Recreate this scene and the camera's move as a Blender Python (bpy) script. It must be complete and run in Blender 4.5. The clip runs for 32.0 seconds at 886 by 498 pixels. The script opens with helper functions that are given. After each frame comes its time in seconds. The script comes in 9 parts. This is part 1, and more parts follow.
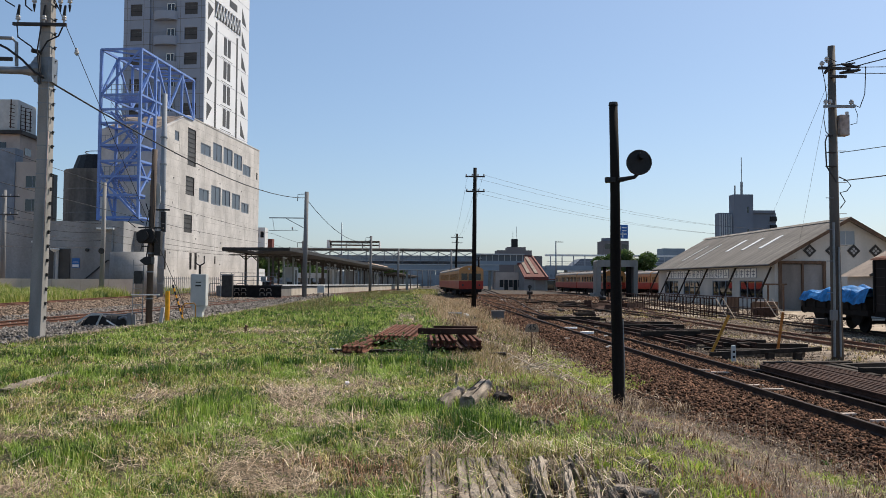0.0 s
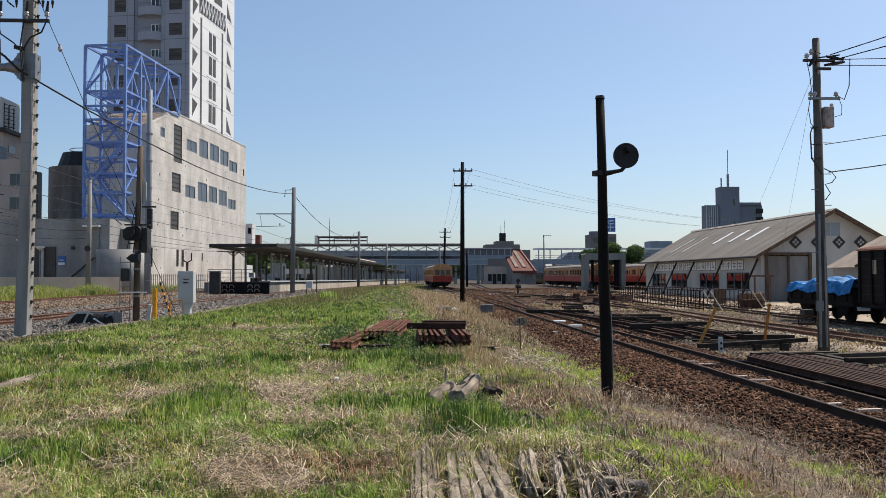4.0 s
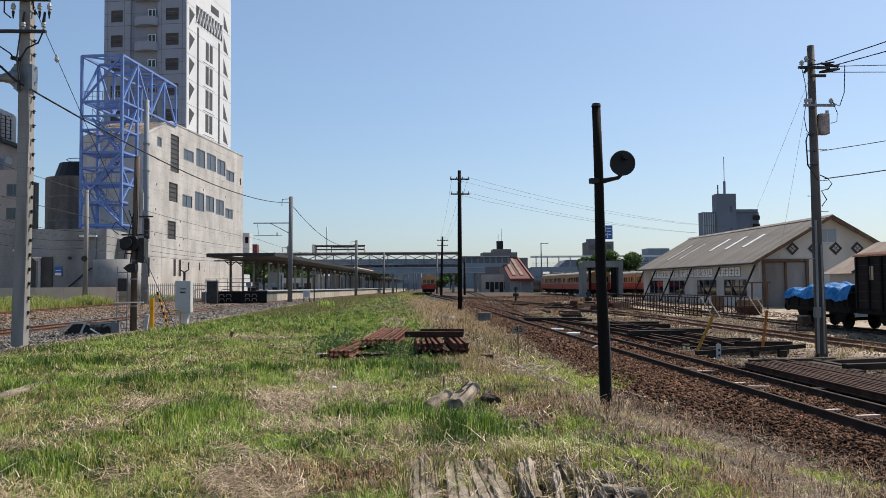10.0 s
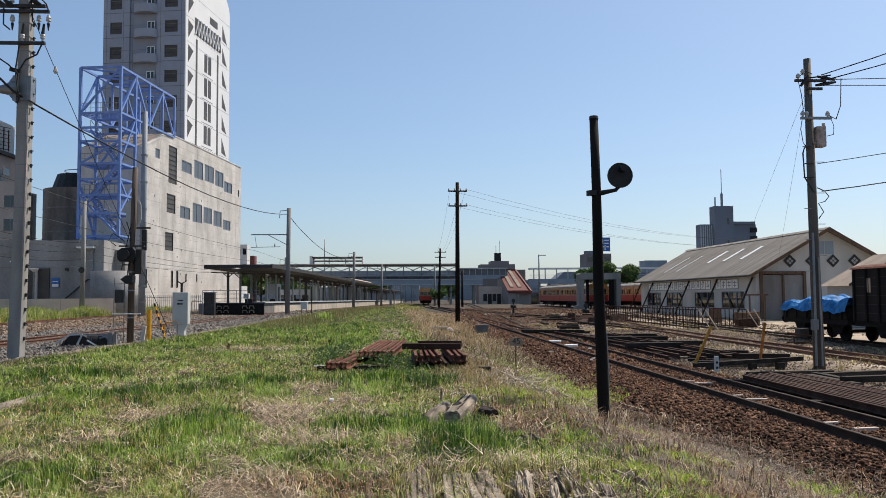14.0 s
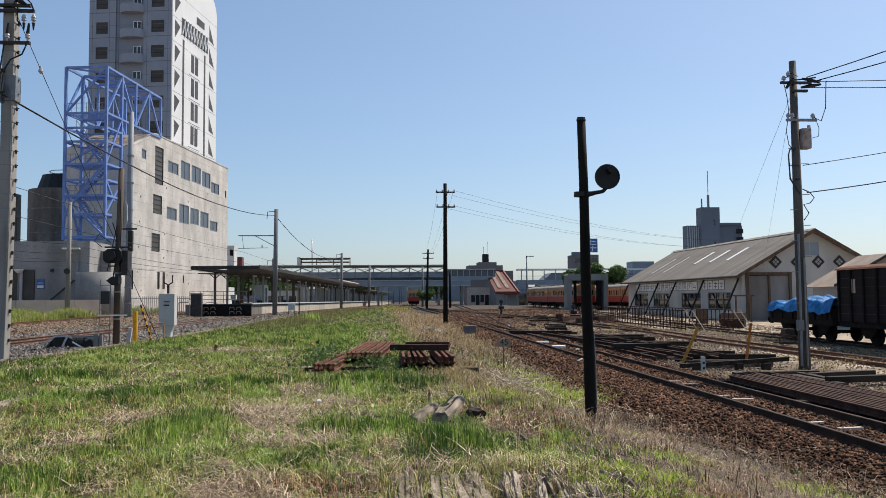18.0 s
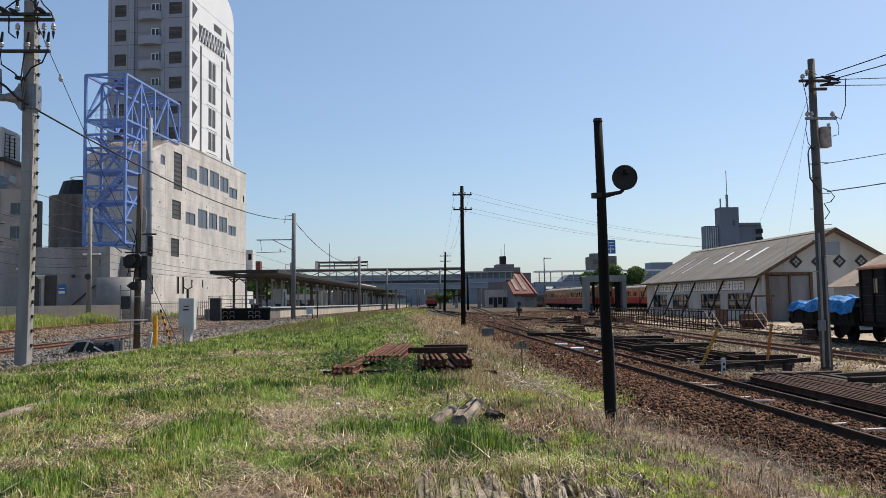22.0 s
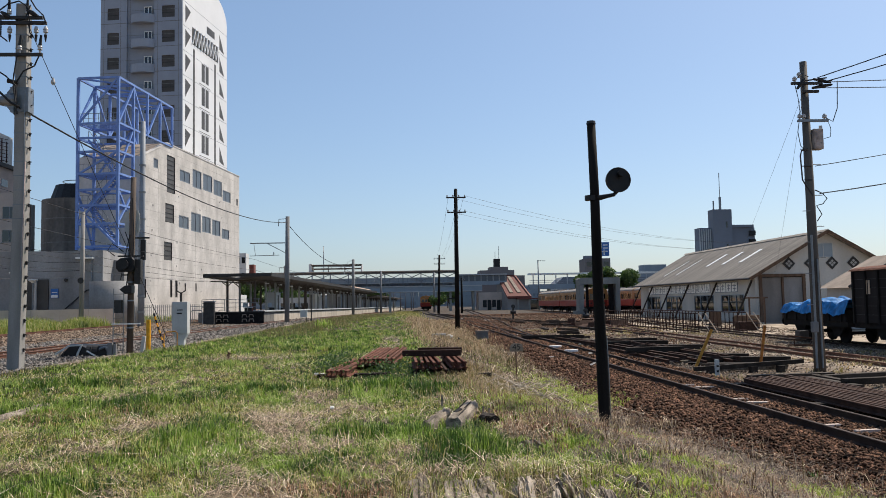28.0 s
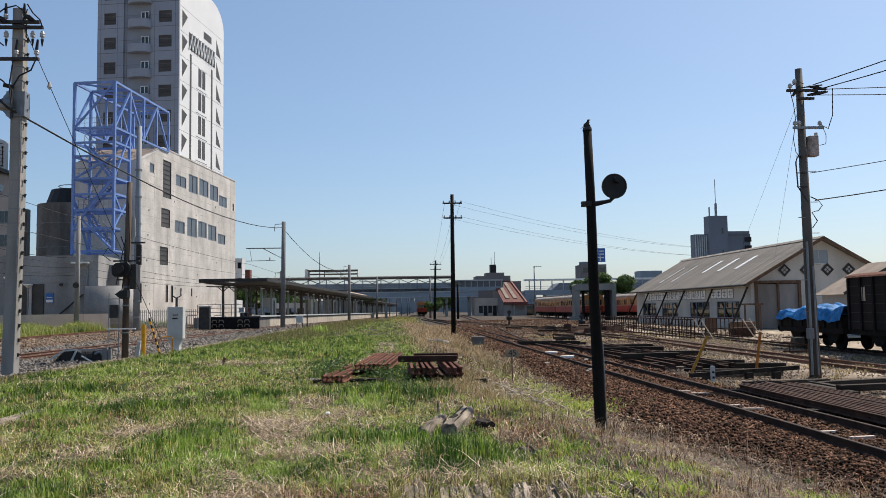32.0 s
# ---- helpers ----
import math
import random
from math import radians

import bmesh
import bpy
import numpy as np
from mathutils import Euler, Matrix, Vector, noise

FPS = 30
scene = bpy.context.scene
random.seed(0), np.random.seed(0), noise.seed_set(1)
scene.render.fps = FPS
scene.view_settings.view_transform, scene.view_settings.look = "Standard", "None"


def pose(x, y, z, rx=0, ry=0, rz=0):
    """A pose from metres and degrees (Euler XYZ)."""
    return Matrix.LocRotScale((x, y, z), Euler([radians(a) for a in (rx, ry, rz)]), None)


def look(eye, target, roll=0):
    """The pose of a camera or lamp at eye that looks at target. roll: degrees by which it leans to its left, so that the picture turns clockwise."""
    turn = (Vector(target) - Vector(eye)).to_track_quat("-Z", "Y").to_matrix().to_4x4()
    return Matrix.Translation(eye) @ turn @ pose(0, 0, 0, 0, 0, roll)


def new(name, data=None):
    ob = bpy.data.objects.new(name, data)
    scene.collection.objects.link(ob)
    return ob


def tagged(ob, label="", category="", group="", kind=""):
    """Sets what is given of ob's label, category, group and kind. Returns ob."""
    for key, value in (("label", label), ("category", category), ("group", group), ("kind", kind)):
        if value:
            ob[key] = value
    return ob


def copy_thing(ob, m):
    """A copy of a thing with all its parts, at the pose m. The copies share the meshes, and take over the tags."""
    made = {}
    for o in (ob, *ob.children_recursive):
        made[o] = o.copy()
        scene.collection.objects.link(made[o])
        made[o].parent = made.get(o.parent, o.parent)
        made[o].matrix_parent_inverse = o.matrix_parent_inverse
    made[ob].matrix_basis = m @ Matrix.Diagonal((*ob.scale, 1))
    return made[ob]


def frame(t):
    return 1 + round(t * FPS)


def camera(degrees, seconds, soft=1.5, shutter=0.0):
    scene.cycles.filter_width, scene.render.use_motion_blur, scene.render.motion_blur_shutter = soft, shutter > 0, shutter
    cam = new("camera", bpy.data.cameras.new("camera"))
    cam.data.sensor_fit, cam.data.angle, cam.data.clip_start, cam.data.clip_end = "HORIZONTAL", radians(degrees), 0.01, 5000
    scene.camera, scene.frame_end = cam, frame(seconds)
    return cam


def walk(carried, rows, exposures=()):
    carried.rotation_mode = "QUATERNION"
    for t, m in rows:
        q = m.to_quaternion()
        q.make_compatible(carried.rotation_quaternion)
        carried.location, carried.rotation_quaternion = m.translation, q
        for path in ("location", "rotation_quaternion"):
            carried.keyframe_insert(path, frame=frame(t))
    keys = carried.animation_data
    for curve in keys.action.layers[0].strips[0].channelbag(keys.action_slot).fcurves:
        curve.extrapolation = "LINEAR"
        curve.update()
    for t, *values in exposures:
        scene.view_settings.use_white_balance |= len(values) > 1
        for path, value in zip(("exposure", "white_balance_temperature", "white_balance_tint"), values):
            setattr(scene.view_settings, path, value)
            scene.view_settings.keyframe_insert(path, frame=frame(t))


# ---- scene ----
# ---------------------------------------------------------------- camera
cam = camera(56.8, 32.0, soft=0.75)
EYE = (0.0, 0.0, 2.0)
# seconds and the turn of the hand-held camera, in degrees
TURNS = [
    (0, 92.264, -0.372, -1.934), (0.5, 92.158, -0.323, -2.074), (1, 92.035, -0.126, -2.339), (1.5, 91.981, 0.076, -2.438),
    (2, 91.921, 0.238, -2.203), (2.5, 91.861, 0.257, -2.123), (3, 91.849, 0.139, -2.466), (3.5, 91.883, 0.122, -2.756),
    (5.5, 91.898, 0.315, -2.611), (6, 91.987, 0.239, -2.735), (6.5, 92.053, 0.175, -2.828), (7, 92.091, 0.296, -2.646),
    (7.5, 92.009, 0.271, -2.237), (8, 92.009, 0.276, -2.244), (8.5, 92.147, 0.411, -2.449), (9, 92.214, 0.495, -2.607),
    (9.5, 92.344, 0.482, -2.773), (10, 92.470, 0.468, -2.913), (10.5, 92.689, 0.499, -2.842), (11, 92.769, 0.569, -2.750),
    (11.5, 92.761, 0.624, -2.860), (12, 92.749, 0.633, -3.119), (12.5, 92.694, 0.640, -3.407), (13, 92.808, 0.638, -3.403),
    (13.5, 93.109, 0.535, -3.243), (14, 93.295, 0.393, -3.075), (14.5, 93.356, 0.309, -3.217), (16.5, 93.019, 0.330, -3.759),
    (17, 93.110, 0.415, -3.821), (17.5, 93.281, 0.422, -3.848), (18, 93.364, 0.444, -3.922), (18.5, 93.044, 0.522, -3.554),
    (19, 93.247, 0.440, -3.038), (19.5, 93.107, 0.178, -2.714), (20, 93.316, 0.322, -2.527), (20.5, 93.332, 0.623, -2.432),
    (21, 93.307, 0.779, -2.447), (21.5, 93.463, 0.820, -2.546), (22, 93.561, 0.856, -2.687), (22.5, 93.609, 0.864, -2.785),
    (23, 93.693, 0.849, -2.866), (23.5, 93.808, 0.929, -3.009), (24, 93.944, 0.925, -3.014), (24.5, 93.946, 0.872, -2.945),
    (25, 93.890, 0.885, -2.955), (25.5, 93.820, 0.908, -2.943), (27.5, 93.719, 1.005, -3.121), (28, 93.750, 1.043, -3.102),
    (28.5, 93.822, 1.073, -3.075), (29, 93.972, 1.067, -3.049), (29.5, 94.003, 0.982, -3.174), (30, 93.928, 0.837, -3.370),
    (30.5, 93.934, 0.811, -3.408), (31, 94.015, 0.873, -3.377), (31.5, 94.040, 0.876, -3.360), (32, 94.139, 0.907, -3.376),
]
walk(cam, [(t, pose(*EYE, rx, ry, rz)) for t, rx, ry, rz in TURNS])

# ---------------------------------------------------------------- sky and sun
SUN_ELEV, SUN_AZ = 52.0, 50.0      # azimuth clockwise from the way ahead (+y)
world = bpy.data.worlds.new("sky")
scene.world = world
world.use_nodes = True
wn = world.node_tree.nodes
sky = wn.new("ShaderNodeTexSky")
sky.sky_type, sky.sun_disc = "NISHITA", False
sky.sun_elevation, sky.sun_rotation = radians(SUN_ELEV), radians(SUN_AZ)
sky.air_density, sky.dust_density, sky.ozone_density, sky.altitude = 1.0, 1.15, 4.0, 0
wn["Background"].inputs["Strength"].default_value = 0.103
haze = wn.new("ShaderNodeMix")            # a clear day's even blue over the sky model
haze.data_type = "RGBA"
haze.inputs["Factor"].default_value, haze.inputs[7].default_value = 0.2, (3.1, 4.65, 6.6, 1)
world.node_tree.links.new(sky.outputs[0], haze.inputs[6])
world.node_tree.links.new(haze.outputs[2], wn["Background"].inputs["Color"])
sun = new("sun", bpy.data.lights.new("sun", "SUN"))
sun.data.energy, sun.data.angle, sun.data.color = 5.0, radians(0.53), (1.0, 0.895, 0.76)
ce, se = math.cos(radians(SUN_ELEV)), math.sin(radians(SUN_ELEV))
toward = Vector((ce * math.sin(radians(SUN_AZ)), ce * math.cos(radians(SUN_AZ)), se))
sun.matrix_world = look(toward * 300, (0, 0, 0))
scene.view_settings.exposure = 0.29


# ---------------------------------------------------------------- materials
def nodes_of(name):
    m = bpy.data.materials.new(name)
    m.use_nodes = True
    return m, m.node_tree.nodes, m.node_tree.links


def material(name, colour, rough=0.8, metal=0.0, var=0.25, scale=3.0, fine=40.0, bump=0.15, tint=None, island=0.0, piece=0.0,
             streak=0.0, spec=0.25):
    """A surface with stains at two scales, fine relief and, where asked, variation from piece to piece."""
    m, n, l = nodes_of(name)
    b = n["Principled BSDF"]
    b.inputs["Roughness"].default_value, b.inputs["Metallic"].default_value = rough, metal
    b.inputs["Specular IOR Level"].default_value = spec
    co = n.new("ShaderNodeTexCoord")
    big, small = n.new("ShaderNodeTexNoise"), n.new("ShaderNodeTexNoise")
    big.inputs["Scale"].default_value, big.inputs["Detail"].default_value = scale, 5
    small.inputs["Scale"].default_value, small.inputs["Detail"].default_value = fine, 3
    src = co.outputs["Object"]
    if streak:
        mp = n.new("ShaderNodeMapping")
        mp.inputs["Scale"].default_value = (1, 1, 1 / streak) if streak > 0 else (1, -1 / streak, 1)
        l.new(src, mp.inputs[0])
        l.new(mp.outputs[0], big.inputs["Vector"])
    else:
        l.new(src, big.inputs["Vector"])
    l.new(src, small.inputs["Vector"])
    ramp = n.new("ShaderNodeValToRGB")
    dark = [c * (1 - var) for c in colour]
    light = list(tint) if tint else [min(1, c * (1 + var)) for c in colour]
    ramp.color_ramp.elements[0].position, ramp.color_ramp.elements[0].color = 0.32, (*dark, 1)
    ramp.color_ramp.elements[1].position, ramp.color_ramp.elements[1].color = 0.68, (*light, 1)
    l.new(big.outputs[0], ramp.inputs[0])
    hsv = n.new("ShaderNodeHueSaturation")
    l.new(ramp.outputs[0], hsv.inputs["Color"])
    val = n.new("ShaderNodeMath")
    val.operation = "MULTIPLY_ADD"
    l.new(small.outputs[0], val.inputs[0])
    val.inputs[1].default_value, val.inputs[2].default_value = var * 1.6, 1 - var * 0.8
    last = val.outputs[0]
    for amount, node, socket in ((island, "ShaderNodeNewGeometry", "Random Per Island"), (piece, "ShaderNodeObjectInfo", "Random")):
        if amount:
            r, a, x = n.new(node), n.new("ShaderNodeMath"), n.new("ShaderNodeMath")
            a.operation, x.operation = "MULTIPLY_ADD", "MULTIPLY"
            l.new(r.outputs[socket], a.inputs[0])
            a.inputs[1].default_value, a.inputs[2].default_value = 2 * amount, 1 - amount
            l.new(a.outputs[0], x.inputs[0])
            l.new(last, x.inputs[1])
            last = x.outputs[0]
    l.new(last, hsv.inputs["Value"])
    l.new(hsv.outputs[0], b.inputs["Base Color"])
    if bump:
        bp = n.new("ShaderNodeBump")
        bp.inputs["Strength"].default_value, bp.inputs["Distance"].default_value = bump, 0.02
        l.new(small.outputs[0], bp.inputs["Height"])
        l.new(bp.outputs[0], b.inputs["Normal"])
    return m


def blades(name, colours, through_light=0.35):
    """Grass or leaves: each blade takes one of several colours; some light passes through it."""
    m, n, l = nodes_of(name)
    b = n["Principled BSDF"]
    b.inputs["Roughness"].default_value, b.inputs["Specular IOR Level"].default_value = 0.55, 0.3
    g, ramp = n.new("ShaderNodeNewGeometry"), n.new("ShaderNodeValToRGB")
    el = ramp.color_ramp.elements
    for i, c in enumerate(colours):
        e = el[i] if i < 2 else el.new(1.0)
        e.position, e.color = i / (len(colours) - 1), (*c, 1)
    l.new(g.outputs["Random Per Island"], ramp.inputs[0])
    t, mix = n.new("ShaderNodeBsdfTranslucent"), n.new("ShaderNodeMixShader")
    mix.inputs[0].default_value = through_light
    l.new(ramp.outputs[0], b.inputs["Base Color"])
    l.new(ramp.outputs[0], t.inputs["Color"])
    l.new(b.outputs[0], mix.inputs[1])
    l.new(t.outputs[0], mix.inputs[2])
    l.new(mix.outputs[0], n["Material Output"].inputs["Surface"])
    return m


def glass_dark(name, colour=(0.02, 0.025, 0.03), rough=0.06):
    m, n, l = nodes_of(name)
    b = n["Principled BSDF"]
    b.inputs["Base Color"].default_value = (*colour, 1)
    b.inputs["Roughness"].default_value, b.inputs["Specular IOR Level"].default_value = rough, 0.75
    return m


CONCRETE = material("weathered_concrete", (0.50, 0.48, 0.455), 0.9, var=0.2, scale=0.5, fine=3.2, bump=0.15, streak=1.6)
CONCRETE_LINE_DARK = material("board_mark", (0.40, 0.385, 0.365), 0.9, var=0.3, scale=0.5, fine=3)
DRUM = material("stained_and_shaded_concrete", (0.15, 0.142, 0.132), 0.9, var=0.4, scale=0.6, fine=3, bump=0.15, streak=5)
CONCRETE_DARK = material("grey_concrete", (0.32, 0.315, 0.31), 0.9, var=0.16, scale=0.3, fine=4, bump=0.1, streak=3)
CONCRETE_ANNEX = material("dull_grey_concrete", (0.255, 0.253, 0.252), 0.9, var=0.28, scale=0.4, fine=5, bump=0.12, streak=3)
CONCRETE_POLE = material("spun_concrete", (0.18, 0.18, 0.182), 0.85, var=0.2, scale=2.0, fine=30, streak=5)
CONCRETE_LINE = material("line_pole_concrete", (0.26, 0.25, 0.235), 0.85, var=0.25, scale=2.0, fine=30, streak=5)
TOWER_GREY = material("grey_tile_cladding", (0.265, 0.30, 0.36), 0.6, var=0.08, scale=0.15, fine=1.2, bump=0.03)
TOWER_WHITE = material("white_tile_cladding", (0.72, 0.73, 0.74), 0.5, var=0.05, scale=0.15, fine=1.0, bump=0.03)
TOWER_SHADE = material("dark_bronze_and_recess_shade", (0.07, 0.065, 0.06), 0.45, var=0.2, scale=0.5, fine=3)
JOINT = material("panel_joint", (0.16, 0.16, 0.16), 0.8)
BLUE_STEEL = material("blue_painted_steel", (0.15, 0.245, 0.52), 0.5, var=0.15, scale=1.0, fine=8, bump=0.03)
GALV = material("galvanised_steel", (0.21, 0.225, 0.24), 0.5, 0.6, var=0.15, scale=3, fine=20, bump=0.05)
STEEL_DARK = material("dark_steel", (0.045, 0.043, 0.042), 0.6, 0.3, var=0.25, scale=3, fine=25)
BLACK_PAINT = material("black_paint", (0.016, 0.016, 0.017), 0.45, var=0.3, scale=4, fine=40)
RUST = material("rusted_steel", (0.115, 0.05, 0.033), 0.9, 0.1, var=0.35, scale=5, fine=60, bump=0.3, piece=0.25, spec=0.14)
RUST_DARK = material("dark_rusted_steel", (0.055, 0.03, 0.022), 0.85, 0.15, var=0.35, scale=4, fine=60, bump=0.3, piece=0.25, spec=0.14)
RAIL_TOP = material("rail_steel", (0.042, 0.027, 0.021), 0.7, 0.0, var=0.3, scale=3, fine=50, spec=0.14)
RAIL_JR = material("brown_rail_steel", (0.14, 0.072, 0.05), 0.7, 0.3, var=0.25, scale=1, fine=30, spec=0.14)
OLD_WOOD = material("grey_weathered_wood", (0.2, 0.17, 0.137), 0.95, var=0.6, scale=9, fine=60, bump=0.8, streak=-6, piece=0.25, spec=0.14)
# weathered wood, paler still to put sunlit tops into the colour
BLEACHED_LIT = material("bleached_lit_wood", (0.27, 0.232, 0.185), 0.95, var=0.5, scale=8, fine=50, bump=0.5, streak=-6, piece=0.15, spec=0.14)
PALE_TWIG = material("pale_dead_twig", (0.52, 0.44, 0.34), 0.9, var=0.3, scale=8, fine=50, piece=0.25, spec=0.14)
DARK_WOOD = material("tarred_wood", (0.034, 0.027, 0.022), 0.85, var=0.45, scale=5, fine=45, bump=0.5, streak=-6, piece=0.25, spec=0.14)
DIRTY = material("dirty_concrete", (0.25, 0.20, 0.155), 0.95, var=0.4, scale=2, fine=25, piece=0.2)
PLATFORM_WALL = material("beige_platform_wall", (0.40, 0.355, 0.295), 0.9, var=0.18, scale=0.8, fine=6, streak=2, piece=0.12)
POLE_DARK = material("dark_spun_concrete", (0.105, 0.092, 0.08), 0.85, var=0.25, scale=2.0, fine=30, streak=5)
POLE_WOOD = material("creosoted_pole", (0.013, 0.011, 0.010), 0.9, var=0.35, scale=4, fine=40, bump=0.4, streak=8, spec=0.14)
YELLOW = material("yellow_paint", (0.72, 0.34, 0.02), 0.6, var=0.2, scale=5, fine=30)
ORANGE_OLD = material("rusty_orange_paint", (0.34, 0.13, 0.03), 0.8, var=0.4, scale=8, fine=40)
YELLOW_OLD = material("faded_yellow_paint", (0.42, 0.21, 0.04), 0.8, var=0.4, scale=8, fine=40)
WHITE_PAINT = material("white_paint", (0.78, 0.77, 0.74), 0.6, var=0.1, scale=2, fine=20)
BOX_GREY = material("light_grey_paint", (0.46, 0.47, 0.46), 0.55, var=0.1, scale=2, fine=20, bump=0.04)
SHED_WALL = material("cream_painted_boards", (0.45, 0.432, 0.4), 0.85, var=0.14, scale=0.5, fine=7, streak=4)
SHED_ROOF = material("weathered_sheet_roof", (0.25, 0.225, 0.195), 0.9, var=0.3, scale=0.45, fine=6, bump=0.25, streak=-0.4, piece=0.14)
ROOF_BROWN = material("brown_sheet_roof", (0.26, 0.21, 0.17), 0.85, var=0.2, scale=0.8, fine=8)
SKYLIGHT = material("translucent_sheet", (0.72, 0.72, 0.70), 0.5, var=0.08, scale=2, fine=10)
BROWN_WOOD = material("brown_wood", (0.12, 0.075, 0.05), 0.85, var=0.3, scale=4, fine=30, streak=4)
GLASS = glass_dark("dark_window_glass", (0.012, 0.013, 0.015), 0.02)
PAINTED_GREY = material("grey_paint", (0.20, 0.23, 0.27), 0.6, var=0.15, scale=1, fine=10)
GLASS_BLUE = glass_dark("blue_grey_glass", (0.07, 0.085, 0.105), 0.35)
CREAM = material("train_cream_paint", (0.45, 0.235, 0.10), 0.45, var=0.1, scale=0.8, fine=8, bump=0.03)
CREAM_END = material("train_dusty_cream_paint", (0.50, 0.25, 0.09), 0.5, var=0.15, scale=0.8, fine=8, bump=0.03)
RED = material("train_vermilion_paint", (0.34, 0.042, 0.028), 0.4, var=0.14, scale=0.8, fine=8, bump=0.03)
TRAIN_ROOF = material("train_grey_roof", (0.22, 0.20, 0.18), 0.8, var=0.2, scale=1, fine=10)
UNDER = material("underframe_black", (0.013, 0.012, 0.012), 0.9, var=0.3, scale=3, fine=20, spec=0.14)
TARP = material("blue_tarpaulin", (0.02, 0.16, 0.40), 0.65, var=0.4, scale=3, fine=9, bump=0.3, spec=0.14)
RED_ROOF = material("red_brown_roof", (0.15, 0.05, 0.04), 0.7, var=0.15, scale=0.6, fine=6)
PORTAL_GREY = material("portal_concrete", (0.215, 0.22, 0.21), 0.9, var=0.2, scale=0.6, fine=5, streak=3)
BRIDGE_BLUE = material("pale_blue_panel", (0.25, 0.30, 0.345), 0.55, var=0.08, scale=0.3, fine=3, bump=0.03)
BRIDGE_WHITE = material("white_steel", (0.40, 0.42, 0.43), 0.55, var=0.1, scale=0.5, fine=5)
BRIDGE_ROOF = material("tan_bridge_roof", (0.42, 0.33, 0.25), 0.8, var=0.12, scale=0.4, fine=4)
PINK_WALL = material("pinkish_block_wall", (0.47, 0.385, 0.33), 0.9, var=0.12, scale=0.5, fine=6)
BROWN_TILE = material("brown_tile_wall", (0.43, 0.38, 0.34), 0.8, var=0.12, scale=0.4, fine=5)
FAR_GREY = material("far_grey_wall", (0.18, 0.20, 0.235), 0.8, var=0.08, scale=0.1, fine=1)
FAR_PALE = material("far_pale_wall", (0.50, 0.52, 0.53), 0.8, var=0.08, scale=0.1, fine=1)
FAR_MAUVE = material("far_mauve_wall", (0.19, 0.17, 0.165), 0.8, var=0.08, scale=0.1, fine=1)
SIGN_BLUE = material("blue_sign", (0.05, 0.15, 0.40), 0.5, var=0.05)
CANOPY = material("canopy_brown_steel", (0.085, 0.07, 0.06), 0.7, var=0.2, scale=0.6, fine=6)
CANOPY_POST = material("platform_post_paint", (0.30, 0.31, 0.29), 0.7, var=0.15, scale=0.6, fine=6)
INSULATOR = material("white_porcelain", (0.42, 0.41, 0.40), 0.3, var=0.08)
# air haze is mixed into these two wall colours
HAZE_PALE = material("haze_tinted_town_wall", (0.27, 0.30, 0.33), 0.9, var=0.12, scale=0.1, fine=1)
HAZE_BLUE = material("haze_tinted_far_wall", (0.21, 0.25, 0.28), 0.9, var=0.12, scale=0.1, fine=1)
SEED = blades("seeding_grass", [(0.15, 0.13, 0.045), (0.27, 0.24, 0.08), (0.38, 0.28, 0.15), (0.56, 0.42, 0.26)])
MIXED = blades("browning_grass", [(0.06, 0.075, 0.02), (0.12, 0.135, 0.04), (0.20, 0.18, 0.07), (0.33, 0.26, 0.13)])
CABLE = material("black_cable", (0.02, 0.02, 0.022), 0.6, var=0.1)
LEAF = blades("tree_leaves", [(0.04, 0.08, 0.025), (0.07, 0.12, 0.035), (0.11, 0.165, 0.05)])
GREEN = blades("green_grass", [(0.03, 0.06, 0.008), (0.075, 0.145, 0.016), (0.15, 0.25, 0.028), (0.26, 0.38, 0.055), (0.50, 0.57, 0.18)], 0.45)
DEEP = blades("deep_green_grass", [(0.012, 0.032, 0.005), (0.03, 0.075, 0.010), (0.06, 0.135, 0.018), (0.12, 0.22, 0.035)], 0.4)
FRESH = blades("bright_green_grass", [(0.07, 0.13, 0.012), (0.17, 0.29, 0.03), (0.28, 0.43, 0.06), (0.44, 0.56, 0.14), (0.62, 0.66, 0.27)], 0.45)
OLIVE = blades("yellowing_grass", [(0.05, 0.055, 0.012), (0.15, 0.17, 0.026), (0.29, 0.30, 0.055), (0.50, 0.45, 0.15), (0.86, 0.75, 0.40)], 0.35)
LIME = blades("fresh_green_grass", [(0.13, 0.21, 0.022), (0.30, 0.41, 0.045), (0.46, 0.55, 0.09), (0.64, 0.64, 0.22)], 0.4)
# the darkest stops put shadow between the stems into the straw's colour
STRAW = blades("dry_straw", [(0.06, 0.038, 0.022), (0.20, 0.135, 0.085), (0.43, 0.315, 0.205), (0.68, 0.53, 0.36), (0.96, 0.85, 0.63)], 0.15)
STRAW_BROWN = blades("brown_straw", [(0.03, 0.018, 0.01), (0.085, 0.055, 0.03), (0.19, 0.13, 0.07), (0.36, 0.26, 0.15)], 0.12)
TAN = blades("tall_dry_grass", [(0.10, 0.065, 0.035), (0.27, 0.18, 0.10), (0.44, 0.32, 0.18), (0.62, 0.48, 0.30)], 0.3)
RUSSET = blades("russet_weed", [(0.08, 0.04, 0.02), (0.21, 0.105, 0.055), (0.38, 0.22, 0.12), (0.56, 0.38, 0.22)], 0.25)
LITTER = blades("brown_stem_litter", [(0.025, 0.015, 0.009), (0.06, 0.037, 0.02), (0.12, 0.078, 0.044), (0.32, 0.23, 0.14)], 0.1)
BROWN_WEED = blades("dead_weed", [(0.035, 0.019, 0.012), (0.10, 0.058, 0.035), (0.25, 0.168, 0.092), (0.66, 0.54, 0.36)], 0.2)
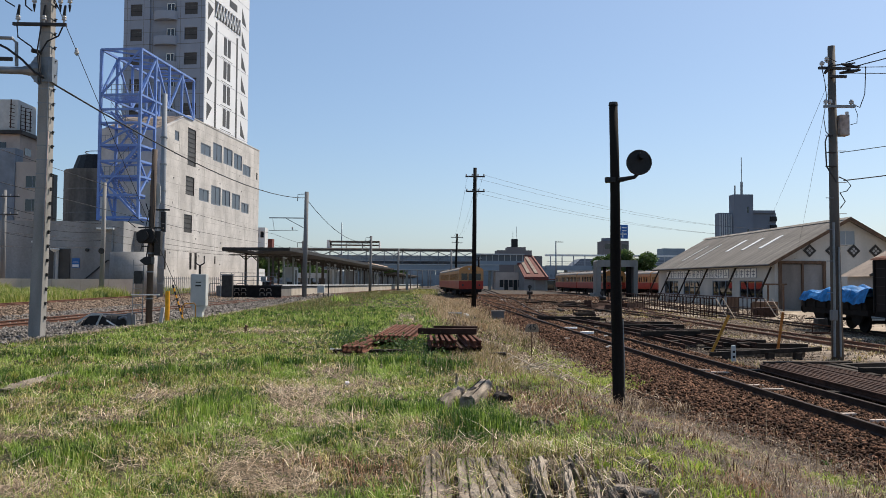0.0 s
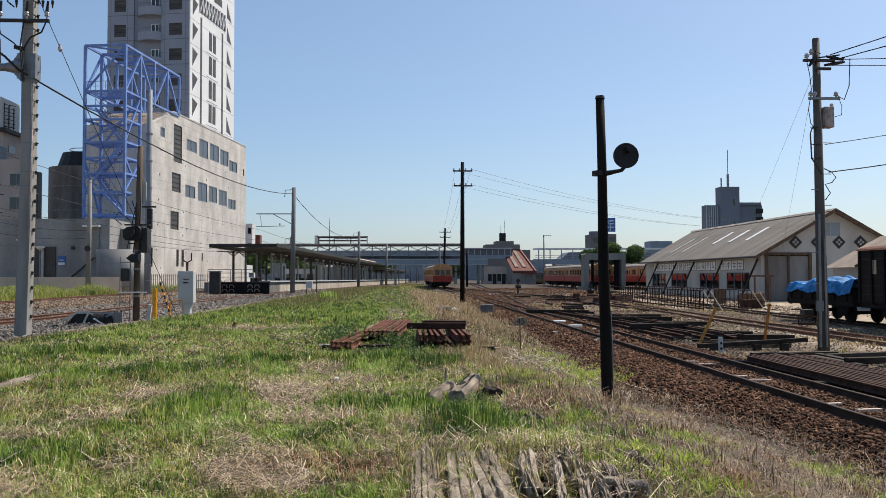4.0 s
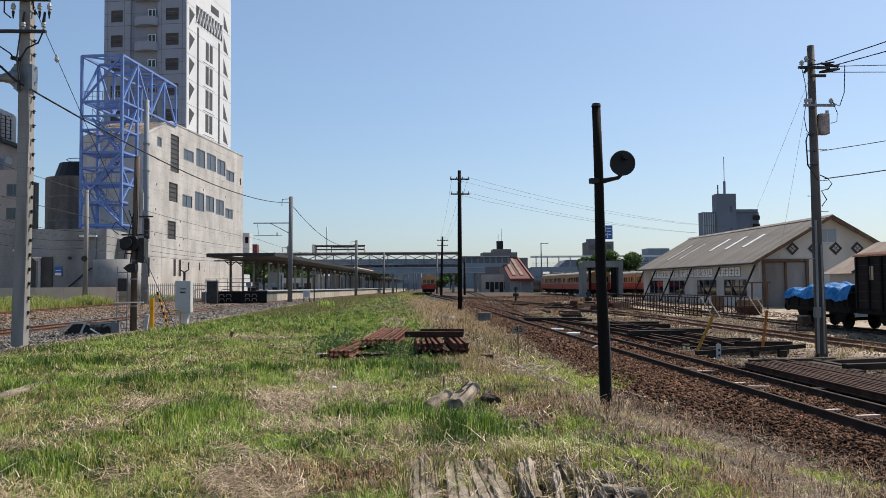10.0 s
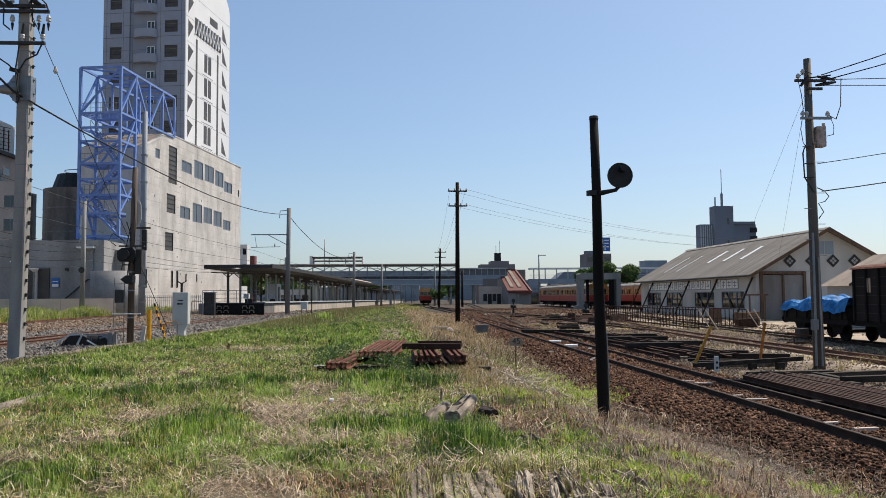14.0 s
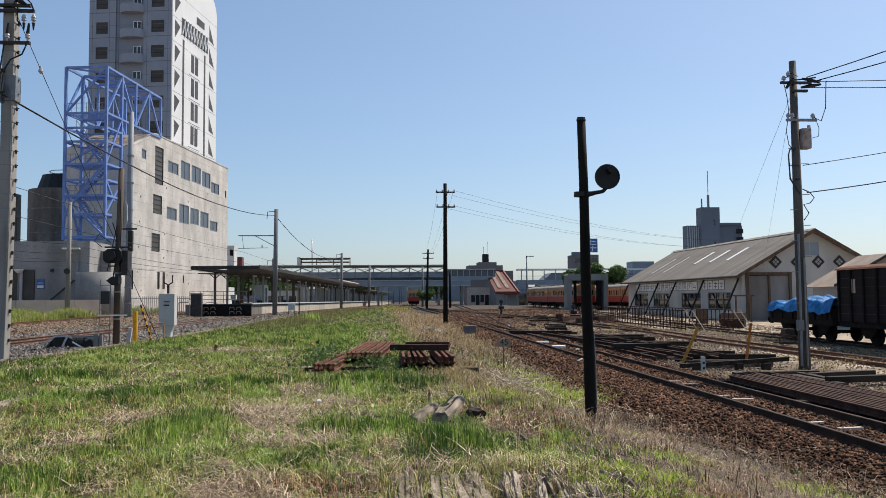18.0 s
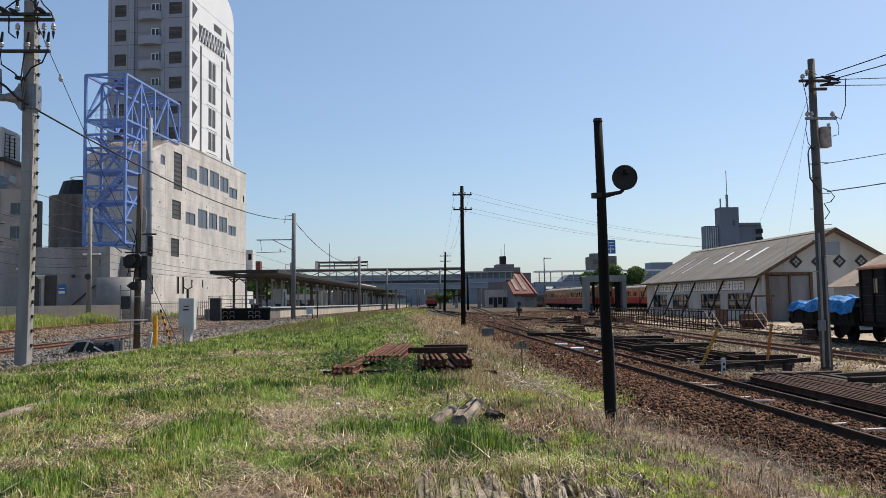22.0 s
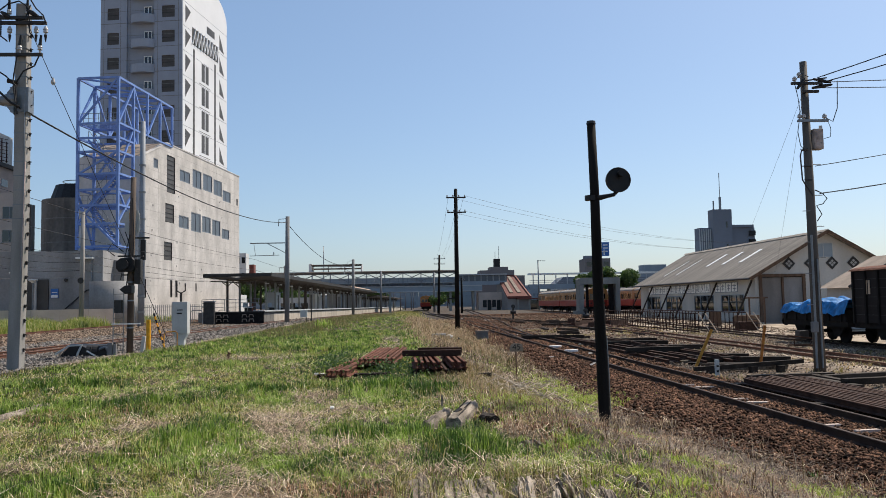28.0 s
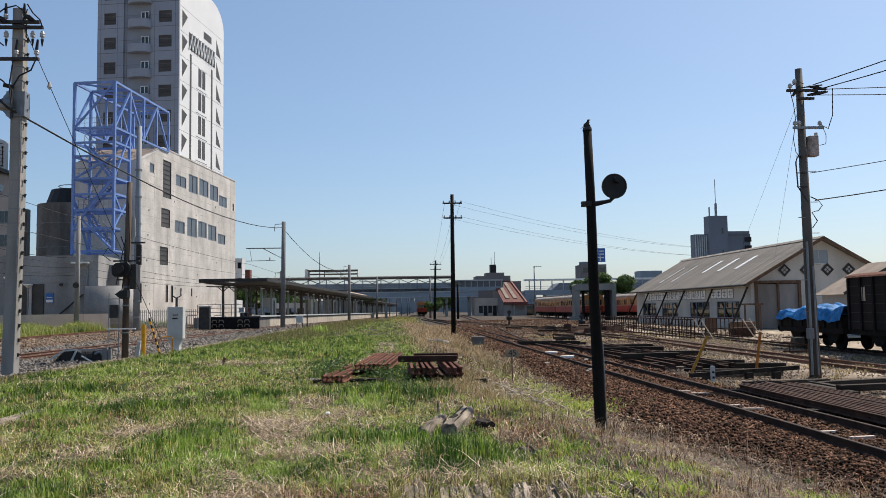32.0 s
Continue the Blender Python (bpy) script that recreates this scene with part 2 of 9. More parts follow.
STONE_BROWN = material("rust_stained_ballast", (0.038, 0.02, 0.013), 0.95, var=0.5, scale=7, fine=60, bump=0.5, island=0.85, tint=(0.185, 0.1, 0.062), spec=0.14)
STONE_OLD = material("old_brown_ballast", (0.19, 0.142, 0.105), 0.95, var=0.3, scale=6, fine=40, bump=0.4, island=0.55, spec=0.14)
STONE_TAN = material("dusty_tan_gravel", (0.24, 0.2, 0.155), 0.95, var=0.35, scale=6, fine=40, bump=0.4, island=0.7, spec=0.14)
STONE_GREY = material("grey_ballast", (0.145, 0.132, 0.12), 0.95, var=0.35, scale=6, fine=40, bump=0.5, island=0.8, spec=0.14)


# ---------------------------------------------------------------- building helpers
class Mesh:
    """A bmesh-free list of vertices and faces that grows by simple solids."""

    def __init__(self):
        self.v, self.f = [], []

    def add(self, verts, faces):
        k = len(self.v)
        self.v += [tuple(p) for p in verts]
        self.f += [tuple(i + k for i in f) for f in faces]
        return self

    def box(self, x0, x1, y0, y1, z0, z1, m=None):
        p = [Vector((x, y, z)) for z in (z0, z1) for y in (y0, y1) for x in (x0, x1)]
        if m is not None:
            p = [m @ q for q in p]
        return self.add(p, [(0, 2, 3, 1), (4, 5, 7, 6), (0, 1, 5, 4), (2, 6, 7, 3), (0, 4, 6, 2), (1, 3, 7, 5)])

    def bar(self, a, b, w, h=None, up=(0, 0, 1)):
        """A square bar from a to b, w wide and h high."""
        a, b, h = Vector(a), Vector(b), h or w
        d = (b - a).normalized()
        s = d.cross(Vector(up))
        s = s.normalized() if s.length > 1e-4 else Vector((1, 0, 0))
        u = s.cross(d)
        p = [q + s * (w / 2 * i) + u * (h / 2 * j) for q in (a, b) for i, j in ((-1, -1), (1, -1), (1, 1), (-1, 1))]
        return self.add(p, [(0, 3, 2, 1), (4, 5, 6, 7), (0, 1, 5, 4), (1, 2, 6, 5), (2, 3, 7, 6), (3, 0, 4, 7)])

    def tube(self, pts, radii, n=8, cap=True):
        """A round tube along points; one radius or a radius a point."""
        pts = [Vector(p) for p in pts]
        if not isinstance(radii, (list, tuple)):
            radii = [radii] * len(pts)
        k = len(self.v)
        for i, p in enumerate(pts):
            d = (pts[min(i + 1, len(pts) - 1)] - pts[max(i - 1, 0)]).normalized()
            s = d.cross(Vector((0, 0, 1)) if abs(d.z) < 0.95 else Vector((0, 1, 0))).normalized()
            u = s.cross(d)
            for j in range(n):
                a = 2 * math.pi * j / n
                self.v.append(tuple(p + (s * math.cos(a) + u * math.sin(a)) * radii[i]))
        for i in range(len(pts) - 1):
            for j in range(n):
                a, b = k + i * n + j, k + i * n + (j + 1) % n
                self.f.append((a, b, b + n, a + n))
        if cap:
            self.f.append(tuple(k + j for j in reversed(range(n))))
            self.f.append(tuple(k + (len(pts) - 1) * n + j for j in range(n)))
        return self

    def prism(self, outline, axis, lo, hi):
        """An outline of (u, v) pairs, extruded along 'x', 'y' or 'z' from lo to hi."""
        put = {"x": lambda u, v, w: (w, u, v), "y": lambda u, v, w: (u, w, v), "z": lambda u, v, w: (u, v, w)}[axis]
        n = len(outline)
        p = [put(u, v, w) for w in (lo, hi) for u, v in outline]
        return self.add(p, [tuple(reversed(range(n))), tuple(range(n, 2 * n))] + [(i, (i + 1) % n, n + (i + 1) % n, n + i) for i in range(n)])

    def data(self, name, mat, smooth=False, bevel=0.0):
        me = bpy.data.meshes.new(name)
        me.from_pydata(self.v, [], self.f)
        me.materials.append(mat)
        bm = bmesh.new()
        bm.from_mesh(me)
        bmesh.ops.recalc_face_normals(bm, faces=bm.faces)
        if bevel:
            bmesh.ops.bevel(bm, geom=[e for e in bm.edges if e.calc_face_angle(0) > 0.5], offset=bevel, segments=2, profile=0.6,
                            affect="EDGES", clamp_overlap=True)
        bm.to_mesh(me)
        bm.free()
        if smooth:
            me.shade_smooth()
        return me


def part(name, shape, mat, parent, label="", smooth=False, bevel=0.0):
    ob = new(name, shape.data(name, mat, smooth, bevel) if isinstance(shape, Mesh) else shape)
    ob.parent = parent
    return tagged(ob, label) if label else ob


def thing(name, label, category, group="", at=None, kind=""):
    ob = new(name)
    ob.empty_display_size = 0.2
    if at is not None:
        ob.matrix_world = at
    return tagged(ob, label, category, group, kind)


def solid(name, shape, mat, label, category="", group="", kind="", smooth=False, bevel=0.0, at=None):
    """A thing that is one mesh."""
    ob = new(name, shape.data(name, mat, smooth, bevel))
    if at is not None:
        ob.matrix_world = at
    return tagged(ob, label, category, group, kind)


def sag(a, b, drop, n=12):
    a, b = Vector(a), Vector(b)
    return [a.lerp(b, i / n) - Vector((0, 0, drop * 4 * (i / n) * (1 - i / n))) for i in range(n + 1)]


def letters(text, size, mat, name, parent, at, depth=0.004, label=""):
    cu = bpy.data.curves.new("letters", "FONT")
    cu.body, cu.size, cu.extrude, cu.align_x, cu.align_y = text, size, depth, "CENTER", "CENTER"
    tmp = bpy.data.objects.new("letters", cu)
    scene.collection.objects.link(tmp)
    me = bpy.data.meshes.new_from_object(tmp.evaluated_get(bpy.context.evaluated_depsgraph_get()))
    bpy.data.objects.remove(tmp)
    me.materials.clear()
    me.materials.append(mat)
    ob = new(name, me)
    ob.parent, ob.matrix_local = parent, at
    return tagged(ob, label) if label else ob


def value_noise(x, y, scale, seed):
    """Smooth noise from 0 to 1 on arrays."""
    rs = np.random.RandomState(seed)
    g = rs.rand(64, 64)
    u, v = x / scale, y / scale
    i, j = np.floor(u).astype(int), np.floor(v).astype(int)
    a, b = u - i, v - j
    a, b = a * a * (3 - 2 * a), b * b * (3 - 2 * b)
    q = lambda ii, jj: g[ii % 64, jj % 64]
    return (q(i, j) * (1 - a) + q(i + 1, j) * a) * (1 - b) + (q(i, j + 1) * (1 - a) + q(i + 1, j + 1) * a) * b


# ---------------------------------------------------------------- lie of the land
# Rail heads of the yard lie at z = 0; the grass bank and the main line lie higher.
def step(x, a, b):
    t = np.clip((x - a) / (b - a), 0, 1)
    return t * t * (3 - 2 * t)


def toe(y):
    """Where the bank ends and the ballast of the yard's first track begins."""
    return np.interp(y, [4, 10, 16, 30, 60, 95, 140, 260], [5.6, 5.4, 4.4, 4.9, 4.9, 4.4, 3.2, 4.0])


def bank_left(y):
    return np.interp(y, [0, 19, 25, 34, 45, 65, 85, 140, 260], [-11, -9.8, -9.2, -8.6, -8.4, -8.4, -8.0, -4.6, 0.0])


def height(x, y):
    """The ground's height on arrays."""
    x, y = np.asarray(x, float), np.asarray(y, float)
    far = step(y, 90, 230)
    top = 0.42 * (1 - far) - 0.12 * far
    t = toe(y)
    z = top + (-0.28 - top) * step(x, t - 3.4, t - 0.4)
    z = z + 0.12 * step(x, t, t + 0.9) + 0.2 * step(y, 45, 95) * step(x, t - 2.6, t)
    z = z + (value_noise(x, y, 1.7, 3) - 0.5) * 0.10 * step(-x, -t + 0.6, -t + 2.5) * step(x, bank_left(y), bank_left(y) + 1.5)
    left = step(-x, -bank_left(y), -bank_left(y) + 0.8)
    z = z - 0.1 * left + 0.35 * step(-x, 27.5, 34)
    return z


def ground_z(x, y):
    return float(height(np.array([x]), np.array([y]))[0])


def spread(stops):
    out = []
    for a, b, n in stops:
        out += list(np.linspace(a, b, n, endpoint=False))
    return np.array(out + [stops[-1][1]])


def build_ground():
    xs = spread([(-3000, -200, 8), (-200, -40, 12), (-40, -12, 30), (-12, 10, 120), (10, 45, 30), (45, 200, 12), (200, 3000, 8)])
    ys = spread([(-300, -10, 6), (-10, 3, 8), (3, 30, 110), (30, 100, 80), (100, 300, 50), (300, 4200, 12)])
    gx, gy = np.meshgrid(xs, ys)
    gz = height(gx, gy)
    v = np.stack([gx, gy, gz], -1).reshape(-1, 3)
    w, h = len(xs), len(ys)
    i = np.arange((h - 1) * (w - 1))
    a = (i // (w - 1)) * w + i % (w - 1)
    f = np.stack([a, a + 1, a + w + 1, a + w], 1)
    me = bpy.data.meshes.new("ground")
    me.from_pydata(v.tolist(), [], f.tolist())
    me.shade_smooth()
    m, n, l = nodes_of("railway_ground")
    b = n["Principled BSDF"]
    b.inputs["Roughness"].default_value, b.inputs["Specular IOR Level"].default_value = 0.95, 0.2
    co, sep = n.new("ShaderNodeTexCoord"), n.new("ShaderNodeSeparateXYZ")
    l.new(co.outputs["Object"], sep.inputs[0])

    def tex(scale, detail=4):
        t = n.new("ShaderNodeTexNoise")
        t.inputs["Scale"].default_value, t.inputs["Detail"].default_value = scale, detail
        l.new(co.outputs["Object"], t.inputs["Vector"])
        return t.outputs[0]

    def ramp(src, stops):
        r = n.new("ShaderNodeValToRGB")
        el = r.color_ramp.elements
        for k, (p, c) in enumerate(stops):
            e = el[k] if k < 2 else el.new(p)
            e.position, e.color = p, (*c, 1)
        l.new(src, r.inputs[0])
        return r.outputs[0]

    def blend(fac, p, q):
        x = n.new("ShaderNodeMix")
        x.data_type = "RGBA"
        l.new(fac, x.inputs["Factor"])
        l.new(p, x.inputs[6])
        l.new(q, x.inputs[7])
        return x.outputs[2]

    def over(src, at, soft, wobble=1.0):
        """0 below at, 1 above, with a ragged edge."""
        s, r = n.new("ShaderNodeMath"), n.new("ShaderNodeMapRange")
        s.operation = "MULTIPLY_ADD"
        l.new(tex(0.9, 5), s.inputs[0])
        s.inputs[1].default_value = wobble
        l.new(src, s.inputs[2])
        r.inputs["From Min"].default_value, r.inputs["From Max"].default_value = at + wobble / 2 - soft, at + wobble / 2 + soft
        l.new(s.outputs[0], r.inputs["Value"])
        return r.outputs["Result"]
    soil = ramp(tex(1.3, 6), [(0.3, (0.03, 0.034, 0.012)), (0.5, (0.055, 0.05, 0.022)), (0.7, (0.105, 0.078, 0.042))])
    brown = ramp(tex(16, 6), [(0.3, (0.012, 0.007, 0.005)), (0.55, (0.032, 0.018, 0.012)), (0.75, (0.075, 0.042, 0.026))])
    yard = ramp(tex(1.1, 9), [(0.3, (0.045, 0.033, 0.024)), (0.5, (0.15, 0.115, 0.085)), (0.75, (0.34, 0.275, 0.21))])
    grey = ramp(tex(12, 6), [(0.3, (0.035, 0.03, 0.026)), (0.55, (0.11, 0.098, 0.086)), (0.75, (0.24, 0.22, 0.195))])
    oldb = ramp(tex(4, 7), [(0.3, (0.15, 0.105, 0.07)), (0.55, (0.30, 0.22, 0.15)), (0.75, (0.44, 0.35, 0.26))])
    litter = ramp(tex(2.6, 8), [(0.3, (0.026, 0.016, 0.009)), (0.5, (0.08, 0.05, 0.028)), (0.72, (0.18, 0.125, 0.075))])
    col = blend(over(sep.outputs[0], 1.6, 0.6, 1.6), soil, litter)
    col = blend(over(sep.outputs[0], 4.9, 0.35, 1.2), col, brown)
    col = blend(over(sep.outputs[0], 9.4, 0.8, 2.5), col, yard)
    dusty = ramp(tex(0.8, 9), [(0.3, (0.12, 0.094, 0.07)), (0.5, (0.29, 0.235, 0.175)), (0.72, (0.50, 0.42, 0.32))])
    col = blend(over(sep.outputs[0], 13.4, 0.7, 3.0), col, dusty)
    far_yard = ramp(tex(1.6, 9), [(0.3, (0.022, 0.017, 0.013)), (0.5, (0.06, 0.047, 0.037)), (0.75, (0.145, 0.118, 0.092))])
    col = blend(over(sep.outputs[1], 100, 9, 14.0), col, far_yard)
    neg = n.new("ShaderNodeMath")
    neg.operation = "MULTIPLY"
    neg.inputs[1].default_value = -1
    l.new(sep.outputs[0], neg.inputs[0])
    col = blend(over(neg.outputs[0], -2.5, 0.6, 2.0), col, soil)
    col = blend(over(neg.outputs[0], 9.0, 0.4, 1.2), col, grey)
    col = blend(over(neg.outputs[0], 17.0, 0.8, 2.5), col, oldb)
    l.new(col, b.inputs["Base Color"])
    bp = n.new("ShaderNodeBump")
    bp.inputs["Strength"].default_value, bp.inputs["Distance"].default_value = 0.6, 0.05
    l.new(tex(18, 6), bp.inputs["Height"])
    l.new(bp.outputs[0], b.inputs["Normal"])
    me.materials.append(m)
    return tagged(new("ground", me), "uneven railway ground of soil, straw and stained ballast", "ground", kind="structure")


ground = build_ground()

# ---------------------------------------------------------------- tracks
RAIL_OUTLINE = [(-0.0625, -0.145), (0.0625, -0.145), (0.0625, -0.13), (0.012, -0.115), (0.01, -0.04), (0.032, -0.03), (0.032, -0.006), (0.024, 0.0),
                (-0.024, 0.0), (-0.032, -0.006), (-0.032, -0.03), (-0.01, -0.04), (-0.012, -0.115), (-0.0625, -0.13)]


def smooth_line(pts, gap=2.0):
    """Points of a soft curve through pts (x, y, z), in even steps of y."""
    ys = [p[1] for p in pts]
    n = max(2, int((ys[-1] - ys[0]) / gap))
    out = []
    for i in range(n + 1):
        y = ys[0] + (ys[-1] - ys[0]) * i / n
        k = [np.interp(y + d, ys, [p[0] for p in pts]) for d in np.linspace(-6, 6, 13)]
        z = [np.interp(y + d, ys, [p[2] for p in pts]) for d in np.linspace(-6, 6, 13)]
        out.append((float(np.mean(k)), y, float(np.mean(z))))
    return out


def rail_along(line, off):
    m = Mesh()
    n = len(RAIL_OUTLINE)
    for i, p in enumerate(line):
        a, b = Vector(line[max(i - 1, 0)]), Vector(line[min(i + 1, len(line) - 1)])
        d = (b - a).normalized()
        s = Vector((d.y, -d.x, 0)).normalized()
        for u, v in RAIL_OUTLINE:
            m.v.append(tuple(Vector(p) + s * (off + u) + Vector((0, 0, v))))
    for i in range(len(line) - 1):
        for j in range(n):
            a, b = i * n + j, i * n + (j + 1) % n
            m.f.append((a, b, b + n, a + n))
    m.f += [tuple(range(n)), tuple((len(line) - 1) * n + j for j in reversed(range(n)))]
    return m


SLEEPER = Mesh().box(-1.0, 1.0, -0.1, 0.1, -0.14, 0).data("sleeper", DARK_WOOD, bevel=0.01)
SLEEPER_GREY = Mesh().box(-1.0, 1.0, -0.1, 0.1, -0.14, 0).data("sleeper", OLD_WOOD, bevel=0.01)


def track(label, pts, mat, sleepers=None, gap=2.0, grey=False):
    line = smooth_line(pts, gap)
    tr = thing("railway_track", label, "railway track", "railway tracks", pose(0, 0, 0))
    for off in (-0.5335 - 0.03, 0.5335 + 0.03):
        part("rail", rail_along(line, off), mat, tr)
    if sleepers:
        y, k = sleepers[0], 0
        while y < sleepers[1]:
            x = np.interp(y, [p[1] for p in line], [p[0] for p in line])
            z = np.interp(y, [p[1] for p in line], [p[2] for p in line])
            s = part("sleeper", SLEEPER_GREY if grey else SLEEPER, None, tr)
            s.matrix_local = pose(x + random.uniform(-0.04, 0.04), y, z - 0.152, 0, 0, random.uniform(-2, 2))
            y += 0.66 + random.uniform(-0.03, 0.03)
            k += 1
    return tr


YARD_MAIN = [(7.15, -5, 0), (7.15, 40, 0), (6.75, 70, .1), (6.4, 95, .2), (5.9, 118, .2), (5.2, 140, .2), (5.2, 157, .2), (5.6, 173, .2), (6.3, 192, .2),
             (7.0, 207, .2), (8, 240, .2), (9, 320, .2)]
JR_NEAR = [(-15.6, -5, .5), (-14.2, 27, .5), (-13.6, 38.8, .5), (-13.0, 54, .5), (-11.7, 82, .5), (-9.4, 115, .36), (-6.5, 160, .2), (1.0, 280, -.2), (9, 420, -.2)]
JR_FAR = [(-24.4, 10, .5), (-24.6, 48, .5), (-25.2, 77, .5), (-24.8, 94, .5), (-21, 140, .3), (-12, 280, -.2)]


def build_tracks():
    track("rust-brown yard track on wooden sleepers in stained ballast", YARD_MAIN, RAIL_TOP, (6, 70))
    # lighter rails on the next track: their lit tops are put into the colour
    track("worn yard track in gravel, lit rail tops put into its brown", [(15.1, 0, -.03), (15.1, 26, -.03), (15.0, 36, -.03), (15.6, 53, -.02), (19.4, 83, .1), (25.6, 104, .1), (27.9, 117, .1), (27.9, 180, .1)], RAIL_JR, (20, 90), grey=True)
    track("sunken yard track beside the wagons", [(19.6, 0, -.04), (19.6, 45, -.04), (20.6, 60, -.02), (24, 90, .16), (27, 130, .16)], RAIL_TOP, (25, 60), grey=True)
    track("yard track behind the shed", [(34.8, 80, .1), (34.8, 150, .1), (32, 240, .2)], RAIL_TOP)
    track("turnout track that branches off the yard track", [(7.15, 40, -.004), (7.2, 46, -.004), (7.95, 60, .03), (10, 88, .18), (12, 120, .196), (14.4, 161, .196), (17, 215, .196)], RAIL_TOP, (48, 100))
    track("crossing track of the yard", [(15.2, 48, -.03), (14.0, 66, .05), (11.6, 90, .17), (8.6, 115, .19), (5.9, 140, .19)], RAIL_TOP, (56, 100))
    track("brown main-line track in grey ballast", JR_NEAR, RAIL_JR)
    track("main-line track along the weeds", JR_FAR, RAIL_JR)


build_tracks()


# ---------------------------------------------------------------- trains
def wheelset(car, y):
    b = part("bogie", Mesh().box(-1.0, -0.85, y - 1.5, y + 1.5, 0.35, 0.62).box(0.85, 1.0, y - 1.5, y + 1.5, 0.35, 0.62).box(-0.95, 0.95, y - .2, y + .2, .4, .7), UNDER, car)
    for dy in (-0.95, 0.95):
        part("wheel", Mesh().tube([(-0.62, y + dy, 0.43), (-0.5, y + dy, 0.43)], 0.43, 16).tube([(0.5, y + dy, 0.43), (0.62, y + dy, 0.43)], 0.43, 16)
             .tube([(-0.6, y + dy, 0.43), (0.6, y + dy, 0.43)], 0.07, 8), STEEL_DARK, b)


def build_railcar(label, at, length=20.0, group="railcars"):
    """A two-tone diesel railcar; its near end lies at y = 0 and its rails at z = 0."""
    car = thing("railcar", label, "train", group, at)
    w, l = 1.42, length
    part("lower_body", Mesh().box(-w, w, 0.0, l, 0.98, 1.92), RED, car, "vermilion lower body", bevel=0.06)
    # upper body with openings: pillars, band and header
    upper = Mesh()
    upper.box(-w, w, 0.004, l - 0.004, 1.922, 2.02).box(-w, w, 0.004, l - 0.004, 2.78, 3.12)
    roof = Mesh()
    arch = [(w * math.cos(a), 3.12 + 0.5 * math.sin(a)) for a in np.linspace(0, math.pi, 13)]
    roof.prism(arch, "y", 0.02, l - 0.02)
    part("roof", roof, TRAIN_ROOF, car, "dusty grey curved roof")
    front = Mesh()
    for y in (0.0, l - 0.12):
        front.prism([(-w + .003, 3.1), (w - .003, 3.1)] + [(u * 0.995, v + 0.02) for u, v in arch[1:-1]], "y", y, y + 0.12)
    part("front_arch", front, CREAM_END, car, "cream arched end above the windows")
    # side pillars
    ys = [0.0, 0.5, 1.3, 2.3]
    y = 2.3
    while y < l - 3.2:
        ys += [y + 0.18, y + 1.18]
        y += 1.18
    wins = []
    edges = [(0.55, 1.25), (1.5, 2.35)] + [(2.75 + i * 1.22, 2.75 + i * 1.22 + 0.9) for i in range(int((l - 5.6) / 1.22))] + [(l - 2.35, l - 1.5), (l - 1.25, l - 0.55)]
    for s in (-1, 1):
        last = 0.004
        for a, b in edges + [(l - 0.004, l)]:
            upper.box(s * w - 0.06 if s > 0 else -w, w if s > 0 else -w + 0.06, last, a, 2.0, 2.8)
            if b < l - 0.01:
                wins.append((s, a, b))
            last = b
    for y in (0.004, l - 0.064):
        for a, b in ((-w + 0.06, -1.12), (-0.42, -0.3), (0.3, 0.42), (1.12, w - 0.06)):
            upper.box(a, b, y, y + 0.06, 2.0, 2.8)
    part("upper_body", upper, CREAM, car, "cream upper body")
    for s, a, b in wins:
        x = s * (w - 0.045)
        part("window", Mesh().box(x - 0.01, x + 0.01, a - 0.02, b + 0.02, 2.01, 2.79), GLASS, car)
    for y in (0.045, l - 0.045):
        for a, b in ((-1.12, -0.42), (-0.3, 0.3), (0.42, 1.12)):
            part("end_window", Mesh().box(a - .02, b + .02, y - 0.01, y + 0.01, 2.01, 2.79), GLASS, car)
        f = -1 if y < 1 else 1
        part("gangway_door", Mesh().box(-0.38, 0.38, y + f * 0.03, y + f * 0.07, 1.0, 1.95), RED, car)
        for x in (-0.95, 0.95):
            part("tail_lamp", Mesh().tube([(x, y + f * 0.04, 1.45), (x, y + f * 0.14, 1.45)], 0.11, 12), STEEL_DARK, car)
        for x in (-0.25, 0.25):
            part("head_lamp", Mesh().tube([(x, y + f * 0.05, 3.3), (x, y + f * 0.2, 3.3)], 0.12, 12), INSULATOR, car)
        part("coupler", Mesh().box(-0.12, 0.12, y if f > 0 else y - 0.4, y + 0.4 if f > 0 else y, 0.75, 1.0).box(-1.2, 1.2, y - .1, y + .1, 0.62, 0.96), UNDER, car)
    part("underframe", Mesh().box(-1.25, 1.25, 0.3, l - 0.3, 0.8, 0.978), UNDER, car)
    part("engine_box", Mesh().box(-1.2, 1.2, l * .36, l * .62, 0.3, 0.8), UNDER, car)
    for i in range(5):
        y = 2.2 + i * (l - 4.4) / 4
        part("roof_vent", Mesh().box(-0.32, 0.32, y - 0.35, y + 0.35, 3.58, 3.78), TRAIN_ROOF, car, bevel=0.05)
    wheelset(car, 3.1)
    wheelset(car, l - 3.1)
    return car


moving_train = build_railcar("cream and vermilion diesel railcar leaving along the yard track", pose(6.4, 95, .2, 0, 0, 1), group="")
moving_tail = copy_thing(moving_train, pose(6.0, 114.4, .2, 0, 0, 1))
parked = build_railcar("parked cream and vermilion diesel railcar beyond the shed", pose(27.9, 113.8, .1), group="parked railcars")
for x, y in ((27.9, 134.1), (34.8, 95.2), (34.8, 115.5)):
    copy_thing(parked, pose(x, y, .1))


